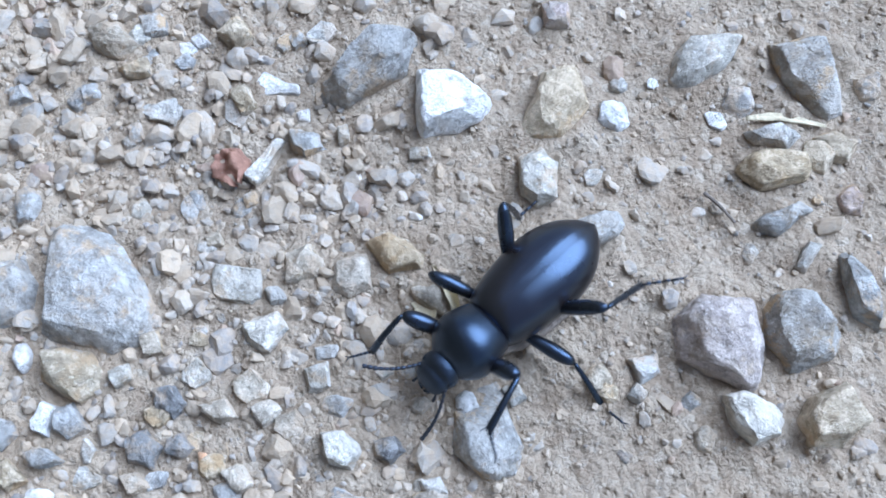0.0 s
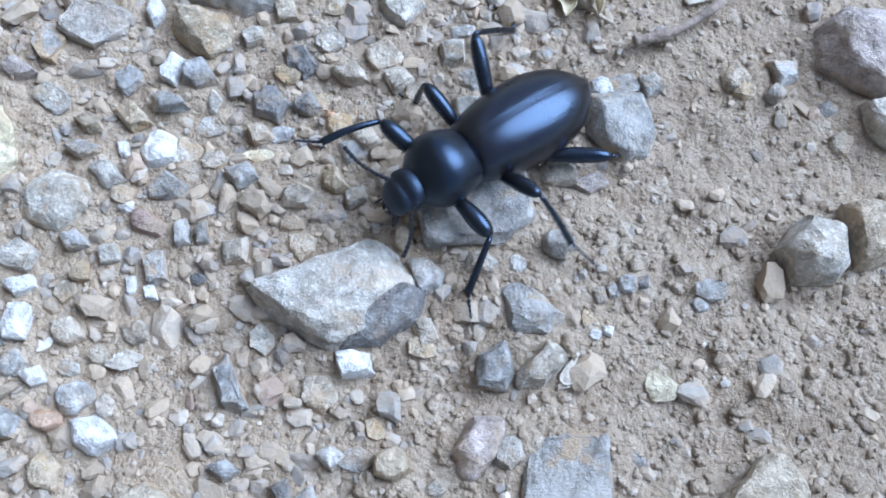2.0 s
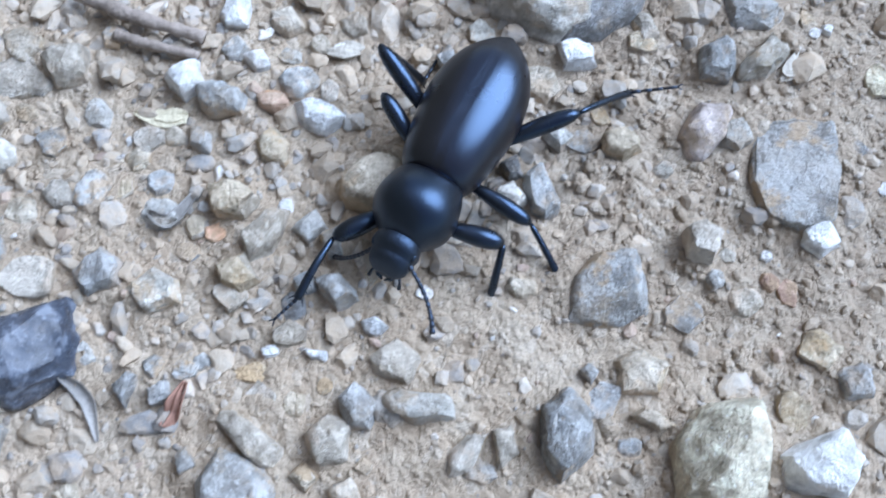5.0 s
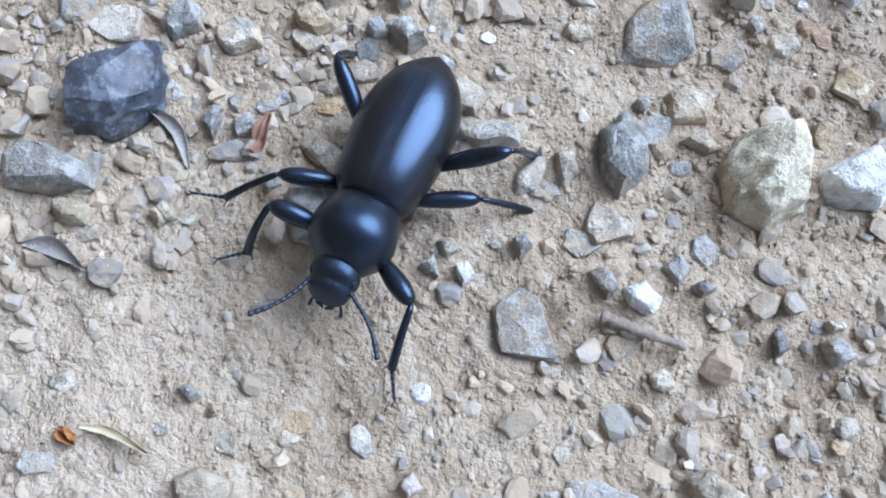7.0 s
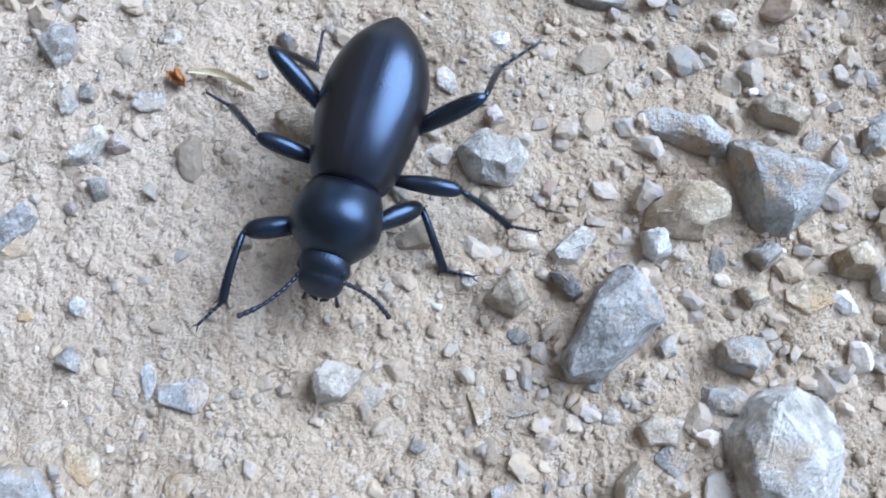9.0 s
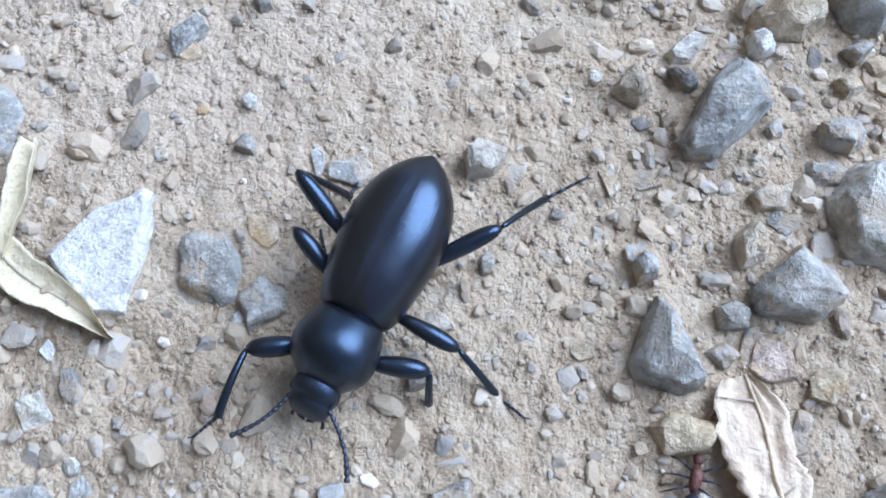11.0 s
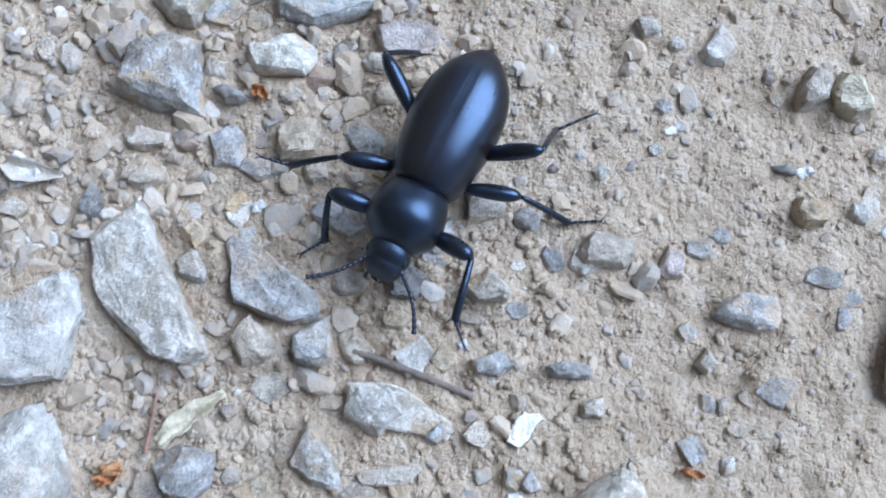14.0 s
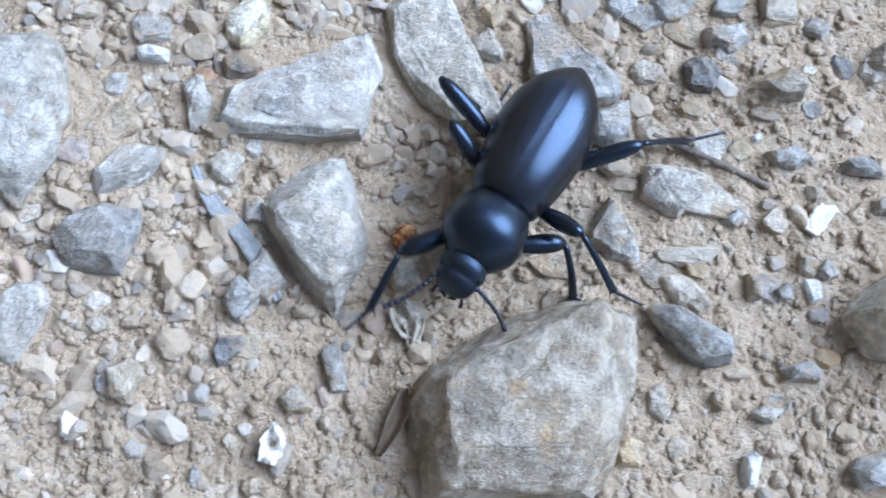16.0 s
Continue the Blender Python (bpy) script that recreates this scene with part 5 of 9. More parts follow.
rubble(D, -55.6, -37.8, 1.5, 1.1, -92)
rubble(T, -61.3, -36.6, 1.7, 1.2, -3)
rubble(T, -56.0, -40.6, 1.6, 1.1, -3)
rubble(P, -64.0, -74.6, 1.2, 1.1, -3)
rubble(P, -57.5, -75.5, 1.5, 1.0, -62)
rubble(P, -85.4, -75.8, 1.5, 1.0, -3)
rubble(G, -74.8, -73.5, 0.7, 0.5, -3)
rubble(T, -63.3, -73.4, 1.5, 1.2, -3)
rubble(T, -69.2, -74.8, 1.2, 1.0, -90)
rubble(T, -63.4, -79.7, 1.0, 0.8, -3)
rubble(T, -59.1, -80.4, 0.7, 0.9, -3)
rubble(G, -28.5, -47.6, 1.7, 1.4, -88)
rubble(G, -25.3, -59.9, 1.9, 1.4, -88)
rubble(G, -36.6, -58.7, 1.8, 1.1, -3)
rubble(G, -15.7, -67.7, 1.1, 0.8, -3)
rubble(G, -14.2, -66.5, 0.9, 0.7, -3)
rubble(T, -18.8, -73.9, 1.0, 0.9, -3)
rubble(P, -14.6, -76.6, 1.2, 1.1, -3)
rubble(T, -15.3, -78.2, 1.0, 0.8, -3)
rubble(G, -9.8, -59.2, 0.9, 0.8, -3)
rubble(T, -30.7, -71.7, 1.2, 1.0, -3)
rubble(P, -40.0, -77.5, 0.9, 0.7, -3)
rubble(G, -17.7, -83.3, 1.9, 1.2, -3)
rubble(G, -26.4, -51.8, 1.1, 0.9, -3)
rubble(G, -34.1, -68.4, 1.5, 0.9, -3)
rubble(T, -88.0, -70.0, 1.1, 1.2, -5)
rubble(T, -83.7, -68.9, 1.4, 1.2, -5)
rubble(P, -93.5, -74.6, 1.7, 1.1, -79)
rubble(P, -90.1, -81.2, 0.7, 0.6, -5)
rubble(T, -97.5, -88.9, 1.5, 1.1, -5)
rubble(W, -91.7, -94.7, 0.9, 0.8, -5)
rubble(G, -85.0, -102.2, 2.0, 0.5, -84)
rubble(G, -81.9, -103.4, 2.7, 1.2, -5)
rubble(T, -77.3, -103.7, 0.7, 0.6, -5)
rubble(T, -75.8, -104.3, 0.6, 0.5, -5)
rubble(T, -66.0, -104.7, 1.1, 1.0, -5)
rubble(P, -63.9, -105.3, 0.7, 0.7, -5)
rubble(T, -90.6, -108.4, 2.0, 1.4, -59)
rubble(B, -82.3, -111.1, 1.4, 1.4, -4)
rubble(G, -62.5, -109.2, 0.7, 0.7, -4)
rubble(G, -61.9, -86.0, 1.5, 1.6, -5)
rubble(T, -96.4, -95.3, 1.0, 0.6, -5)
rubble(W, -52.1, -71.5, 1.1, 1.1, -5)
rubble(G, -24.5, -85.1, 1.9, 1.0, -92)
rubble(D, -35.1, -95.2, 1.6, 0.7, -104)
rubble(T, -38.1, -94.0, 1.0, 0.8, -5)
rubble(T, -28.9, -96.3, 1.2, 1.2, -5)
rubble(M, -43.8, -94.0, 0.9, 0.8, -5)
rubble(T, -27.7, -98.9, 2.6, 1.4, -5)
rubble(D, -53.1, -100.3, 1.0, 0.7, -5)
rubble(P, -57.0, -95.0, 0.7, 0.8, -5)
rubble(T, -39.2, -101.0, 1.4, 0.7, -69)
rubble(G, -46.9, -105.0, 1.2, 1.0, -5)
rubble(G, -36.4, -107.3, 2.1, 1.4, -5)
rubble(T, -43.9, -110.7, 1.6, 0.3, -12)
rubble(G, -41.3, -111.8, 1.8, 1.1, -4)
rubble(G, -55.2, -113.9, 1.6, 1.3, -4)
rubble(P, -57.0, -105.9, 1.9, 0.8, -80)
rubble(G, -53.8, -106.6, 2.1, 0.7, -5)
rubble(P, -45.9, -107.9, 0.9, 0.9, -5)
rubble(T, -26.5, -92.8, 1.5, 1.4, -5)
rubble(T, -51.8, -91.7, 1.5, 1.1, -5)
rubble(G, -108.4, -122.2, 2.2, 1.2, -82)
rubble(G, -124.3, -122.0, 1.7, 1.3, -4)
rubble(W, -129.6, -124.4, 1.5, 0.8, -4)
rubble(W, -110.8, -118.5, 1.1, 0.5, -81)
rubble(G, -120.9, -130.7, 1.7, 1.2, 6)
rubble(G, -126.9, -136.6, 2.2, 1.7, 22)
rubble(T, -123.1, -138.0, 1.7, 1.5, -4)
rubble(P, -108.2, -129.2, 0.9, 0.9, -4)
rubble(G, -107.4, -131.4, 1.2, 1.1, -4)
rubble(T, -110.2, -143.7, 2.0, 1.3, -4)
rubble(T, -127.6, -143.3, 1.4, 1.4, -4)
rubble(G, -119.8, -146.4, 1.4, 1.1, -89)
rubble(T, -109.6, -146.9, 1.4, 1.4, -4)
rubble(D, -123.1, -151.2, 1.2, 0.8, -89)
rubble(G, -123.6, -154.2, 2.2, 1.4, -4)
rubble(P, -117.2, -155.2, 1.4, 1.3, -4)
rubble(G, -104.9, -159.1, 1.6, 1.5, -4)
rubble(G, -116.1, -159.4, 1.9, 1.3, -4)
rubble(T, -125.5, -158.2, 1.7, 1.1, -4)
rubble(T, -109.3, -162.0, 3.0, 1.6, -4)
rubble(G, -123.5, -161.8, 1.9, 1.3, -4)
rubble(G, -95.6, -161.3, 1.6, 1.2, -4)
rubble(W, -92.9, -117.0, 0.8, 0.7, -4)
rubble(G, -97.6, -114.0, 1.8, 2.0, -5)
rubble(G, -90.7, -115.8, 2.7, 2.0, -4)
rubble(G, -81.2, -121.5, 2.4, 1.3, -4)
rubble(T, -75.0, -119.0, 2.1, 0.9, -15)
rubble(T, -61.8, -122.6, 1.2, 1.1, -4)
rubble(G, -46.2, -123.5, 1.9, 0.9, -99)
rubble(M, -44.6, -124.9, 2.1, 2.1, -4)
rubble(D, -44.0, -132.2, 1.7, 1.2, -4)
rubble(T, -40.0, -127.5, 1.8, 1.7, -4)
rubble(G, -58.6, -136.9, 1.2, 1.1, -4)
rubble(G, -55.7, -136.8, 1.1, 1.1, -4)
rubble(T, -52.9, -137.3, 1.7, 1.4, -4)
rubble(M, -53.7, -139.0, 0.7, 0.6, -4)
rubble(G, -55.3, -141.9, 1.7, 0.8, -58)
rubble(T, -49.0, -145.3, 2.0, 1.2, -4)
rubble(P, -55.2, -145.4, 1.3, 0.6, -98)
rubble(D, -69.0, -147.0, 0.9, 0.9, -4)
rubble(T, -68.4, -149.3, 1.0, 0.8, -4)
rubble(G, -53.1, -150.1, 1.6, 1.1, -78)
rubble(D, -58.8, -144.8, 0.8, 0.9, -4)
rubble(P, -78.8, -143.3, 1.0, 0.9, -4)
rubble(G, -76.0, -164.0, 1.1, 1.0, -4)
rubble(G, -78.3, -165.2, 1.6, 0.9, -4)
rubble(P, -82.0, -154.7, 0.7, 0.7, -4)
rubble(G, -79.3, -152.4, 0.6, 0.5, -4)
rubble(G, -57.0, -161.4, 1.3, 0.8, -98)
rubble(T, -60.2, -161.2, 1.9, 1.0, -98)
rubble(G, -58.5, -164.5, 1.6, 0.8, -88)
rubble(T, -54.5, -164.7, 1.6, 1.1, -4)
rubble(D, -46.4, -153.7, 1.6, 1.2, -4)
rubble(G, -44.0, -139.2, 1.1, 1.1, -4)
rubble(P, -143.5, -141.1, 1.9, 1.2, -78)
rubble(P, -146.3, -139.7, 1.6, 0.9, -78)
rubble(P, -125.0, -159.7, 2.1, 1.1, -33)
rubble(T, -127.2, -164.2, 1.7, 0.8, -89)
rubble(T, -109.4, -171.2, 1.7, 1.1, -3)
rubble(P, -107.3, -175.1, 2.9, 1.2, -17)
rubble(T, -122.1, -177.2, 2.2, 1.6, -3)
rubble(T, -104.6, -175.3, 1.6, 1.5, -3)
rubble(T, -136.5, -154.4, 1.2, 0.9, -3)
rubble(T, -140.8, -149.3, 1.2, 1.1, -3)
rubble(G, -80.9, -150.2, 1.0, 0.9, -3)
rubble(T, -85.8, -149.3, 1.0, 0.8, -24)
rubble(W, -80.3, -152.8, 0.7, 0.5, -3)
rubble(G, -89.7, -154.9, 0.7, 0.7, -3)
rubble(W, -67.1, -157.7, 0.8, 0.6, -13)
rubble(P, -61.4, -162.2, 1.4, 1.4, -3)
rubble(T, -58.6, -156.1, 1.4, 1.0, -3)
rubble(G, -66.2, -168.8, 1.9, 1.1, -13)
rubble(G, -78.9, -180.8, 1.3, 1.0, -86)
rubble(G, -72.3, -179.7, 2.2, 1.0, 17)
rubble(G, -64.9, -173.0, 1.4, 0.6, -98)
rubble(G, -63.5, -171.2, 1.2, 0.6, -24)
rubble(P, -80.3, -173.7, 1.0, 0.8, -23)
rubble(D, -93.3, -165.8, 1.7, 1.2, -54)
rubble(P, -96.9, -166.2, 0.8, 0.6, -3)
rubble(W, -148.2, -153.7, 2.2, 1.3, -16)
rubble(T, -148.9, -157.5, 1.7, 0.9, 0)
rubble(P, -152.8, -176.6, 1.4, 1.4, -1)
rubble(P, -130.3, -158.6, 1.5, 0.9, 0)
rubble(B, -134.6, -187.4, 2.7, 1.6, -89)
rubble(P, -137.2, -193.0, 1.9, 1.4, -59)
rubble(T, -152.6, -196.4, 1.6, 1.2, -1)
rubble(T, -126.2, -185.7, 1.1, 1.0, -1)
rubble(T, -123.5, -187.4, 2.2, 1.5, -11)
rubble(T, -135.0, -154.8, 1.8, 1.4, 0)
rubble(T, -135.0, -183.3, 0.8, 0.7, -1)
rubble(T, -159.0, -159.6, 1.7, 1.5, 0)
rubble(G, -104.8, -164.7, 1.8, 1.2, -1)
rubble(G, -101.6, -171.1, 1.7, 0.8, -1)
rubble(G, -97.3, -170.8, 1.2, 1.0, -1)
rubble(T, -101.7, -182.7, 1.4, 1.1, -93)
rubble(T, -113.6, -188.1, 1.9, 1.3, -11)
rubble(G, -102.7, -189.4, 1.5, 1.3, -52)
rubble(G, -80.7, -199.7, 2.6, 2.2, -86)
rubble(T, -82.0, -193.8, 1.4, 1.1, -1)
rubble(D, -74.8, -180.3, 1.3, 0.8, -1)
rubble(G, -102.5, -200.5, 1.6, 1.0, -1)
rubble(T, -76.3, -183.4, 1.1, 0.7, -1)
rubble(P, -166.6, -171.1, 1.6, 1.5, 25)
rubble(T, -163.5, -170.4, 1.1, 0.8, 3)
rubble(R, -158.3, -169.8, 1.4, 1.1, -19)
rubble(M, -169.8, -178.8, 1.8, 1.6, 2)
rubble(T, -166.0, -175.2, 1.9, 1.6, 3)
rubble(G, -168.5, -176.2, 0.7, 0.7, 3)
rubble(P, -173.3, -184.5, 1.3, 1.2, 2)
rubble(T, -166.5, -192.6, 1.5, 1.0, 2)
rubble(T, -166.0, -194.7, 1.0, 0.7, 2)
rubble(G, -164.7, -200.3, 1.2, 1.1, 1)
rubble(D, -154.2, -196.5, 1.5, 1.4, 2)
rubble(G, -156.7, -197.1, 1.0, 0.9, 2)
rubble(P, -152.1, -204.0, 0.8, 0.7, 1)
rubble(G, -156.0, -208.5, 1.4, 0.7, -56)
rubble(T, -153.5, -205.1, 0.7, 0.6, 1)
rubble(T, -113.8, -167.1, 2.0, 1.5, 3)
rubble(G, -113.6, -160.7, 2.4, 1.2, 3)
rubble(P, -90.1, -165.9, 1.8, 1.5, 3)
rubble(G, -98.4, -187.2, 1.3, 1.1, -41)
rubble(T, -109.0, -187.5, 1.7, 1.1, 2)
rubble(T, -97.4, -196.0, 1.5, 1.2, 2)
rubble(T, -112.5, -204.7, 1.3, 1.0, 1)
rubble(T, -110.6, -207.7, 1.3, 1.1, 1)

join_small(300)


# ---- dry leaves, flakes and twigs
def leaf_material(name, colour, dark, sheen=0.75):
    n = Nodes(name)
    v = n.coords()
    blotch, veins = n.noise(v, 220, 5, 0.65), n.noise(v, 1300, 3, 0.6)
    c = n.mix(n.span(blotch, 0.35, 0.68), dark, colour)
    c = n.mix(n.span(veins, 0.5, 0.75, 0, 0.4), c, tuple(min(1, a * 1.25) for a in colour))
    c = n.mix(n.span(n.noise(v, 620, 4, 0.65), 0.54, 0.66, 0, 0.4), c, tuple(a * 0.72 for a in dark))
    n.bump(n.math("ADD", veins, n.noise(v, 500, 3, 0.6)), 0.6, 0.0005)
    return n.finish(c, sheen, 0.3)


LITTER = {
    "russet": (leaf_material("russet_leaf", (0.37, 0.20, 0.14), (0.24, 0.125, 0.09)), "crumpled red-brown dry leaf scrap on the gravel", "leaf"),
    "straw": (leaf_material("straw_leaf", (0.70, 0.62, 0.455), (0.55, 0.47, 0.32)), "curled straw-coloured dry leaf on the soil", "leaf"),
    "pale": (leaf_material("bleached_leaf", (0.55, 0.50, 0.425), (0.45, 0.395, 0.325)), "bleached pale scrap of dry leaf", "leaf"),
    "grey": (leaf_material("grey_leaf", (0.36, 0.33, 0.30), (0.24, 0.22, 0.20)), "weathered grey-brown dry leaf scrap", "leaf"),
    "amber": (leaf_material("amber_leaf", (0.50, 0.23, 0.08), (0.30, 0.12, 0.05)), "small amber-orange leaf scrap on the soil", "leaf"),
    "oak": (leaf_material("lobed_leaf", (0.70, 0.575, 0.455), (0.53, 0.395, 0.285)), "dry light brown lobed leaf lying on gravel", "leaf"),
    "big": (leaf_material("big_leaf", (0.58, 0.475, 0.295), (0.45, 0.355, 0.205)), "large pale tan dry leaf with a folded edge", "leaf"),
    "lichen": (leaf_material("mottled_leaf", (0.68, 0.62, 0.48), (0.36, 0.30, 0.20)), "mottled pale leaf scrap with dark spots", "leaf"),
    "brown": (leaf_material("brown_leaf", (0.27, 0.20, 0.145), (0.16, 0.115, 0.085)), "dark brown curled leaf beside a boulder", "leaf"),
    "chip": (leaf_material("white_chip", (0.80, 0.78, 0.73), (0.66, 0.63, 0.58)), "thin white chip lying on the soil", "chip"),
    "slate": (leaf_material("slate_flake", (0.36, 0.375, 0.38), (0.26, 0.27, 0.28)), "long thin blue-grey stone flake in the soil", "stone"),
    "bark": (leaf_material("dark_twig", (0.22, 0.18, 0.15), (0.13, 0.105, 0.09)), "thin dark brown twig on the ground", "twig"),
    "wood": (leaf_material("grey_twig", (0.40, 0.325, 0.27), (0.20, 0.16, 0.13), 0.92), "weathered grey-brown stick among pebbles", "twig"),
    "stalk": (leaf_material("dry_stalk", (0.52, 0.45, 0.36), (0.38, 0.32, 0.25)), "dry leaf stalk on the soil", "twig"),
    "rib": (leaf_material("leaf_rib", (0.68, 0.55, 0.41), (0.55, 0.42, 0.30)), "bare pale brown leaf stalk on the soil", "twig"),
    "redtwig": (leaf_material("red_twig", (0.34, 0.20, 0.16), (0.24, 0.14, 0.11)), "thin reddish twig on the gravel", "twig"),
}
RUSSET, STRAW, PALELEAF, GREYLEAF, AMBER, OAK, BIGLEAF, LICHEN, BROWNLEAF, WHITECHIP, SLATEFLAKE, BARK, WOOD, STALK, _, REDTWIG = LITTER


def curve_through(points, s):
    """A smooth line through points, s from 0 to 1."""
    u = s * (len(points) - 1)
    k = min(int(u), len(points) - 2)
    u -= k
    p = [np.array(points[max(0, min(len(points) - 1, k + d))], float) for d in (-1, 0, 1, 2)]
    return 0.5 * (2 * p[1] + (p[2] - p[0]) * u + (2 * p[0] - 5 * p[1] + 4 * p[2] - p[3]) * u**2 + (3 * p[1] - p[0] - 3 * p[2] + p[3]) * u**3)


def leaf(kind, form, lift, *line):
    """A dry leaf or scrap along a line of places and widths in millimetres: flat, curled up at the edges, crumpled or lobed."""
    material, label, category = LITTER[kind]
    r = random.Random(f"{line[0]}")
    long = 26 if len(line) > 3 else 16
    across = 12
    thick = 0.5 if kind in ("chip", "slate") else 0.16
    centre = curve_through(line, 0.5)
    off = Vector((r.random() * 9, r.random() * 9, 0))
    grid = []
    for i in range(long + 1):
        s = i / long
        x, y, w = curve_through(line, s)
        a, b = curve_through(line, max(0, s - 0.02)), curve_through(line, min(1, s + 0.02))
        way = (b - a)[:2] / (np.linalg.norm((b - a)[:2]) + 1e-9)
        w = max(0.15, w)
        row = []
        for k in range(across + 1):
            q = 2 * k / across - 1
            ragged = 1 + 0.22 * noise.noise(Vector((s * 9, math.copysign(4, q), 0)) + off)
            if form == "lobes":
                ragged *= 0.72 + 0.38 * abs(math.sin(s * math.pi * 3.5 + (q > 0) * 0.7))
            h = q * w / 2 * ragged
            z = 0.15 * lift
            if form == "curl":
                z += lift * (0.25 + 0.65 * q * q) * (0.6 + 0.4 * math.sin(3 * s + off.x))
            elif form == "lobes":
                z += lift * (0.3 + 0.25 * abs(q) + 0.3 * noise.noise(Vector((s * 4, q * 1.5, 2)) + off))
            elif form == "crumple":
                z += lift * (0.5 + 0.9 * noise.noise(Vector((s * 3.2, q * 1.6, 1)) + off))
            else:
                z += lift * (0.35 + 0.18 * noise.noise(Vector((s * 2, q, 3)) + off))
            row.append((x - way[1] * h, y + way[0] * h, z))
        grid.append(row)
    bm = bmesh.new()
    for up in (0, 1):
        rows = [[bm.verts.new(((px - centre[0]) * MM, (py - centre[1]) * MM, (pz - up * thick) * MM)) for px, py, pz in row] for row in grid]
        if up == 0:
            top = rows
        for a, b in zip(rows, rows[1:]):
            for k in range(across):
                quad = (a[k], a[k + 1], b[k + 1], b[k])
                bm.faces.new(quad if up else quad[::-1])
    for k in range(across):
        for a, b in ((top[0], rows[0]), (top[-1], rows[-1])):
            bm.faces.new((a[k], a[k + 1], b[k + 1], b[k]))
    for i in range(long):
        for k in (0, across):
            bm.faces.new((top[i][k], top[i + 1][k], rows[i + 1][k], rows[i][k]))
    bmesh.ops.recalc_face_normals(bm, faces=bm.faces)
    ob = part("stone_flake" if kind == "slate" else "chip" if kind == "chip" else "dry_leaf", bm, material)
    ob.location = (centre[0] * MM, centre[1] * MM, float(ground_height(np.array(centre[0] * MM), np.array(centre[1] * MM))))
    if len(line) > 3 and kind != "slate":
        rib = []
        for i in range(13):
            s = i / 12
            p = curve_through(line, s)
            z = 0.15 * lift + (lift * 0.25 * (0.6 + 0.4 * math.sin(3 * s + off.x)) if form == "curl" else 0.35 * lift)
            rib.append((p[0] - centre[0], p[1] - centre[1], z + 0.04))
        part("midrib", tube(rib, [0.22 - 0.01 * i for i in range(13)], 8), LITTER["stalk"][0], ob, "thin raised midrib")
    return tagged(ob, label, category)


def twig(kind, thick, *line):
    """A thin stick lying on the ground, knobbly and slightly bent."""
    material, label, category = LITTER[kind]
    r = random.Random(f"{line[0]}")
    centre = curve_through(line, 0.5)
    steps, pts, radii = 22, [], []
    for i in range(steps + 1):
        x, y = curve_through(line, i / steps)
        pts.append((x - centre[0], y - centre[1], thick * 1.6 + 0.5 + r.uniform(-0.05, 0.05)))
        radii.append(thick * (1.08 - 0.3 * i / steps) * r.uniform(0.8, 1.18))
    ob = part("twig", tube(pts, radii, 10), material)
    ob.location = (centre[0] * MM, centre[1] * MM, float(ground_height(np.array(centre[0] * MM), np.array(centre[1] * MM))))
    return tagged(ob, label, category)


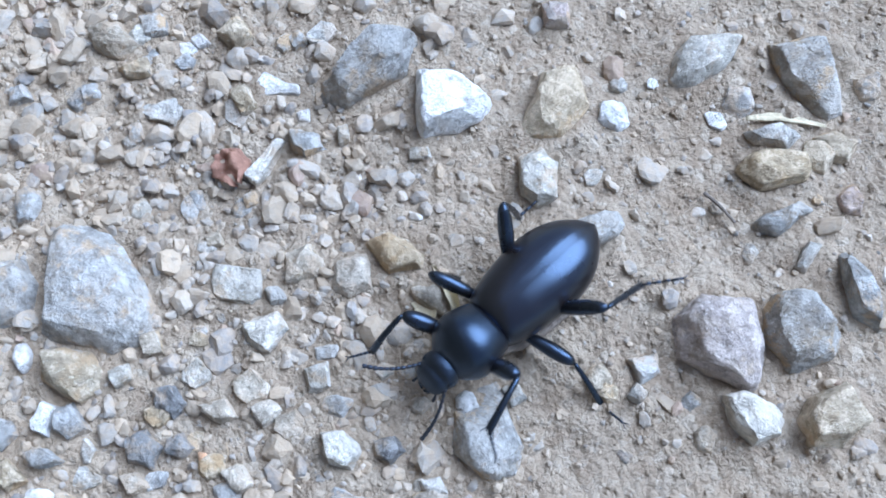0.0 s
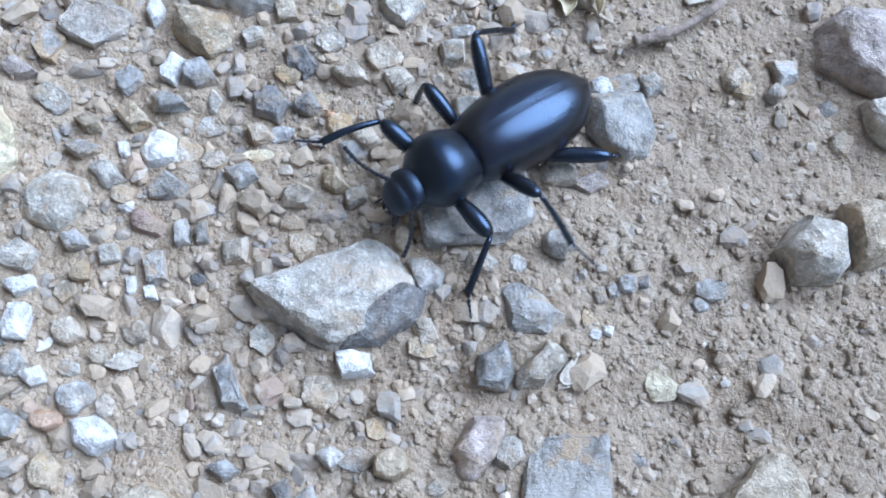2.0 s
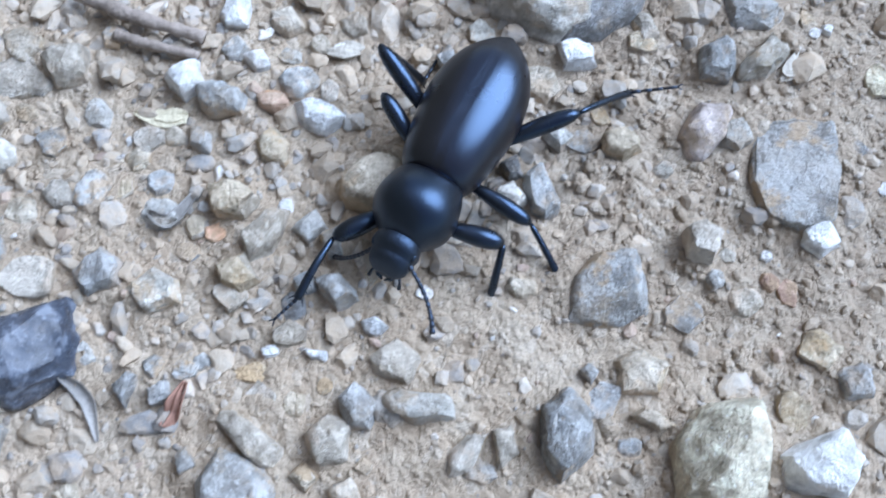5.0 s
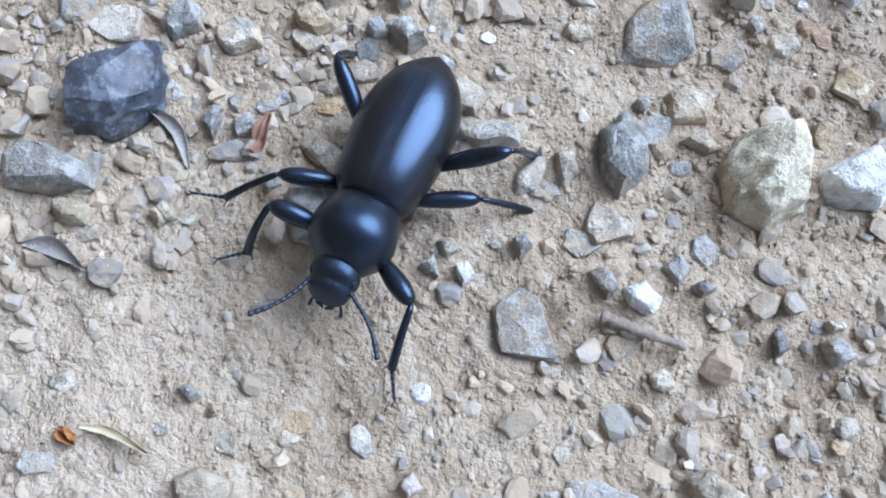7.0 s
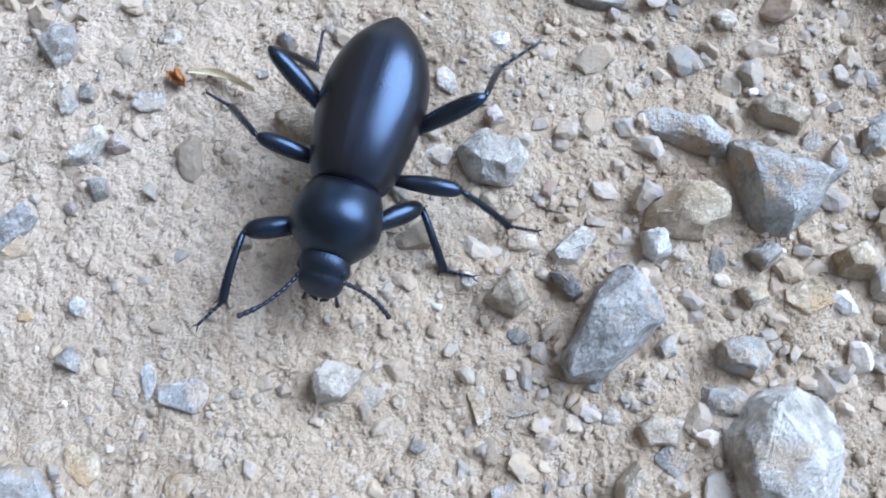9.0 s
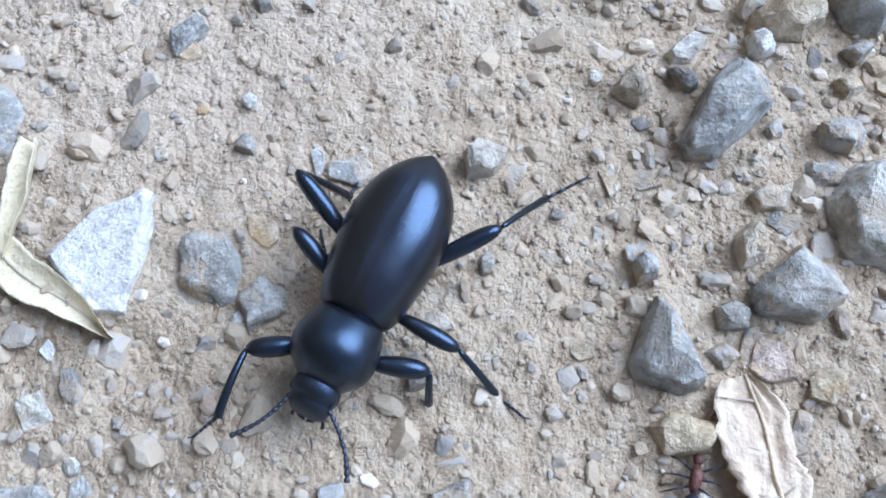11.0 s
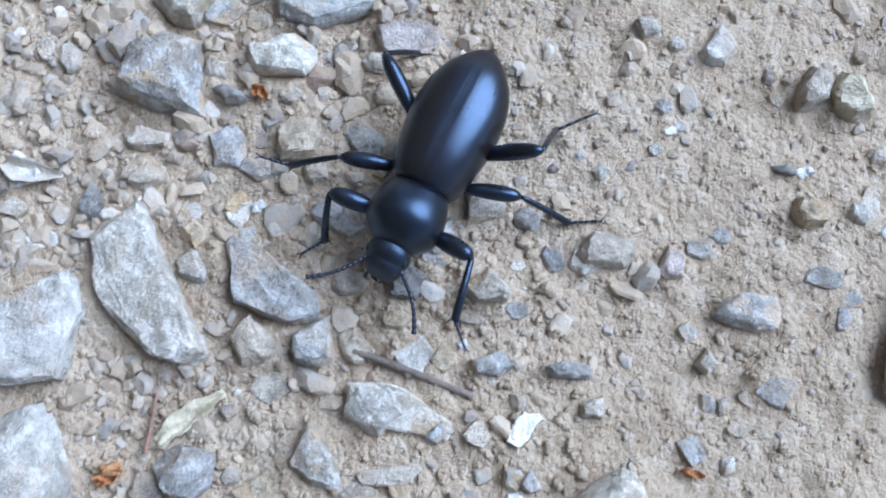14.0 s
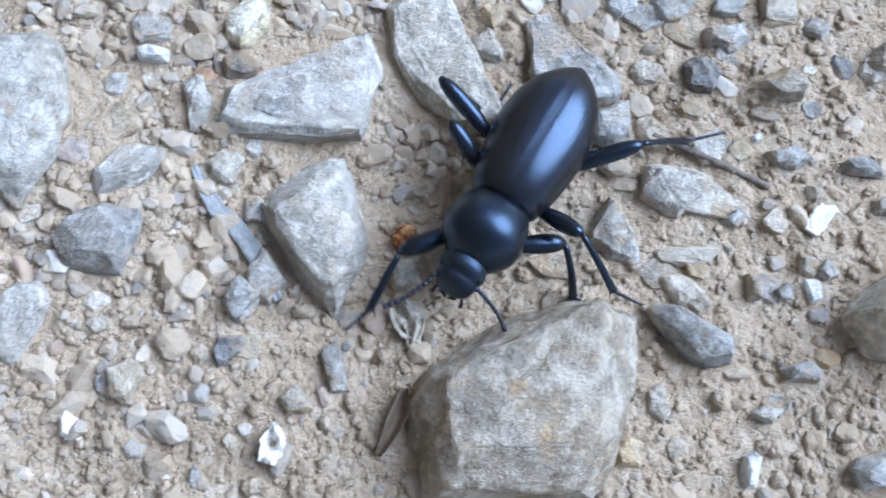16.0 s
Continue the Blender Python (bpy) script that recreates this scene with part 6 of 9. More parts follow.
def lobed_leaf(lift, *rows):
    """A dry leaf with torn lobes: places along its rib, and how far the blade reaches to either side there, in millimetres."""
    r = random.Random(3)
    centre = curve_through(rows, 0.5)
    material, label, category = LITTER["oak"]
    steps, half = 90, 7
    bm = bmesh.new()
    rib, grids = [], ([], [])
    for i in range(steps + 1):
        s = i / steps
        u = s * (len(rows) - 1)
        k = min(int(u), len(rows) - 2)
        f = u - k
        x, y = curve_through([q[:2] for q in rows], s)
        a, b = curve_through([q[:2] for q in rows], max(0, s - 0.03)), curve_through([q[:2] for q in rows], min(1, s + 0.03))
        way = (b - a) / np.linalg.norm(b - a)
        side = [(rows[k][j] * (1 - f) + rows[k + 1][j] * f) * (1 + 0.2 * noise.noise(Vector((s * 60, j * 5, 0))) + 0.16 * noise.noise(Vector((s * 19, j * 5, 3)))) for j in (2, 3)]
        z = lift * (0.55 + 0.12 * math.sin(9 * s))
        rib.append(Vector((x - centre[0], y - centre[1], z + 0.1)))
        for up in (0, 1):
            line = []
            for q in range(-half, half + 1):
                w = q / half * (side[0] if q < 0 else side[1])
                drop = lift * (0.22 * (q / half) ** 2 * math.sin(7 * s + (q > 0)) + 0.34 * noise.noise(Vector((s * 9, q * 0.45, 4))) * min(1, abs(q) / 3) + 0.12 * noise.noise(Vector((s * 26, q * 0.9, 1))))
                line.append(bm.verts.new(((x - centre[0] - way[1] * w) * MM, (y - centre[1] + way[0] * w) * MM, (z + drop - up * 0.15) * MM)))
            grids[up].append(line)
    for up, rows_ in enumerate(grids):
        for a, b in zip(rows_, rows_[1:]):
            for k in range(2 * half):
                bm.faces.new((a[k], a[k + 1], b[k + 1], b[k]))
    for k in (0, 2 * half):
        for i in range(steps):
            bm.faces.new((grids[0][i][k], grids[0][i + 1][k], grids[1][i + 1][k], grids[1][i][k]))
    bmesh.ops.recalc_face_normals(bm, faces=bm.faces)
    ob = part("dry_leaf", bm, material)
    ob.location = (centre[0] * MM, centre[1] * MM, float(ground_height(np.array(centre[0] * MM), np.array(centre[1] * MM))))
    part("midrib", tube(rib, [0.16 + 0.3 * (i / steps) ** 1.3 for i in range(steps + 1)], 8), LITTER["rib"][0], ob, "pale raised midrib")
    for i in range(6, 76, 9):
        u = i / steps * (len(rows) - 1)
        for j, sign in ((2, -1), (3, 1)):
            reach = rows[int(u)][j] * 0.85
            if reach > 2:
                way = (rib[i] - rib[i - 2]).normalized()
                tip = rib[i] + Vector((-way.y, way.x, 0)) * sign * reach - way * reach * 0.4
                part("vein", tube([rib[i], rib[i] * 0.5 + tip * 0.5 + Vector((0, 0, 0.02)), tip], [0.13, 0.09, 0.04], 6), LITTER["stalk"][0], ob)
    return tagged(ob, "dry pale brown lobed leaf torn along its midrib", category)


def dead_insect(x, y, turn):
    """A small dried ant-like insect on its side."""
    ob = tagged(new("dead_insect"), "small dried insect with a red-brown body and dark abdomen", "insect")
    red = leaf_material("red_brown_husk", (0.16, 0.06, 0.045), (0.07, 0.03, 0.025), 0.5)
    black = leaf_material("dark_husk", (0.035, 0.035, 0.05), (0.02, 0.02, 0.03), 0.4)
    part("thorax", tube([(-1.5, 0, 1.2), (-0.8, 0.1, 1.5), (0.2, 0, 1.5), (0.9, 0, 1.3)], [0.3, 0.6, 0.55, 0.25], 12), red, ob, "red-brown thorax")
    part("abdomen", tube([(0.9, 0, 1.3), (1.5, 0.1, 1.4), (2.4, 0.1, 1.3), (3.0, 0, 1.1)], [0.2, 0.8, 0.85, 0.2], 12), black, ob, "dark rounded abdomen")
    part("head", tube([(-2.5, 0.1, 1.0), (-2.1, 0.1, 1.2), (-1.5, 0, 1.2)], [0.25, 0.6, 0.25], 12), red, ob, "red-brown head")
    for sy in (-1, 1):
        for k in range(3):
            px = -1.0 + 0.7 * k
            part("leg", tube([(px, sy * 0.4, 1.3), (px - 0.5 + 0.5 * k, sy * 1.5, 1.9), (px - 1.0 + k, sy * 2.6, 0.4)], [0.13, 0.1, 0.05], 6), black, ob, "thin bent leg")
    ob.location = (x * MM, y * MM, float(ground_height(np.array(x * MM), np.array(y * MM))))
    ob.rotation_euler = (0, 0, radians(turn))
    return ob


leaf(RUSSET, "crumple", 2.2, (-24.0, 48.2, 2.0), (-23.1, 46.4, 4.7), (-22.4, 43.7, 1.3))
leaf(STRAW, "flat", 1.2, (37.6, 41.5, 0.4), (41.7, 40.9, 1.0), (46.4, 38.8, 0.3))
twig(BARK, 0.22, (30.6, 33.3), (32.0, 31.3), (33.1, 29.2))
leaf(STRAW, "curl", 2.6, (-3.1, 23.1, 1.1), (-3.0, 25.9, 2.7), (-5.4, 27.4, 0.4))
leaf(STRAW, "curl", 3, (0.2, 22.6, 0.5), (0.1, 25.7, 1.2), (-1.4, 29.9, 0.3))
twig(STALK, 0.25, (-1.7, 26.1), (-0.1, 23.3), (1.9, 21.5))
twig(WOOD, 0.62, (3.5, 18.8), (8.6, 20.0), (13.8, 23.0))
leaf(PALELEAF, "flat", 1.5, (10.2, 24.0, 0.9), (12.0, 25.1, 2.5), (13.6, 24.4, 0.7))
leaf(PALELEAF, "flat", 1.2, (-51.7, -11.5, 0.3), (-50.2, -11.6, 1.5), (-48.6, -11.7, 0.3))
leaf(PALELEAF, "flat", 1.5, (-5.9, -16.6, 0.3), (-7.6, -16.8, 1.0), (-5.9, -14.3, 0.3))
leaf(PALELEAF, "flat", 1.6, (-8.3, -17.5, 0.3), (-6.9, -16.8, 1.2), (-5.7, -15.5, 0.3))
leaf(STRAW, "flat", 1.6, (-69.0, -18.6, 0.4), (-67.4, -18.4, 1.6), (-65.8, -18.4, 0.5))
twig(WOOD, 0.78, (-77.0, -5.3), (-70.8, -8.3), (-64.1, -10.9))
twig(WOOD, 0.6, (-73.1, -9.7), (-69.6, -11.1), (-64.7, -12.6))
leaf(STRAW, "flat", 1.6, (-71.0, -17.9, 0.4), (-68.4, -18.6, 1.9), (-65.9, -18.9, 0.8))
leaf(PALELEAF, "flat", 1.4, (-52.4, -12.1, 0.3), (-50.8, -12.2, 1.4), (-49.1, -12.5, 0.3))
leaf(GREYLEAF, "curl", 1.8, (-69.3, -28.1, 0.3), (-67.1, -29.2, 1.4), (-64.5, -25.7, 0.4))
leaf(RUSSET, "crumple", 1.6, (-65.1, -44.3, 0.5), (-66.1, -46.7, 1.7), (-67.0, -48.2, 0.6))
leaf(GREYLEAF, "curl", 1.4, (-76.6, -43.1, 0.5), (-74.1, -45.3, 1.3), (-73.0, -49.1, 0.3))
twig(WOOD, 0.55, (-35.7, -65.8), (-32.5, -67.3), (-28.4, -69.0))
leaf(GREYLEAF, "curl", 1.6, (-88.2, -55.9, 0.3), (-85.1, -56.5, 1.8), (-82.2, -58.6, 0.3))
leaf(STRAW, "curl", 1.3, (-81.9, -72.9, 0.3), (-78.9, -73.6, 0.8), (-75.4, -75.7, 0.2))
leaf(AMBER, "crumple", 1.6, (-83.5, -73.0, 0.4), (-82.7, -73.6, 1.3), (-81.9, -74.4, 0.5))
leaf(GREYLEAF, "flat", 1.2, (-67.0, -63.1, 0.2), (-65.9, -62.9, 0.6), (-64.9, -62.7, 0.2))
leaf(STRAW, "curl", 4, (-121.7, -97.2, 2.4), (-117.1, -106.5, 3.5), (-113.5, -111.0, 4.2), (-109.0, -114.1, 3.1), (-104.2, -118.3, 0.3))
leaf(STRAW, "curl", 3.4, (-112.7, -97.7, 1.5), (-113.7, -103.4, 2.2), (-115.7, -109.3, 0.8))
leaf(BIGLEAF, "curl", 3.6, (-41.1, -158.8, 6.7), (-47.6, -167.0, 12.7), (-52.8, -174.4, 13.5), (-57.7, -183.0, 10.6))
leaf(AMBER, "crumple", 1.4, (-123.9, -145.8, 0.5), (-123.1, -146.2, 1.3), (-122.2, -146.7, 0.5))
leaf(PALELEAF, "curl", 1.8, (-150.0, -152.5, 1.2), (-147.6, -153.8, 2.7), (-143.9, -154.3, 0.5))
twig(BARK, 0.42, (-149.2, -155.4), (-151.7, -157.3), (-155.1, -159.2), (-157.3, -160.1))
leaf(LICHEN, "lobes", 2, (-133.4, -182.3, 1.1), (-130.7, -180.0, 2.4), (-126.7, -177.6, 0.8))
twig(REDTWIG, 0.2, (-134.6, -183.2), (-134.0, -180.3), (-133.5, -177.2))
twig(BARK, 0.42, (-113.7, -174.1), (-108.9, -176.0), (-102.0, -179.1))
leaf(PALELEAF, "crumple", 1.8, (-138.2, -191.8, 0.4), (-137.0, -193.6, 2.0), (-137.2, -196.1, 0.7))
leaf(WHITECHIP, "flat", 1.2, (-98.3, -183.4, 0.8), (-97.5, -182.1, 1.5), (-95.6, -181.3, 0.7))
leaf(AMBER, "crumple", 1, (-82.3, -187.0, 0.3), (-81.2, -187.3, 0.8), (-80.1, -187.7, 0.3))
leaf(PALELEAF, "crumple", 2, (-139.3, -192.4, 0.6), (-137.7, -193.9, 2.4), (-136.3, -195.7, 0.9))
leaf(WHITECHIP, "crumple", 2, (-149.3, -203.4, 0.5), (-149.4, -205.1, 2.2), (-149.9, -207.0, 1.5))
leaf(WHITECHIP, "flat", 1.6, (-98.4, -183.9, 1.5), (-97.5, -182.5, 1.9), (-96.5, -181.3, 1.7))
leaf(BROWNLEAF, "curl", 2.6, (-137.7, -199.9, 0.6), (-138.3, -202.6, 1.7), (-140.0, -206.1, 0.6))
leaf(SLATEFLAKE, "flat", 2, (-158.6, -179.1, 0.7), (-156.5, -182.9, 1.6), (-152.9, -186.7, 1.8), (-149.8, -192.0, 0.8))
leaf(AMBER, "crumple", 1.8, (-139.2, -185.9, 0.8), (-138.3, -185.2, 1.8), (-137.0, -184.5, 0.7))
twig(BARK, 0.25, (-160.3, -158.0), (-158.8, -162.9), (-157.1, -169.5))
lobed_leaf(2.4, (-47.6, -126.1, 2.2, 0.2), (-47.3, -128.0, 3.7, 1.5), (-46.9, -130.0, 4.3, 2.3), (-46.7, -132.7, 4.1, 2.1), (-46.7, -134.9, 3.4, 2.7), (-46.4, -136.8, 3.1, 2.8), (-46.2, -138.2, 2.9, 2.2), (-46.1, -138.7, 2.7, 0.1), (-46.2, -140.9, 3.0, 0.1), (-46.1, -141.6, 2.8, 0.9), (-46.1, -142.7, 0.2, 2.7), (-46.0, -144.1, 0.2, 3.0), (-46.0, -145.2, 1.1, 3.1), (-46.2, -147.3, 2.6, 3.2), (-46.4, -149.0, 3.5, 2.9), (-46.8, -150.7, 2.7, 1.9), (-47.4, -151.8, 1.4, 0.7), (-47.7, -152.4, 0.1, 0.1), (-48.9, -154.2, 0.1, 0.1), (-50.1, -156.1, 0.1, 0.1))
dead_insect(-53.5, -135.0, -108)
leaf(OAK, "flat", 1.4, (-47.9, -156.1, 0.9), (-45.3, -156.4, 2.2), (-42.1, -156.9, 1.6))


ground()


# ---- loose gravel and grit between the stones
def lumps(count, detail):
    """Small broken lumps of unit size: corner points and triangles."""
    made = []
    for k in range(count):
        r = random.Random(k + 50 * detail)
        bm = bmesh.new()
        if detail:
            bmesh.ops.create_icosphere(bm, subdivisions=2, radius=1)
        else:
            bmesh.ops.create_icosphere(bm, subdivisions=1, radius=1)
        if detail == 2:
            for v in bm.verts:
                v.co *= 0.8 + 0.55 * noise.noise(v.co * 1.4 + Vector((k * 7, 0, 0))) + 0.25 * noise.noise(v.co * 3 + Vector((k * 7, 0, 0)))
        axes = [Vector((r.gauss(0, 1), r.gauss(0, 1), r.gauss(0, 1))).normalized() for _ in range(3 if detail == 2 else 9)]
        dists = [r.uniform(0.5, 0.85) for _ in axes]
        for v in bm.verts:
            for a, d in zip(axes, dists):
                over = v.co.dot(a) - d
                if over > 0:
                    v.co -= a * over
            if detail == 1:
                v.co *= 1 + 0.22 * noise.noise(v.co * 2.3 + Vector((0, k * 5, 0)))
        made.append((np.array([v.co[:] for v in bm.verts]), np.array([[v.index for v in f.verts] for f in bm.faces])))
        bm.free()
    return made


MIDDLE = [(-0.22, -0.158), (-0.185, -0.130), (-0.16, -0.105), (-0.125, -0.080), (-0.095, -0.065), (-0.06, -0.050), (-0.03, -0.042), (-0.005, -0.025), (0.036, 0.0), (0.1, 0.008)]
EDGE = [(-0.21, -0.03), (-0.197, -0.02), (-0.18, -0.002), (-0.15, -0.003), (-0.125, -0.02), (-0.11, -0.06), (-0.07, -0.06), (-0.06, -0.035), (-0.05, -0.024), (-0.042, -0.008), (-0.03, 0.012), (0.0, 0.008), (0.04, -0.002), (0.075, -0.01)]


def coarse_share(x, y):
    """How much of the surface is gravel rather than bare soil: gravel along one side of the track, soil along the other."""
    u = x - np.interp(y, *zip(*MIDDLE))
    side = 1 / (1 + np.exp((u - np.interp(y, *zip(*EDGE))) / 0.006))
    east = 1 / (1 + np.exp(-(u - 0.013) / 0.005)) * np.exp(-(((y + 0.092) / 0.026) ** 2))
    patch = smooth_noise(x, y, 0.018, 11)
    return np.clip(np.maximum(side, east * 0.85) * (0.5 + 0.8 * patch) + 0.14, 0.12, 1)


def scatter(name, material, count, low, high, detail, bias, label, sink=(0.02, 0.28), span=(-0.2, 0.08, -0.232, 0.1)):
    """Thousands of loose bits strewn over the path, clear of the larger stones, in one mesh."""
    r = np.random.default_rng(len(name) * 17 + count)
    x, y = r.uniform(*span[:2], count * 8), r.uniform(*span[2:], count * 8)
    keep = r.random(count * 8) < coarse_share(x, y) ** bias
    keep &= np.abs(x - np.interp(y, *zip(*MIDDLE))) < 0.068
    size = low * (high / low) ** (r.random(count * 8) ** 2.0)
    for sx, sy, sr in STONES:
        keep &= (x - sx) ** 2 + (y - sy) ** 2 > (0.78 * sr + 0.4 * size * MM) ** 2
    x, y, size = x[keep][:count], y[keep][:count], size[keep][:count]
    z = ground_height(x, y) + heaped(x, y)
    forms = lumps(14, detail)
    singles = []
    if name == "pebbles":
        beside = np.abs(x - np.interp(y, *zip(*MIDDLE)))
        singles = [k for k in np.argsort(-(size - 25 * beside)) if y[k] > -0.225][:300]
        blanks = []
        for pts, tri in forms:
            blank = bpy.data.meshes.new("pebble")
            blank.from_pydata((pts * 0.6 * MM).tolist(), [], tri.tolist())
            blank.materials.append(single_pebbles)
            blanks.append(blank)
    lone = set(singles)
    points, faces, base = [], [], 0
    for k in range(len(x)):
        pts, tri = forms[k % 14]
        a, b, c = r.uniform(0, 6.28), r.uniform(-0.5, 0.5), r.uniform(-0.5, 0.5)
        turn = np.array(Euler((b, c, a)).to_matrix())
        form = pts * [r.uniform(0.8, 1.35), r.uniform(0.65, 1.0), r.uniform(0.45, 0.85)]
        if k in lone:
            one = new("pebble", blanks[k % 14])
            one.matrix_world = Matrix.Translation((x[k], y[k], z[k] + size[k] * r.uniform(*sink) * MM)) @ Euler((b, c, a)).to_matrix().to_4x4() @ Matrix.Diagonal((*(size[k] * np.array([r.uniform(0.8, 1.35), r.uniform(0.65, 1.0), r.uniform(0.45, 0.85)])), 1))
            tagged(one, ("small " if size[k] < 2.6 else "") + "dusty broken pebble half sunk in dry soil", "pebble", "loose pebbles on the path")
            continue
        points.append(form @ turn.T * (size[k] * 0.6 * MM) + [x[k], y[k], z[k] + size[k] * r.uniform(*sink) * MM])
        faces.append(tri + base)
        base += len(pts)
    mesh = bpy.data.meshes.new(name)
    mesh.from_pydata(np.concatenate(points).tolist(), [], np.concatenate(faces).tolist())
    mesh.polygons.foreach_set("use_smooth", [material is DRY_SOIL] * len(mesh.polygons))
    mesh.materials.append(material)
    return tagged(new(name, mesh), label, "gravel", kind="stuff")


def gravel_material(name, tones, dust, vary=0.3, single=False):
    """Mixed bits: each takes one of the tones."""
    n = Nodes(name)
    v = n.coords()
    seed = n.add("ShaderNodeObjectInfo").outputs["Random"] if single else n.add("ShaderNodeNewGeometry").outputs["Random Per Island"]
    grit = v
    if single:
        grit = n.add("ShaderNodeNewGeometry").outputs["Position"]
    ramp = n.add("ShaderNodeValToRGB")
    ramp.color_ramp.interpolation = "CONSTANT"
    ramp.color_ramp.elements[1].position = 1.0
    total, at = sum(w for w, _ in tones), 0.0
    for k, (w, c) in enumerate(tones):
        e = ramp.color_ramp.elements[0] if k == 0 else ramp.color_ramp.elements.new(at / total)
        e.color = (*c, 1)
        at += w
    ramp.color_ramp.elements[-1].color = (*tones[-1][1], 1)
    n.link(seed, ramp.inputs["Fac"])
    grain = n.noise(grit, 1400, 4, 0.7)
    c = n.mix(n.span(grain, 0.35, 0.7, 0, 0.35), ramp.outputs["Color"], (0.46, 0.43, 0.385))
    c = n.mix(n.span(n.noise(grit, 420, 4, 0.7), 0.36, 0.62, 0.1, dust), c, tuple(a * 0.82 for a in SOIL))
    hsv = n.add("ShaderNodeHueSaturation")
    n.link(c, hsv.inputs["Color"])
    n.link(n.span(n.math("FRACT", n.math("MULTIPLY", seed, 91.7), 0), 0, 1, 1 - vary, 1 + vary), hsv.inputs["Value"])
    n.bump(grain, 0.6, 0.0004)
    return n.finish(hsv.outputs["Color"], 0.88, 0.3)


TONES = [(26, (0.34, 0.328, 0.308)), (30, (0.38, 0.31, 0.235)), (9, (0.46, 0.41, 0.35)), (15, (0.22, 0.218, 0.22)), (1.6, (0.76, 0.75, 0.72)), (2.5, (0.36, 0.25, 0.20)), (12, (0.39, 0.33, 0.26))]
pebbles = gravel_material("mixed_pebbles", TONES, 0.75, 0.18)
single_pebbles = gravel_material("dusty_pebble", TONES, 0.75, 0.16, True)
scatter("pebbles", pebbles, 3800, 1.5, 4.0, 1, 1.5, "mixed grey, buff and white pebbles half sunk in the soil", (-0.1, 0.16))
scatter("fine_gravel", pebbles, 5200, 0.7, 2.0, 1, 0.9, "fine grey and brown gravel between the stones", (-0.16, 0.12))
scatter("grit", pebbles, 15000, 0.28, 1.1, 0, 0.25, "fine grey, white and brown grit", (-0.05, 0.2))
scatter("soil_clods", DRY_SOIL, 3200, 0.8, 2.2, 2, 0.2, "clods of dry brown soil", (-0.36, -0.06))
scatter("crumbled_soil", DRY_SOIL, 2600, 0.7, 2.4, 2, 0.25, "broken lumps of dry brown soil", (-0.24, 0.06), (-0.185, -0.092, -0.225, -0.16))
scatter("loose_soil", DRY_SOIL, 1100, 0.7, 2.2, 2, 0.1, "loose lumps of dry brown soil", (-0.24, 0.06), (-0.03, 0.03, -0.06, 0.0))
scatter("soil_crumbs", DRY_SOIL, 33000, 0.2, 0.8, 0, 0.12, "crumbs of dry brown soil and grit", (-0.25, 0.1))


# ---- the beetle
def shell_material(name, colour, rough, bump_scale, bump, lengthwise=0.45):
    n = Nodes(name)
    v = n.coords()
    stretch = n.add("ShaderNodeMapping")
    stretch.inputs["Scale"].default_value = (1.0, lengthwise, 1.0)
    n.link(v, stretch.inputs["Vector"])
    fine = n.noise(stretch.outputs["Vector"], bump_scale, 3, 0.6)
    broad = n.noise(v, 260, 3)
    n.bump(fine, bump, 0.00012)
    # the blue of reflected sky is put into the gloss tint
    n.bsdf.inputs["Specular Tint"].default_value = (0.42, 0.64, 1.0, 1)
    c = n.mix(n.span(broad, 0.35, 0.7), colour, tuple(a * 1.5 for a in colour))
    return n.finish(c, n.span(broad, 0.3, 0.7, rough - 0.04, rough + 0.05), 0.85)


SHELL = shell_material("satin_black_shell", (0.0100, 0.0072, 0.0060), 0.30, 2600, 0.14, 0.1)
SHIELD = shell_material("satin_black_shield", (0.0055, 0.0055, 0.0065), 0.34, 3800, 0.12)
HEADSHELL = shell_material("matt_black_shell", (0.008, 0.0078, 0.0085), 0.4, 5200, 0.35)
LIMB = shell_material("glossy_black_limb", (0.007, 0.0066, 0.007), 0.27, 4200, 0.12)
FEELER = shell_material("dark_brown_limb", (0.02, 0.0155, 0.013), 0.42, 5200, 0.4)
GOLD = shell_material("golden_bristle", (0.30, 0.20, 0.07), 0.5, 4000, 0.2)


def spline(table, s):
    xs = [a for a, _ in table]
    ys = [b for _, b in table]
    k = max(0, min(len(xs) - 2, int(np.searchsorted(xs, s)) - 1))
    h = xs[k + 1] - xs[k]
    slope = lambda i: (ys[min(i + 1, len(xs) - 1)] - ys[max(i - 1, 0)]) / (xs[min(i + 1, len(xs) - 1)] - xs[max(i - 1, 0)])  # noqa: E731
    u = (s - xs[k]) / h
    return (2 * u**3 - 3 * u**2 + 1) * ys[k] + (u**3 - 2 * u**2 + u) * h * slope(k) + (3 * u**2 - 2 * u**3) * ys[k + 1] + (u**3 - u**2) * h * slope(k + 1)


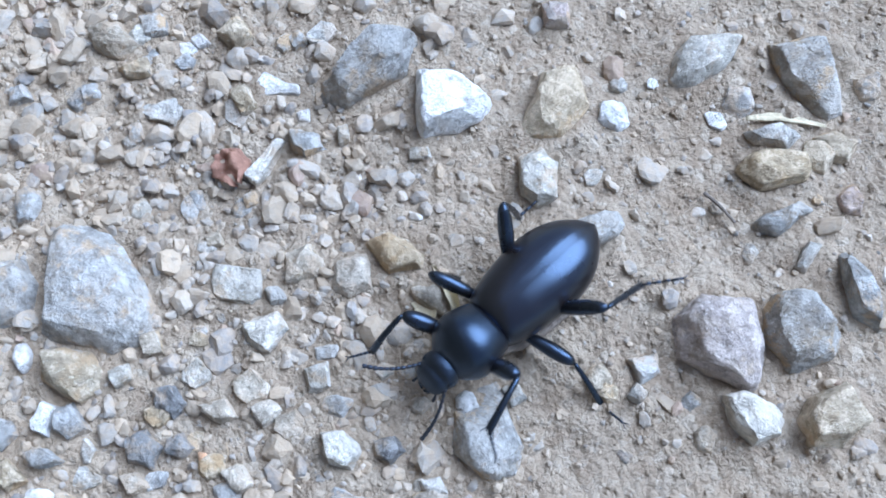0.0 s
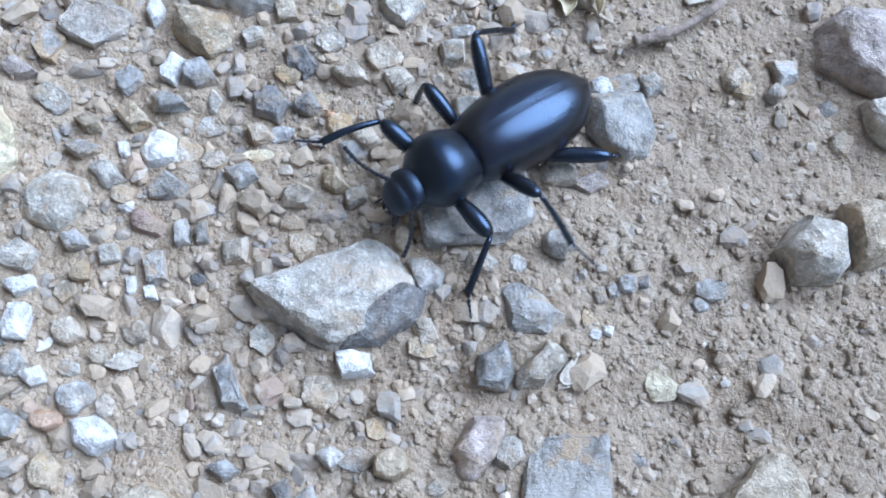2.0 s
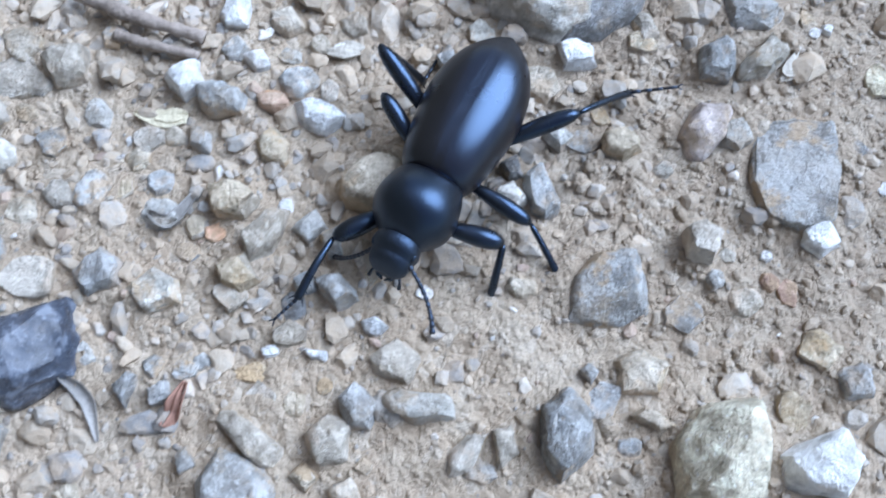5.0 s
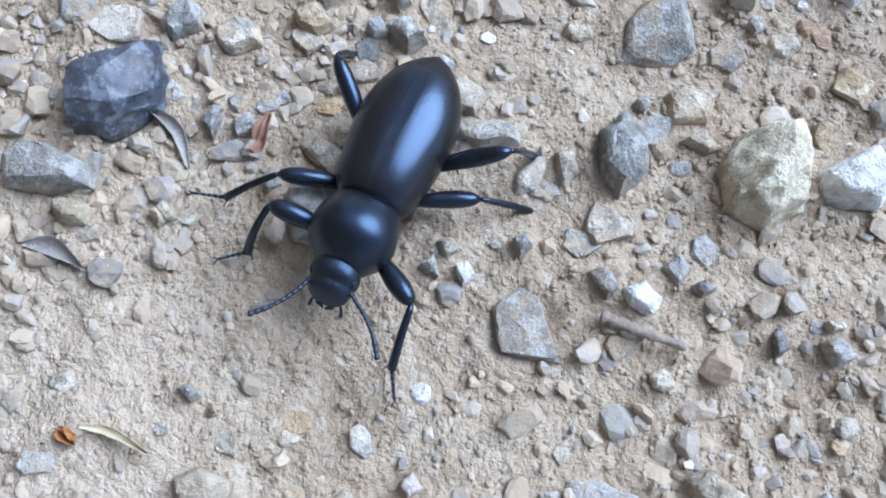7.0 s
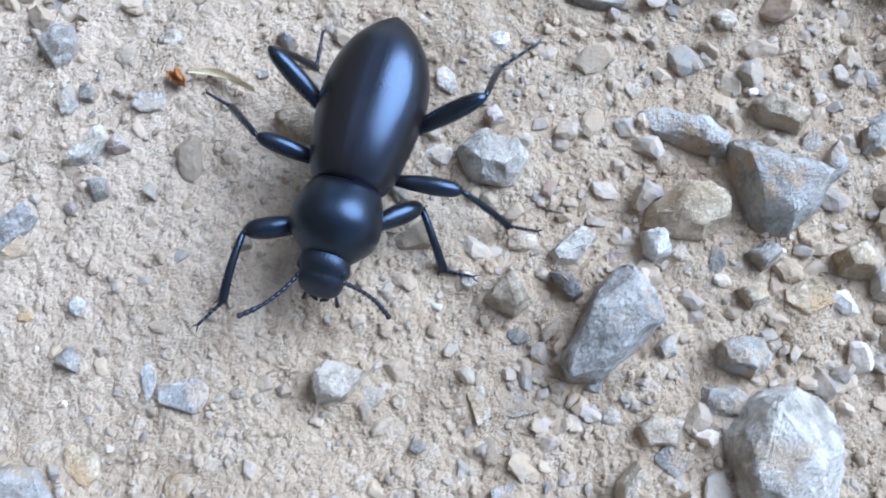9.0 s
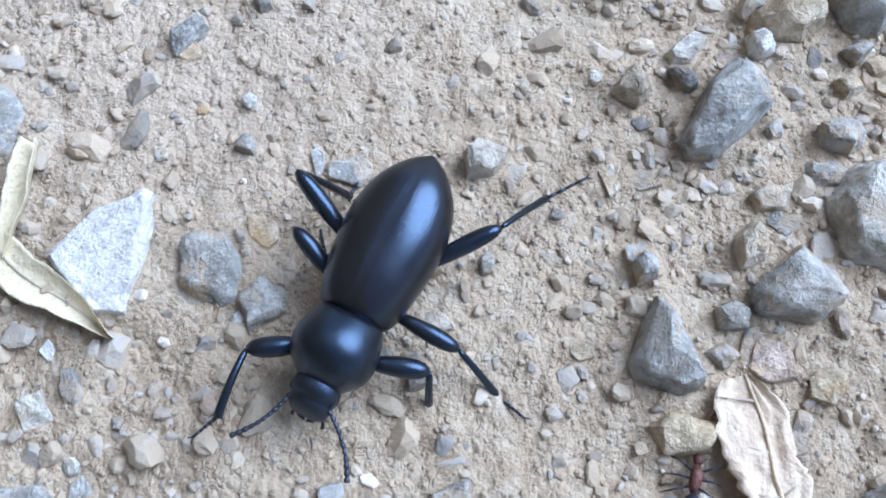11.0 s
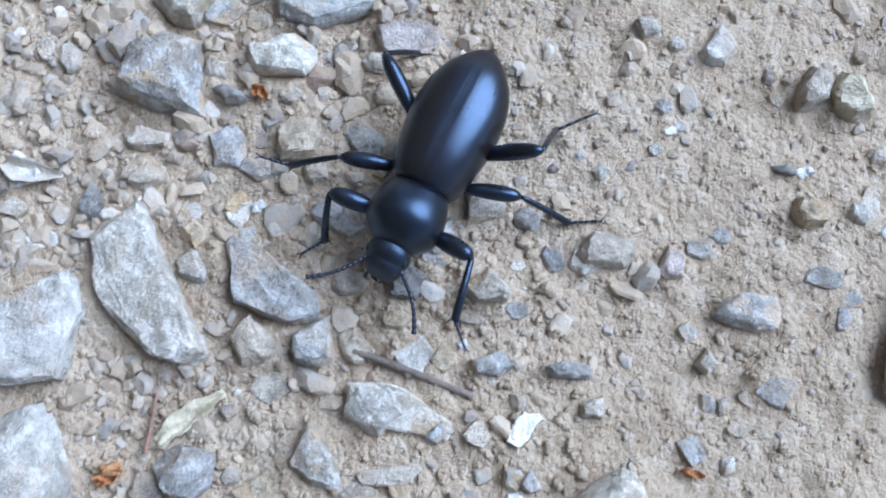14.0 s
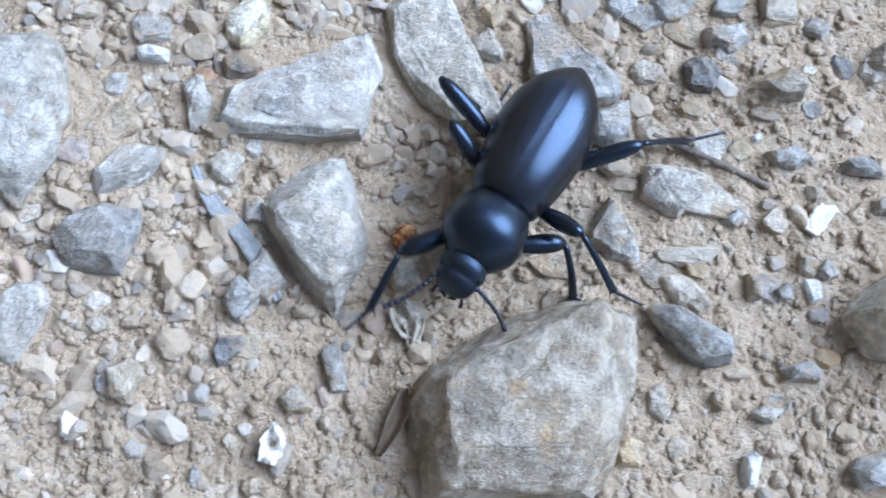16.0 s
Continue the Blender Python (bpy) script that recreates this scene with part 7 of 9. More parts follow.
def body_shell(y0, y1, wide, top, side, low, steps=44, around=88, groove=0.0, boxy=2.15):
    """A rounded body part between two places along the body's length: half width, top, widest height and underside along it."""
    rings = []
    for i in range(steps + 1):
        s = 0.5 - 0.5 * math.cos(math.pi * i / steps)
        w, t, m, b = (max(0.02, spline(q, s)) for q in (wide, top, side, low))
        ring = []
        for k in range(around):
            a = 2 * math.pi * k / around
            c, d = math.cos(a), math.sin(a)
            px = w * math.copysign(abs(c) ** (2 / boxy), c)
            up = d > 0
            pz = m + ((t - m) if up else (m - b)) * math.copysign(abs(d) ** (2 / (2.0 if up else 2.6)), d)
            if up and groove and abs(px) < 0.34:
                pz -= groove * (1 - abs(px) / 0.34)
            ring.append((px, y0 + (y1 - y0) * s, pz))
        rings.append(ring)
    return loft(rings)


def join(*meshes):
    """Several bmeshes of one part as one bmesh."""
    whole = bmesh.new()
    for bm in meshes:
        mesh = bpy.data.meshes.new("piece")
        bm.to_mesh(mesh)
        bm.free()
        whole.from_mesh(mesh)
        bpy.data.meshes.remove(mesh)
    return whole


def ball(x, y, z, rx, ry, rz):
    bm = bmesh.new()
    bmesh.ops.create_uvsphere(bm, u_segments=18, v_segments=12, radius=1)
    for v in bm.verts:
        v.co = Vector((x + v.co.x * rx, y + v.co.y * ry, z + v.co.z * rz)) * MM
    return bm


def femur(length, thick):
    steps = 14
    table = [(0, 0.42), (0.15, 0.55), (0.4, 0.85), (0.62, 1.0), (0.8, 0.95), (0.93, 0.72), (1, 0.35)]
    pts = [(0, length * i / steps, 0.25 * math.sin(math.pi * i / steps)) for i in range(steps + 1)]
    return tube(pts, [thick * spline(table, i / steps) for i in range(steps + 1)], 14)


def tibia(length, thick, bow):
    steps = 12
    pts = [(0, length * i / steps, bow * math.sin(math.pi * i / steps)) for i in range(steps + 1)]
    rod = tube(pts, [thick * (0.75 + 0.35 * i / steps - 0.3 * (i == 0)) for i in range(steps + 1)], 10)
    spines = [tube([(sx * thick * 0.8, length * 0.97, 0), (sx * thick * 2.0, length * 1.08, -0.15)], [0.09, 0.02], 6) for sx in (-1, 1)]
    bristles = [tube([(sx * thick * 0.7, length * q, -0.1), (sx * thick * 1.5, length * (q + 0.05), -0.3)], [0.035, 0.01], 5)
                for q in (0.35, 0.5, 0.62, 0.74, 0.85) for sx in (-1, 1)]
    return join(rod, *spines, *bristles)


def tarsus(length, joints):
    bits, y = [], 0.0
    for k in range(joints):
        step = length * (0.30 if k == joints - 1 else 0.70 / (joints - 1))
        bits.append(tube([(0, y, 0), (0, y + step * 0.55, 0.03), (0, y + step * 0.97, 0)], [0.13, 0.2 - 0.015 * k, 0.21 - 0.02 * k], 8))
        y += step
    bits += [tube([(0, y, 0), (sx * 0.25, y + 0.35, -0.05), (sx * 0.3, y + 0.6, -0.25)], [0.08, 0.06, 0.015], 6) for sx in (-1, 1)]
    return join(*bits)


def antenna(length):
    """Eleven beads in one gently bowed string."""
    pts, radii = [], []
    for k in range(11):
        for q, swell in ((0.02, 0.6), (0.35, 0.85), (0.75, 1.0), (0.95, 0.8)):
            s = (k + q) / 11
            pts.append((-0.55 * math.sin(math.pi * s * 0.9), length * s, 0))
            radii.append((0.22 + 0.05 * (k > 7) + 0.05 * (k == 0)) * swell)
    return tube(pts, radii, 10)


LEGS = {"front": ((1.7, 3.2, 3.6), (6.4, 6.2, 2.8), 0.95, 0.40, 5), "middle": ((2.0, -2.0, 3.3), (7.2, 6.6, 3.2), 0.82, 0.36, 5), "hind": ((2.1, -5.4, 3.3), (9.6, 8.0, 4.4), 0.84, 0.36, 4)}


def beetle():
    """A walking darkling beetle: the head points along +y, the origin lies on the ground below its waist."""
    bug = tagged(new("beetle"), "satin black darkling beetle walking over dry gravelly soil", "beetle")
    wings = body_shell(0.35, -15.7, [(0, 2.7), (0.04, 3.3), (0.12, 3.8), (0.3, 4.35), (0.5, 4.62), (0.66, 4.35), (0.8, 3.55), (0.9, 2.4), (0.96, 1.35), (1, 0.25)],
                       [(0, 6.9), (0.04, 7.9), (0.15, 8.75), (0.35, 9.2), (0.6, 9.2), (0.8, 8.6), (0.93, 7.4), (1, 6.5)],
                       [(0, 5.3), (0.4, 5.6), (0.8, 5.7), (1, 6.2)], [(0, 3.6), (0.15, 2.9), (0.5, 2.6), (0.8, 3.6), (1, 5.9)], groove=0.05)
    part("elytra", wings, SHELL, bug, "smooth domed black wing cases with a fine seam")
    chest = body_shell(-0.15, 6.5, [(0, 2.75), (0.08, 3.1), (0.3, 3.6), (0.55, 3.85), (0.75, 3.5), (0.9, 2.6), (1, 1.9)],
                       [(0, 7.2), (0.1, 8.0), (0.4, 9.0), (0.65, 8.9), (0.88, 7.6), (1, 6.3)],
                       [(0, 5.4), (0.5, 5.6), (1, 5.0)], [(0, 3.4), (0.4, 2.7), (0.8, 2.9), (1, 3.8)], steps=30)
    part("pronotum", chest, SHIELD, bug, "rounded glossy black thorax shield")
    skull = body_shell(5.6, 9.35, [(0, 1.75), (0.25, 2.15), (0.45, 2.25), (0.58, 2.0), (0.7, 1.95), (0.85, 1.75), (0.94, 1.4), (1, 0.9)],
                       [(0, 6.6), (0.3, 6.75), (0.5, 6.5), (0.58, 6.02), (0.68, 6.0), (0.85, 5.4), (1, 4.3)], [(0, 5.0), (0.6, 4.7), (1, 3.9)], [(0, 3.6), (0.6, 3.2), (1, 3.3)], steps=24, around=40)
    head = part("head", skull, HEADSHELL, bug, "matt black head bent down")
    for sx in (-1, 1):
        part("eye", ball(sx * 1.88, 7.2, 5.3, 0.3, 0.55, 0.45), HEADSHELL, head, "small glossy black eye")
        part("mandible", tube([(sx * 0.7, 8.9, 3.6), (sx * 0.6, 9.3, 3.2), (sx * 0.1, 9.55, 3.0)], [0.35, 0.26, 0.1], 8), LIMB, head)
        part("palp", tube([(sx * 1.0, 8.5, 3.2), (sx * 1.4, 9.1, 2.6), (sx * 1.5, 9.5, 2.2)], [0.12, 0.14, 0.2], 8), FEELER, head)
    made = {}
    for sx, hand in ((1, "right"), (-1, "left")):
        made["antenna", hand] = part("antenna", antenna(6.3), FEELER, bug, "beaded dark brown antenna")
        for name, (hip, (lf, lt, ls), fat, thin, joints) in LEGS.items():
            part("hip_joint", ball(sx * hip[0], hip[1], hip[2], 1.0, 0.9, 0.9), LIMB, bug)
            upper = part("femur", femur(lf, fat), LIMB, bug, "club-shaped glossy black thigh")
            lower = part("tibia", tibia(lt, thin, 0.5 if name == "front" else 0.2), LIMB, bug, "thin black shin with short spines")
            if name == "hind":
                part("bristle_row", tube([(0, lt * 0.45, -0.42), (0, lt * 0.75, -0.5), (0, lt * 0.97, -0.4)], [0.05, 0.1, 0.05], 7), GOLD, lower, "golden bristles")
            foot = part("tarsus", tarsus(ls, joints), FEELER, bug, "jointed dark brown foot with two claws")
            made[name, hand] = (upper, lower, foot)
    return bug, made


bug, limbs = beetle()

# ---- where the beetle and its limbs are, in seconds and millimetres

BODY = [
    (0, 3.09, 21.00, 0.55, 4.6, 123.8),
    (0.2, 0.49, 18.15, 0.46, 5.3, 120.2),
    (0.5, -1.80, 17.02, 0.39, 6.4, 115.0),
    (0.7, -4.05, 14.95, 0.45, 6.4, 119.7),
    (1, -6.99, 12.52, 0.63, 6.4, 129.8),
    (1.2, -7.75, 10.83, 0.55, 7.6, 130.3),
    (1.5, -10.98, 8.13, 0.52, 6.4, 124.5),
    (1.7, -12.36, 5.79, 0.48, 8.5, 121.4),
    (2, -16.36, 4.73, 0.43, 11.5, 121.7),
    (2.2, -20.09, 1.24, 0.45, 11.2, 130.1),
    (2.5, -22.86, -1.34, 0.53, 10.4, 132.2),
    (2.7, -24.13, -4.59, 0.68, 6.7, 130.3),
    (3, -26.25, -6.71, 0.92, 2.7, 127.5),
    (3.2, -25.85, -8.56, 0.71, 6.6, 131.3),
    (3.5, -29.98, -11.21, 0.50, 7.3, 140.4),
    (3.7, -31.73, -14.59, 0.57, 7.3, 144.6),
    (4, -34.42, -18.11, 0.78, 3.0, 141.6),
    (4.2, -35.11, -20.81, 0.89, 2.6, 138.7),
    (4.5, -37.75, -23.86, 1.06, 0.8, 139.9),
    (4.7, -39.84, -25.90, 0.98, 2.4, 143.1),
    (5, -42.55, -28.69, 0.90, 3.8, 150.2),
    (5.2, -43.47, -31.42, 0.91, 3.8, 150.9),
    (7.3, -57.88, -61.44, 1.07, 6.5, 155.8),
    (7.5, -58.89, -64.82, 1.15, 3.1, 164.4),
    (7.7, -59.15, -67.49, 1.64, -0.7, 163.2),
    (8, -59.11, -74.99, 2.29, -3.4, 158.5),
    (8.2, -59.95, -77.59, 1.85, -1.3, 155.5),
    (8.5, -63.51, -82.04, 1.19, 2.6, 162.8),
    (8.7, -65.73, -85.35, 1.36, 1.0, 162.8),
    (9, -66.46, -87.99, 1.61, -1.4, 160.7),
    (9.2, -67.35, -91.67, 1.56, -0.8, 152.4),
    (9.5, -68.93, -96.36, 1.56, -3.4, 152.9),
    (9.7, -71.45, -99.06, 1.50, -1.4, 153.8),
    (11.8, -86.10, -129.82, 1.60, -2.0, 147.2),
    (12, -88.09, -132.18, 1.66, -2.2, 150.6),
    (12.2, -91.52, -135.38, 1.56, -1.2, 155.2),
    (12.5, -93.94, -139.28, 1.42, -0.9, 157.2),
    (12.7, -95.03, -142.36, 1.25, -0.3, 151.9),
    (13, -97.12, -147.03, 0.98, 0.3, 147.9),
    (13.2, -98.91, -148.89, 0.99, 1.1, 152.3),
    (13.5, -102.44, -153.52, 1.05, 0.2, 159.7),
    (13.7, -103.87, -155.95, 1.08, 0.8, 157.1),
    (14, -106.27, -159.62, 1.12, 1.6, 151.6),
    (14.2, -107.86, -163.13, 1.07, 2.1, 145.9),
    (14.5, -110.52, -164.75, 0.98, 3.8, 143.8),
    (14.7, -113.93, -166.79, 0.98, 3.3, 141.4),
    (15, -118.26, -170.31, 1.01, 1.0, 145.7),
    (15.2, -120.30, -174.30, 1.09, -0.1, 139.7),
    (15.5, -122.60, -177.60, 1.19, 0.0, 138.3),
    (15.7, -124.81, -179.40, 1.01, 3.3, 140.5),
    (16, -129.70, -183.94, 0.86, 3.4, 150.7),
]
FRONT_RIGHT = [
    (0, (6.7, 6.2, 6.3), (6.9, 10.5, 1.8), (8.3, 12.7, 1.0)),
    (0.2, (7.8, 4.1, 5.2), (8.2, 7.0, -0.3), (9.6, 9.3, -1.0)),
    (0.5, (7.6, 2.9, 6.0), (9.0, 5.7, 0.6), (11.3, 7.0, -0.1)),
    (0.7, (7.1, 6.3, 5.1), (8.9, 11.7, 2.6), (9.5, 12.7, 0.1)),
    (1, (6.4, 7.5, 4.3), (7.8, 12.5, 0.8), (9.3, 14.7, -0.0)),
    (1.2, (7.1, 6.5, 4.7), (9.0, 10.7, 0.6), (10.3, 12.9, -0.6)),
    (1.5, (8.0, 4.2, 3.4), (8.9, 7.8, -1.6), (10.9, 9.7, -1.3)),
    (1.7, (7.3, 4.2, 6.6), (8.5, 6.0, 0.7), (10.1, 7.6, -1.0)),
    (2, (7.4, 5.2, 5.6), (9.0, 11.1, 4.4), (11.0, 12.9, 3.4)),
    (2.2, (6.0, 8.0, 3.6), (7.3, 13.3, 0.7), (8.5, 15.5, -0.5)),
    (2.5, (6.3, 7.7, 3.9), (6.7, 10.7, -1.6), (7.9, 12.9, -2.6)),
    (2.7, (6.8, 6.1, 6.1), (7.9, 8.0, 0.3), (9.2, 9.8, -1.5)),
    (3, (8.0, 3.7, 4.3), (8.4, 5.5, -1.7), (10.4, 7.3, -1.0)),
    (3.2, (7.4, 2.5, 6.3), (10.3, 4.0, 1.1), (12.2, 5.6, -0.3)),
    (3.5, (7.1, 6.5, 4.7), (8.8, 12.4, 4.2), (10.5, 14.4, 3.4)),
    (3.7, (6.8, 7.0, 4.2), (6.6, 13.0, 3.0), (7.4, 15.6, 2.2)),
    (4, (7.5, 5.4, 5.3), (7.2, 9.7, 0.9), (8.7, 11.9, 0.2)),
    (4.2, (7.6, 4.4, 5.7), (7.7, 8.1, 0.7), (8.8, 10.1, -0.9)),
    (4.5, (7.5, 2.2, 6.1), (8.0, 4.4, 0.3), (10.3, 5.8, -0.3)),
    (4.7, (7.6, 2.5, 6.0), (9.0, 8.6, 5.4), (10.3, 11.0, 4.9)),
    (5, (5.7, 8.2, 3.3), (6.0, 14.2, 2.1), (7.0, 16.7, 1.4)),
    (5.2, (7.3, 6.2, 4.3), (7.8, 11.1, 0.5), (8.8, 13.5, -0.5)),
    (5.5, (8.0, 3.7, 4.3), (8.4, 5.5, -1.7), (10.4, 7.3, -1.0)),
    (6, (7.1, 6.5, 4.7), (8.8, 12.4, 4.2), (10.5, 14.4, 3.4)),
    (6.5, (7.5, 2.2, 6.1), (8.0, 4.4, 0.3), (10.3, 5.8, -0.3)),
    (7, (7.8, 3.5, 5.4), (9.2, 6.7, 0.2), (11.4, 8.2, -0.2)),
    (7.3, (7.8, 3.1, 5.6), (9.3, 8.4, 2.8), (10.5, 10.8, 1.8)),
    (7.5, (6.2, 7.8, 3.9), (6.7, 13.9, 3.3), (7.8, 16.4, 2.6)),
    (7.7, (7.0, 6.7, 4.6), (7.4, 12.2, 1.7), (8.3, 14.6, 0.7)),
    (8, (7.8, 3.5, 5.4), (9.2, 6.7, 0.2), (11.4, 8.2, -0.2)),
    (8.2, (7.7, 2.3, 5.7), (9.4, 4.5, 0.2), (11.1, 6.0, -1.5)),
    (8.5, (7.8, 4.0, 5.4), (9.4, 9.9, 4.6), (11.4, 11.6, 4.0)),
    (8.7, (6.4, 7.5, 4.1), (7.6, 13.5, 3.5), (8.8, 16.0, 3.1)),
    (9, (7.4, 5.8, 5.0), (7.7, 11.8, 3.4), (9.2, 14.0, 2.9)),
    (9.2, (7.7, 4.5, 5.5), (7.8, 9.0, 1.1), (8.8, 11.2, -0.2)),
    (9.5, (7.6, 2.3, 5.8), (7.7, 5.1, 0.3), (9.8, 6.9, -0.2)),
    (9.7, (7.8, 3.0, 5.6), (9.2, 9.0, 4.5), (10.5, 11.4, 4.0)),
    (10, (7.4, 5.8, 5.0), (7.7, 11.8, 3.4), (9.2, 14.0, 2.9)),
    (10.5, (7.6, 2.3, 5.8), (7.7, 5.1, 0.3), (9.8, 6.9, -0.2)),
    (11, (7.1, 6.4, 4.7), (6.7, 12.6, 4.0), (7.9, 15.0, 3.5)),
    (11.5, (7.9, 3.5, 5.3), (7.0, 6.0, -0.3), (8.5, 8.3, -0.7)),
    (11.8, (7.8, 3.2, 5.6), (8.4, 5.6, -0.1), (9.9, 7.8, -1.1)),
    (12, (7.7, 2.0, 5.6), (7.6, 5.8, 0.7), (9.7, 7.6, 0.2)),
    (12.2, (7.2, 6.0, 5.1), (7.7, 12.2, 5.2), (8.8, 14.8, 4.9)),
    (12.5, (7.1, 6.4, 4.7), (6.7, 12.6, 4.0), (7.9, 15.0, 3.5)),
    (12.7, (7.6, 5.3, 4.9), (7.0, 10.3, 1.4), (7.6, 12.8, 0.3)),
    (13, (7.9, 3.5, 5.3), (7.0, 6.0, -0.3), (8.5, 8.3, -0.7)),
    (13.2, (7.7, 2.1, 5.4), (7.8, 4.8, -0.1), (8.9, 7.3, -0.8)),
    (13.5, (6.9, 6.9, 4.1), (8.2, 12.9, 3.8), (9.7, 15.2, 3.2)),
    (13.7, (7.6, 5.4, 4.5), (7.8, 11.2, 2.4), (8.6, 13.8, 1.6)),
    (14, (7.9, 4.0, 5.0), (7.2, 7.6, 0.0), (8.8, 9.8, -0.6)),
    (14.2, (7.8, 2.5, 5.4), (7.1, 4.6, -0.3), (8.4, 7.0, -1.0)),
    (14.5, (7.5, 1.1, 5.2), (8.5, 4.3, 0.0), (10.9, 5.5, -0.6)),
    (14.7, (7.4, 6.0, 4.5), (9.1, 11.9, 3.9), (10.5, 14.3, 3.3)),
    (15, (6.9, 6.8, 4.1), (5.8, 11.2, -0.2), (6.7, 13.7, -1.0)),
    (15.2, (7.4, 5.1, 5.7), (5.5, 8.3, 0.7), (5.5, 10.7, -0.8)),
    (15.5, (7.8, 2.9, 5.4), (5.9, 4.6, -0.3), (7.0, 7.1, -0.9)),
    (15.7, (7.9, 2.7, 5.2), (8.9, 8.7, 4.0), (9.6, 11.3, 3.4)),
    (16, (5.8, 8.0, 2.7), (5.7, 13.3, -0.5), (6.6, 15.9, -1.2)),
]
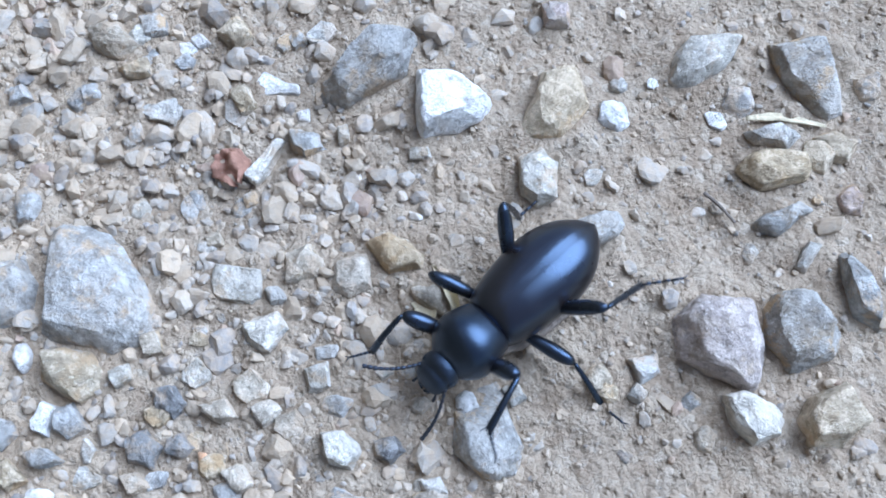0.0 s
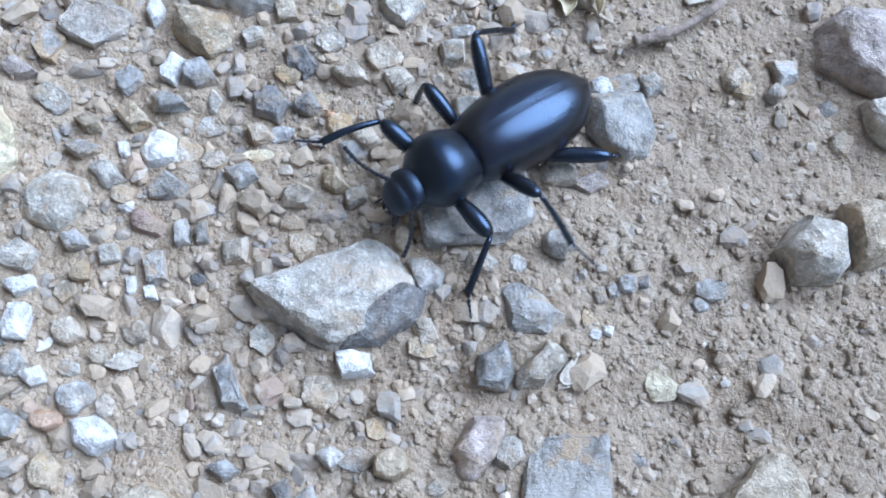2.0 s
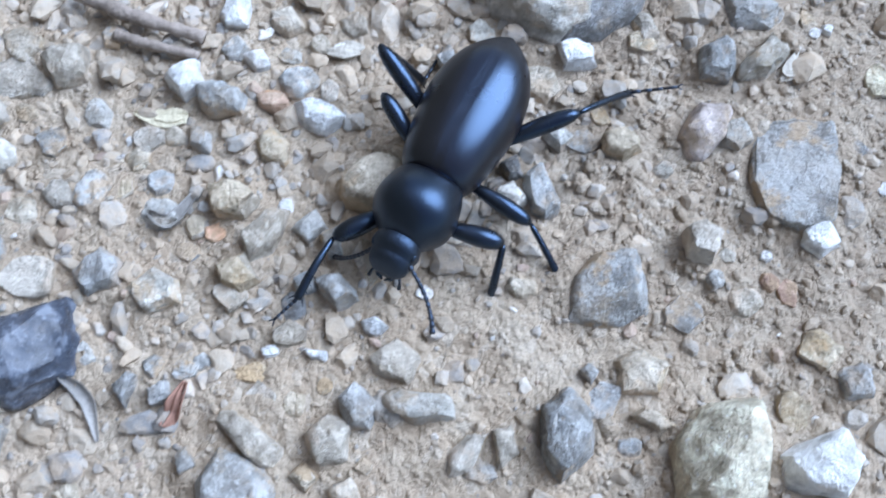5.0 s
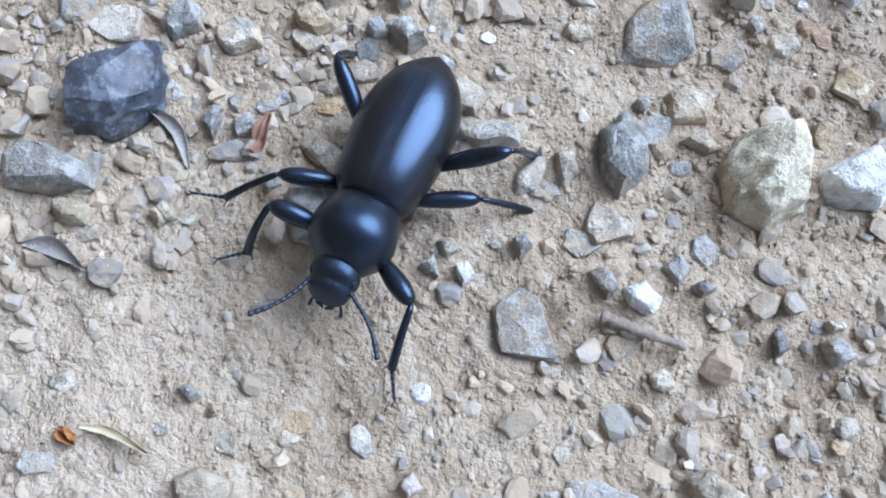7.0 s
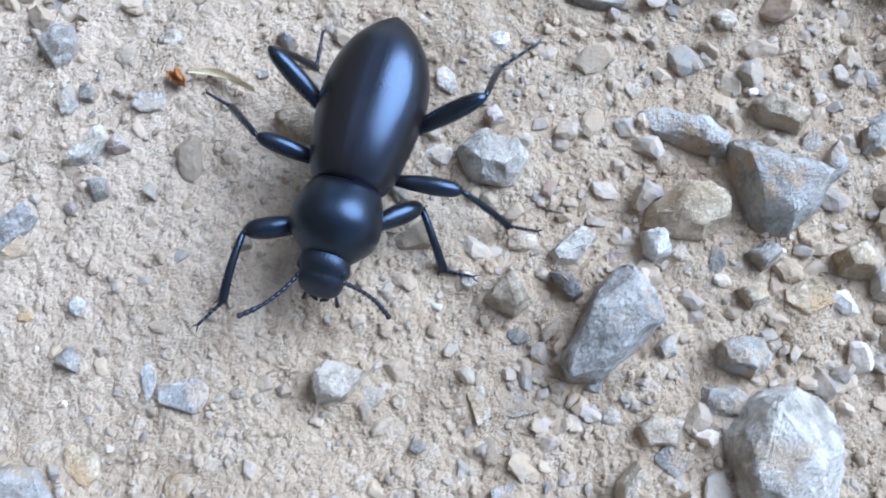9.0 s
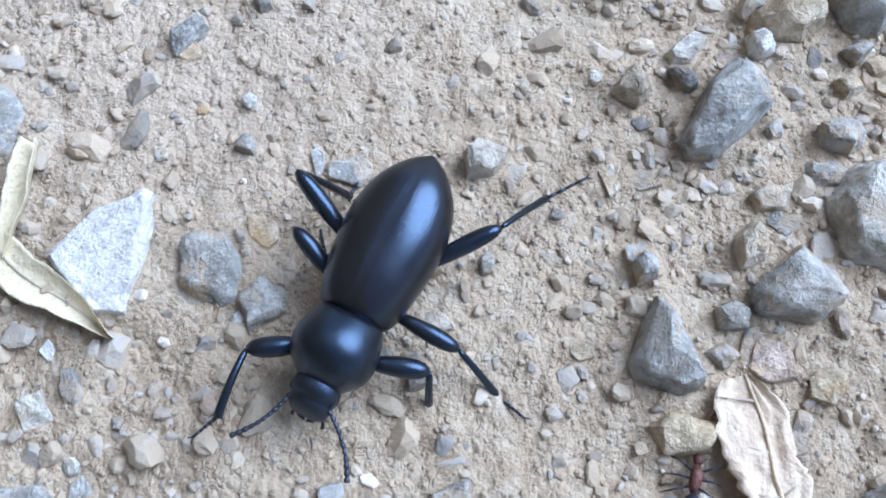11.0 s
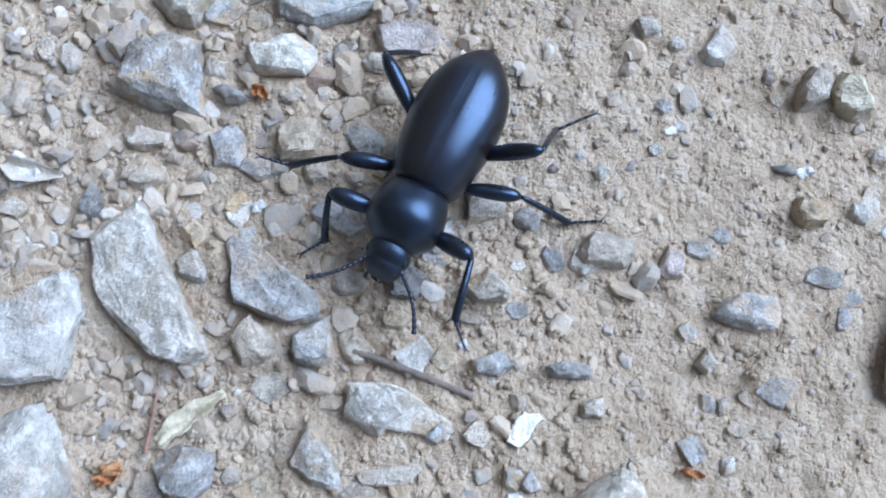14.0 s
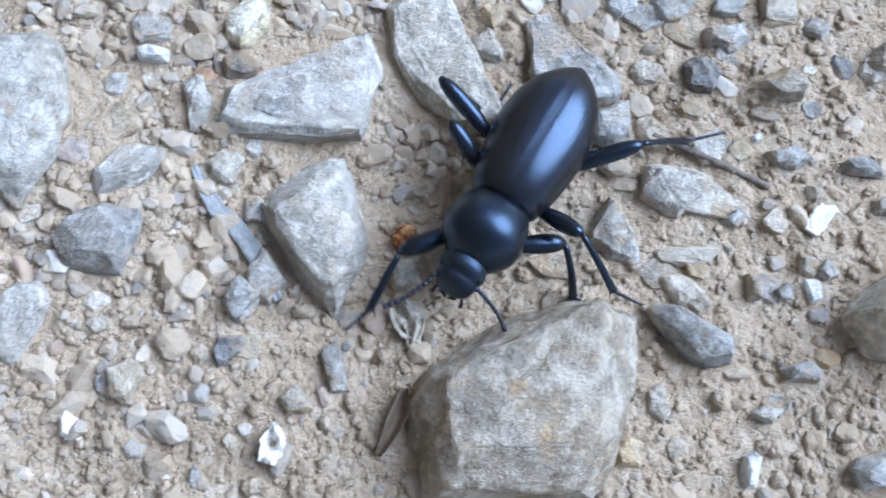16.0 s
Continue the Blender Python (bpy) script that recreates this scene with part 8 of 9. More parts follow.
MIDDLE_RIGHT = [
    (0, (8.3, 0.8, 5.2), (6.9, -2.5, -0.3), (9.7, -3.9, -0.8)),
    (0.2, (8.5, 0.8, 4.6), (9.9, 4.8, -0.5), (12.0, 7.1, -1.3)),
    (0.5, (8.6, -0.3, 5.5), (6.8, -3.3, -0.1), (9.6, -4.7, -0.8)),
    (0.7, (8.7, -1.9, 6.0), (6.6, -3.8, 0.0), (8.5, -6.3, -0.8)),
    (1, (8.2, -5.3, 5.0), (6.5, -5.0, -1.4), (8.2, -7.6, -1.9)),
    (1.2, (8.2, -3.4, 6.6), (5.9, -2.4, 0.5), (8.8, -1.4, -0.4)),
    (1.5, (8.3, 0.9, 5.1), (10.8, 2.6, -0.8), (13.4, 4.3, -0.7)),
    (1.7, (8.3, 0.9, 5.2), (10.7, 3.4, -0.4), (13.3, 5.2, -1.0)),
    (2, (8.6, -0.9, 6.1), (10.0, -1.5, -0.3), (13.0, -0.6, -0.0)),
    (2.2, (8.0, -3.8, 6.9), (7.4, -4.8, 0.4), (10.4, -3.7, 0.3)),
    (2.5, (8.4, -2.7, 6.5), (6.9, -4.5, 0.3), (9.2, -6.5, -0.3)),
    (2.7, (8.6, -0.2, 5.4), (12.8, 1.3, 0.6), (15.2, 3.0, -0.7)),
    (3, (8.3, 0.9, 5.3), (10.3, 3.5, -0.4), (12.7, 5.4, -0.9)),
    (3.2, (8.6, -0.0, 5.5), (10.4, 5.0, 1.7), (12.7, 6.9, 0.5)),
    (3.5, (8.5, -3.1, 6.2), (10.8, -3.2, 0.1), (13.8, -4.2, 0.6)),
    (3.7, (7.9, -4.7, 6.5), (8.1, -5.7, -0.0), (9.8, -8.3, 1.0)),
    (4, (8.7, -0.5, 5.5), (5.7, -2.5, -0.0), (8.1, -4.5, -0.3)),
    (4.2, (8.5, 0.4, 5.3), (13.2, 3.1, 1.6), (16.0, 2.7, 0.1)),
    (4.5, (8.7, -1.3, 5.9), (11.5, -0.3, 0.1), (14.5, 0.4, -0.6)),
    (4.7, (8.6, -2.7, 6.2), (9.5, -2.1, -0.4), (12.3, -0.7, -1.0)),
    (5, (7.7, -5.0, 6.5), (5.7, -5.1, 0.3), (7.9, -7.3, -0.6)),
    (5.2, (8.2, -4.3, 6.3), (11.6, -9.0, 3.2), (14.0, -10.7, 1.9)),
    (5.5, (8.3, 0.9, 5.3), (10.3, 3.5, -0.4), (12.8, 5.3, -1.2)),
    (6, (8.5, -3.1, 6.2), (10.8, -3.2, 0.1), (13.8, -4.2, 0.6)),
    (6.5, (8.7, -1.3, 5.9), (11.5, -0.3, 0.1), (14.5, 0.4, -0.6)),
    (7, (8.6, 0.4, 5.0), (13.2, 2.9, 1.0), (16.3, 3.7, 0.9)),
    (7.3, (8.8, -2.3, 5.7), (9.6, -1.0, -0.7), (12.7, -1.6, -0.6)),
    (7.5, (8.0, -4.8, 6.2), (5.9, -5.0, -0.1), (7.4, -7.8, -0.7)),
    (7.7, (8.3, -4.0, 6.2), (12.0, -8.5, 3.0), (14.3, -10.4, 2.0)),
    (8, (8.6, 0.4, 5.0), (13.2, 2.9, 1.0), (16.3, 3.6, 1.2)),
    (8.2, (8.7, -0.3, 5.1), (13.3, 1.7, 0.8), (16.1, 2.6, -0.5)),
    (8.5, (8.6, -3.0, 6.1), (6.5, -3.7, -0.2), (8.4, -6.2, -0.7)),
    (8.7, (8.1, -4.2, 6.5), (8.7, -6.3, 0.3), (10.0, -9.0, -1.0)),
    (9, (8.7, -2.3, 5.9), (13.1, -5.7, 2.2), (16.0, -6.7, 1.6)),
    (9.2, (8.5, 0.7, 5.1), (12.9, 4.0, 1.5), (15.9, 4.5, 0.6)),
    (9.5, (8.8, -1.0, 5.5), (13.7, 0.3, 1.3), (16.6, 0.0, 2.6)),
    (9.7, (8.8, -2.3, 5.8), (13.3, -3.5, 1.1), (16.4, -3.7, 1.9)),
    (10, (8.7, -2.3, 5.9), (13.1, -5.7, 2.2), (16.0, -6.7, 1.6)),
    (10.5, (8.8, -1.0, 5.5), (13.7, 0.3, 1.3), (16.6, 0.0, 2.6)),
    (11, (8.2, -4.7, 5.8), (6.1, -4.5, -0.5), (8.1, -6.9, -1.3)),
    (11.5, (8.6, 0.5, 4.8), (12.7, 3.5, 0.6), (15.6, 4.8, 0.7)),
    (11.8, (8.3, 0.8, 5.3), (13.0, 3.8, 1.7), (15.8, 4.9, 2.9)),
    (12, (8.7, -0.7, 5.5), (13.2, 0.5, 0.8), (16.2, 1.2, 0.2)),
    (12.2, (8.7, -3.0, 5.8), (10.8, -2.0, -0.4), (13.6, -0.8, -1.3)),
    (12.5, (8.2, -4.7, 5.8), (6.1, -4.5, -0.5), (8.3, -6.7, -1.3)),
    (12.7, (8.7, 0.1, 4.8), (13.8, 0.3, 0.6), (16.4, 1.7, -0.7)),
    (13, (8.6, 0.5, 4.8), (12.7, 3.5, 0.6), (15.5, 4.7, 1.4)),
    (13.2, (8.9, -0.8, 4.9), (12.8, 0.0, -0.4), (15.6, 1.5, -1.0)),
    (13.5, (8.4, -4.4, 5.4), (6.9, -4.5, -1.0), (9.1, -6.8, -1.6)),
    (13.7, (8.2, -4.8, 5.7), (8.5, -3.7, -0.7), (11.7, -3.5, -0.7)),
    (14, (8.7, 0.2, 4.5), (13.8, 2.3, 0.8), (16.8, 3.0, 1.6)),
    (14.2, (8.7, 0.1, 4.7), (12.7, 2.4, -0.0), (15.6, 3.4, -0.9)),
    (14.5, (8.9, -0.6, 5.0), (12.2, 0.0, -0.7), (15.2, 0.8, -0.7)),
    (14.7, (8.9, -1.9, 5.4), (10.4, -1.3, -1.0), (13.4, -0.1, -1.2)),
    (15, (8.4, -4.1, 5.7), (5.9, -4.4, -0.3), (8.2, -6.5, -1.0)),
    (15.2, (8.7, 0.3, 4.6), (12.8, 1.4, -0.5), (15.3, 3.3, -1.1)),
    (15.5, (8.8, -0.2, 4.8), (12.8, 0.8, -0.4), (15.8, 1.6, -0.9)),
    (15.7, (9.0, -1.7, 5.0), (11.6, -0.8, -1.1), (14.6, 0.4, -1.1)),
    (16, (7.8, -3.8, 7.2), (5.7, -4.3, 0.9), (7.7, -6.7, 0.1)),
]
HIND_RIGHT = [
    (0, (7.5, -8.8, 10.5), (7.0, -11.5, 3.0), (7.1, -15.9, 2.5)),
    (0.2, (7.3, -10.4, 9.6), (6.1, -15.2, 3.4), (6.2, -19.2, 1.6)),
    (0.5, (5.0, -9.3, 11.6), (6.2, -15.0, 6.2), (8.0, -18.9, 5.1)),
    (0.7, (8.2, -11.0, 8.1), (8.1, -17.9, 3.9), (8.9, -21.9, 2.3)),
    (1, (9.1, -6.2, 9.9), (6.6, -9.3, 2.9), (7.8, -13.5, 2.5)),
    (1.2, (9.7, -8.5, 8.3), (7.1, -13.3, 2.5), (7.4, -17.7, 2.1)),
    (1.5, (6.4, -8.4, 11.3), (6.0, -13.2, 4.9), (8.7, -16.7, 5.3)),
    (1.7, (7.0, -8.7, 10.9), (7.8, -15.1, 6.1), (10.9, -18.2, 6.0)),
    (2, (9.7, -7.5, 8.8), (10.3, -14.1, 4.3), (13.4, -17.2, 4.2)),
    (2.2, (10.4, -6.6, 8.0), (7.4, -10.5, 1.7), (7.9, -14.8, 2.8)),
    (2.5, (9.8, -8.0, 8.3), (7.5, -11.5, 1.6), (8.3, -15.6, 2.6)),
    (2.7, (8.8, -8.8, 9.3), (6.9, -12.8, 2.6), (7.3, -17.1, 1.6)),
    (3, (5.4, -8.8, 11.7), (6.7, -13.9, 5.7), (9.4, -17.4, 5.2)),
    (3.2, (7.5, -9.7, 10.0), (7.9, -15.7, 4.7), (10.5, -19.2, 4.1)),
    (3.5, (10.4, -7.4, 7.7), (8.7, -11.3, 0.9), (10.3, -15.2, 1.7)),
    (3.7, (9.8, -8.8, 8.0), (7.6, -11.6, 0.8), (7.8, -15.8, 1.9)),
    (4, (8.6, -10.8, 7.8), (7.5, -14.2, 0.7), (8.6, -18.3, 0.5)),
    (4.2, (7.2, -10.3, 9.8), (9.6, -14.3, 3.3), (11.1, -17.9, 1.3)),
    (4.5, (8.4, -10.9, 8.0), (9.5, -17.1, 3.0), (11.8, -20.7, 3.3)),
    (4.7, (10.4, -7.4, 7.6), (9.0, -12.3, 1.4), (11.5, -15.5, 2.8)),
    (5, (9.9, -8.6, 7.8), (6.6, -10.7, 0.9), (6.7, -15.0, 0.3)),
    (5.2, (9.4, -9.6, 8.0), (6.4, -12.9, 1.4), (6.1, -17.2, 0.5)),
    (5.5, (5.4, -8.8, 11.7), (6.7, -13.9, 5.7), (9.4, -17.4, 5.2)),
    (6, (10.4, -7.4, 7.7), (8.7, -11.3, 0.9), (10.3, -15.2, 1.7)),
    (6.5, (8.4, -10.9, 8.0), (9.5, -17.1, 3.0), (11.8, -20.7, 3.3)),
    (7, (8.3, -11.4, 7.4), (9.0, -16.0, 0.8), (11.8, -19.3, 1.2)),
    (7.3, (10.7, -7.1, 7.3), (8.7, -10.1, 0.1), (8.6, -14.4, 0.9)),
    (7.5, (10.0, -8.8, 7.5), (7.0, -9.9, 0.2), (6.6, -14.2, -0.1)),
    (7.7, (9.6, -9.4, 7.8), (6.9, -11.5, 0.5), (6.5, -15.3, -1.6)),
    (8, (8.3, -11.4, 7.4), (9.0, -16.0, 0.8), (11.8, -19.3, 1.2)),
    (8.2, (7.3, -10.4, 9.7), (9.4, -16.0, 4.3), (11.7, -19.6, 3.5)),
    (8.5, (10.4, -7.6, 7.5), (8.8, -12.4, 1.4), (11.5, -15.9, 1.3)),
    (8.7, (10.1, -8.0, 7.9), (7.2, -10.3, 0.8), (7.5, -14.3, -0.9)),
    (9, (9.4, -9.5, 8.0), (7.3, -11.9, 0.7), (8.1, -16.1, -0.3)),
    (9.2, (9.2, -9.8, 8.0), (9.8, -14.1, 1.2), (12.4, -17.6, 0.4)),
    (9.5, (9.0, -10.4, 7.7), (10.1, -15.6, 1.6), (12.2, -19.4, 1.0)),
    (9.7, (10.5, -7.7, 7.3), (10.0, -11.9, 0.4), (12.9, -15.0, -0.6)),
    (10, (9.4, -9.5, 8.0), (7.3, -11.9, 0.7), (8.1, -16.1, -0.3)),
    (10.5, (9.0, -10.4, 7.7), (10.1, -15.6, 1.6), (12.2, -19.4, 1.0)),
    (11, (10.1, -9.2, 7.0), (6.8, -10.8, -0.1), (7.0, -15.1, -1.1)),
    (11.5, (8.5, -11.4, 7.2), (9.4, -17.9, 2.6), (11.4, -21.7, 1.7)),
    (11.8, (7.9, -10.5, 9.1), (9.6, -16.1, 3.7), (12.6, -19.3, 3.3)),
    (12, (9.4, -10.3, 7.1), (10.4, -16.2, 1.8), (12.6, -19.5, 3.7)),
    (12.2, (10.8, -5.9, 7.3), (9.2, -11.0, 1.3), (12.3, -14.2, 1.4)),
    (12.5, (10.1, -9.2, 7.0), (6.8, -10.8, -0.1), (7.0, -15.1, -1.1)),
    (12.7, (9.6, -10.1, 7.0), (8.4, -13.6, -0.1), (11.3, -16.9, -0.7)),
    (13, (8.5, -11.4, 7.2), (9.4, -17.9, 2.6), (11.4, -21.7, 1.7)),
    (13.2, (8.6, -11.1, 7.5), (8.9, -17.6, 2.9), (10.2, -21.4, 1.0)),
    (13.5, (10.7, -7.1, 7.3), (7.2, -10.0, 0.7), (10.0, -13.2, -0.4)),
    (13.7, (10.1, -9.2, 6.9), (6.5, -11.0, 0.0), (9.1, -14.4, 1.1)),
    (14, (9.5, -11.0, 5.7), (7.5, -15.3, -0.7), (10.6, -18.4, -0.2)),
    (14.2, (8.4, -11.3, 7.5), (9.3, -17.1, 2.0), (11.1, -20.7, 0.3)),
    (14.5, (8.7, -10.8, 7.8), (10.3, -16.5, 2.4), (12.6, -20.1, 1.8)),
    (14.7, (10.9, -6.9, 6.8), (8.3, -12.0, 1.2), (11.3, -15.2, 0.8)),
    (15, (9.8, -10.3, 6.4), (6.3, -12.9, -0.3), (6.3, -17.1, -0.4)),
    (15.2, (8.7, -10.6, 7.9), (7.3, -15.2, 1.5), (10.1, -18.5, 1.0)),
    (15.5, (7.8, -13.1, 3.2), (8.8, -19.9, -0.9), (10.4, -23.8, -0.9)),
    (15.7, (9.6, -9.8, 7.4), (9.3, -16.8, 3.6), (9.7, -21.1, 2.5)),
    (16, (11.0, -7.7, 6.0), (5.7, -9.3, 0.3), (5.6, -13.5, 0.3)),
]
FRONT_LEFT = [
    (0, (-6.3, 2.2, 7.9), (-8.1, 8.0, 6.5), (-10.4, 9.2, 5.8)),
    (0.2, (-6.2, 5.1, 7.7), (-9.1, 10.5, 6.7), (-11.1, 12.4, 6.0)),
    (0.5, (-8.0, 2.5, 4.5), (-9.9, 6.0, -0.3), (-11.2, 6.5, -0.9)),
    (0.7, (-7.4, 2.0, 6.3), (-9.4, 5.0, 1.2), (-11.4, 6.5, -0.1)),
    (1, (-7.3, 0.2, 4.1), (-7.4, 2.0, -1.8), (-9.7, 3.5, -0.7)),
    (1.2, (-5.3, 0.7, 8.3), (-8.0, 3.0, 3.2), (-10.1, 4.6, 2.1)),
    (1.5, (-7.0, 5.3, 6.5), (-9.9, 10.5, 4.7), (-12.0, 12.1, 4.0)),
    (1.7, (-7.4, 5.7, 5.1), (-9.8, 10.6, 2.2), (-11.5, 12.6, 1.1)),
    (2, (-8.1, 2.7, 4.0), (-10.6, 6.5, -0.2), (-13.0, 7.7, -1.0)),
    (2.2, (-7.1, 1.8, 6.7), (-9.0, 4.2, 1.2), (-10.9, 5.1, -0.6)),
    (2.5, (-6.3, -0.1, 6.6), (-8.8, 2.5, 1.6), (-11.4, 2.2, 0.5)),
    (2.7, (-6.5, 3.5, 7.9), (-8.8, 8.4, 4.9), (-10.7, 9.9, 3.6)),
    (3, (-7.1, 6.1, 5.5), (-9.2, 11.2, 2.9), (-11.1, 13.2, 2.2)),
    (3.2, (-7.4, 5.6, 5.2), (-7.8, 10.3, 1.2), (-8.9, 12.6, 0.0)),
    (3.5, (-8.0, 2.6, 2.7), (-6.4, 6.9, -1.4), (-8.1, 9.1, -1.4)),
    (3.7, (-7.5, 0.9, 5.1), (-5.6, 3.7, -0.1), (-6.6, 6.2, -1.1)),
    (4, (-6.9, 1.8, 7.0), (-9.0, 7.5, 6.0), (-11.4, 8.7, 5.4)),
    (4.2, (-6.8, 6.9, 4.9), (-9.0, 12.5, 3.9), (-10.7, 14.7, 3.3)),
    (4.5, (-7.9, 4.5, 4.6), (-9.1, 9.4, 1.0), (-11.0, 11.3, 0.4)),
    (4.7, (-7.9, 3.6, 5.2), (-9.0, 7.6, 0.6), (-10.5, 9.6, -0.7)),
    (5, (-8.0, 1.9, 3.5), (-8.7, 5.4, -1.6), (-11.0, 6.9, -1.1)),
    (5.2, (-7.0, -0.3, 4.5), (-8.5, 3.2, -0.4), (-10.3, 5.3, -1.0)),
    (5.5, (-7.1, 6.1, 5.5), (-9.2, 11.2, 2.9), (-11.1, 13.2, 2.2)),
    (6, (-8.0, 2.6, 2.7), (-6.4, 6.9, -1.4), (-8.1, 9.1, -1.4)),
    (6.5, (-7.9, 4.5, 4.6), (-9.1, 9.4, 1.0), (-11.0, 11.3, 0.4)),
    (7, (-6.9, 6.7, 4.6), (-7.2, 11.5, 0.7), (-8.5, 13.9, 0.2)),
    (7.3, (-7.9, 1.6, 3.5), (-9.3, 5.8, -0.7), (-10.8, 8.0, -1.7)),
    (7.5, (-7.7, 1.0, 3.8), (-8.0, 4.4, -1.4), (-10.3, 5.9, -1.2)),
    (7.7, (-7.4, 0.7, 5.0), (-7.9, 3.2, -0.6), (-9.4, 5.4, -1.3)),
    (8, (-6.9, 6.7, 4.6), (-7.2, 11.5, 0.7), (-8.5, 13.9, 0.2)),
    (8.2, (-7.2, 6.1, 5.1), (-7.9, 11.8, 2.8), (-8.9, 14.3, 2.1)),
    (8.5, (-8.0, 3.6, 2.8), (-8.8, 8.2, -1.4), (-10.8, 10.0, -1.4)),
    (8.7, (-7.9, 1.6, 3.3), (-10.0, 5.4, -1.1), (-12.2, 7.2, -1.2)),
    (9, (-5.8, -1.1, 1.3), (-8.9, 3.2, -2.0), (-11.6, 3.3, -1.2)),
    (9.2, (-7.3, 5.4, 5.8), (-8.4, 11.5, 5.0), (-10.1, 13.7, 5.0)),
    (9.5, (-7.6, 5.6, 3.5), (-7.6, 10.9, 0.1), (-9.1, 13.1, -0.3)),
    (9.7, (-8.1, 3.3, 2.9), (-8.5, 8.2, -0.9), (-10.0, 10.5, -1.0)),
    (10, (-5.8, -1.1, 1.3), (-8.9, 3.2, -2.0), (-11.6, 3.3, -1.2)),
    (10.5, (-7.6, 5.6, 3.5), (-7.6, 10.9, 0.1), (-9.1, 13.1, -0.3)),
    (11, (-7.8, 1.2, 3.3), (-8.7, 3.7, -2.3), (-11.2, 4.9, -1.0)),
    (11.5, (-7.2, 6.4, 4.0), (-8.9, 11.9, 1.7), (-10.6, 14.1, 1.1)),
    (12, (-7.7, 5.3, 2.7), (-7.8, 10.1, -1.2), (-9.4, 12.3, -0.9)),
    (12.2, (-8.0, 3.2, 2.8), (-8.6, 8.0, -1.1), (-10.0, 10.5, -1.0)),
    (12.5, (-7.8, 1.2, 3.3), (-8.7, 3.7, -2.3), (-11.2, 4.9, -1.0)),
    (12.7, (-6.6, 1.5, 7.3), (-8.8, 7.2, 6.5), (-10.5, 9.4, 6.6)),
    (13, (-7.2, 6.4, 4.0), (-8.9, 11.9, 1.7), (-10.6, 14.1, 1.1)),
    (13.2, (-7.6, 5.4, 4.9), (-8.6, 10.4, 1.4), (-9.9, 12.7, 0.4)),
    (13.5, (-8.1, 2.8, 3.5), (-9.6, 6.8, -1.0), (-11.9, 8.2, -0.8)),
    (13.7, (-7.8, 1.2, 3.7), (-10.4, 4.5, -0.8), (-12.5, 6.4, -0.9)),
    (14, (-7.4, 4.1, 6.4), (-8.5, 10.1, 5.4), (-10.5, 12.0, 4.8)),
    (14.2, (-6.4, 7.2, 5.3), (-7.7, 12.6, 2.5), (-9.1, 14.8, 1.5)),
    (14.5, (-8.0, 4.5, 4.1), (-9.6, 9.7, 1.1), (-11.6, 11.4, 0.4)),
    (14.7, (-8.0, 2.4, 3.2), (-11.0, 6.1, -0.9), (-13.1, 7.8, -1.1)),
    (15, (-7.6, 0.8, 3.9), (-11.3, 3.6, -0.2), (-14.0, 3.9, -0.8)),
    (15.2, (-7.1, 3.9, 7.0), (-9.3, 9.6, 6.1), (-11.3, 11.5, 5.6)),
    (15.5, (-7.1, 3.9, 7.0), (-9.3, 9.3, 5.0), (-11.5, 11.0, 4.5)),
    (15.7, (-7.3, 3.1, 6.8), (-9.3, 6.9, 2.3), (-11.3, 8.5, 1.1)),
    (16, (-6.8, -0.6, 3.4), (-10.2, 2.0, -1.1), (-12.9, 2.1, -0.7)),
]
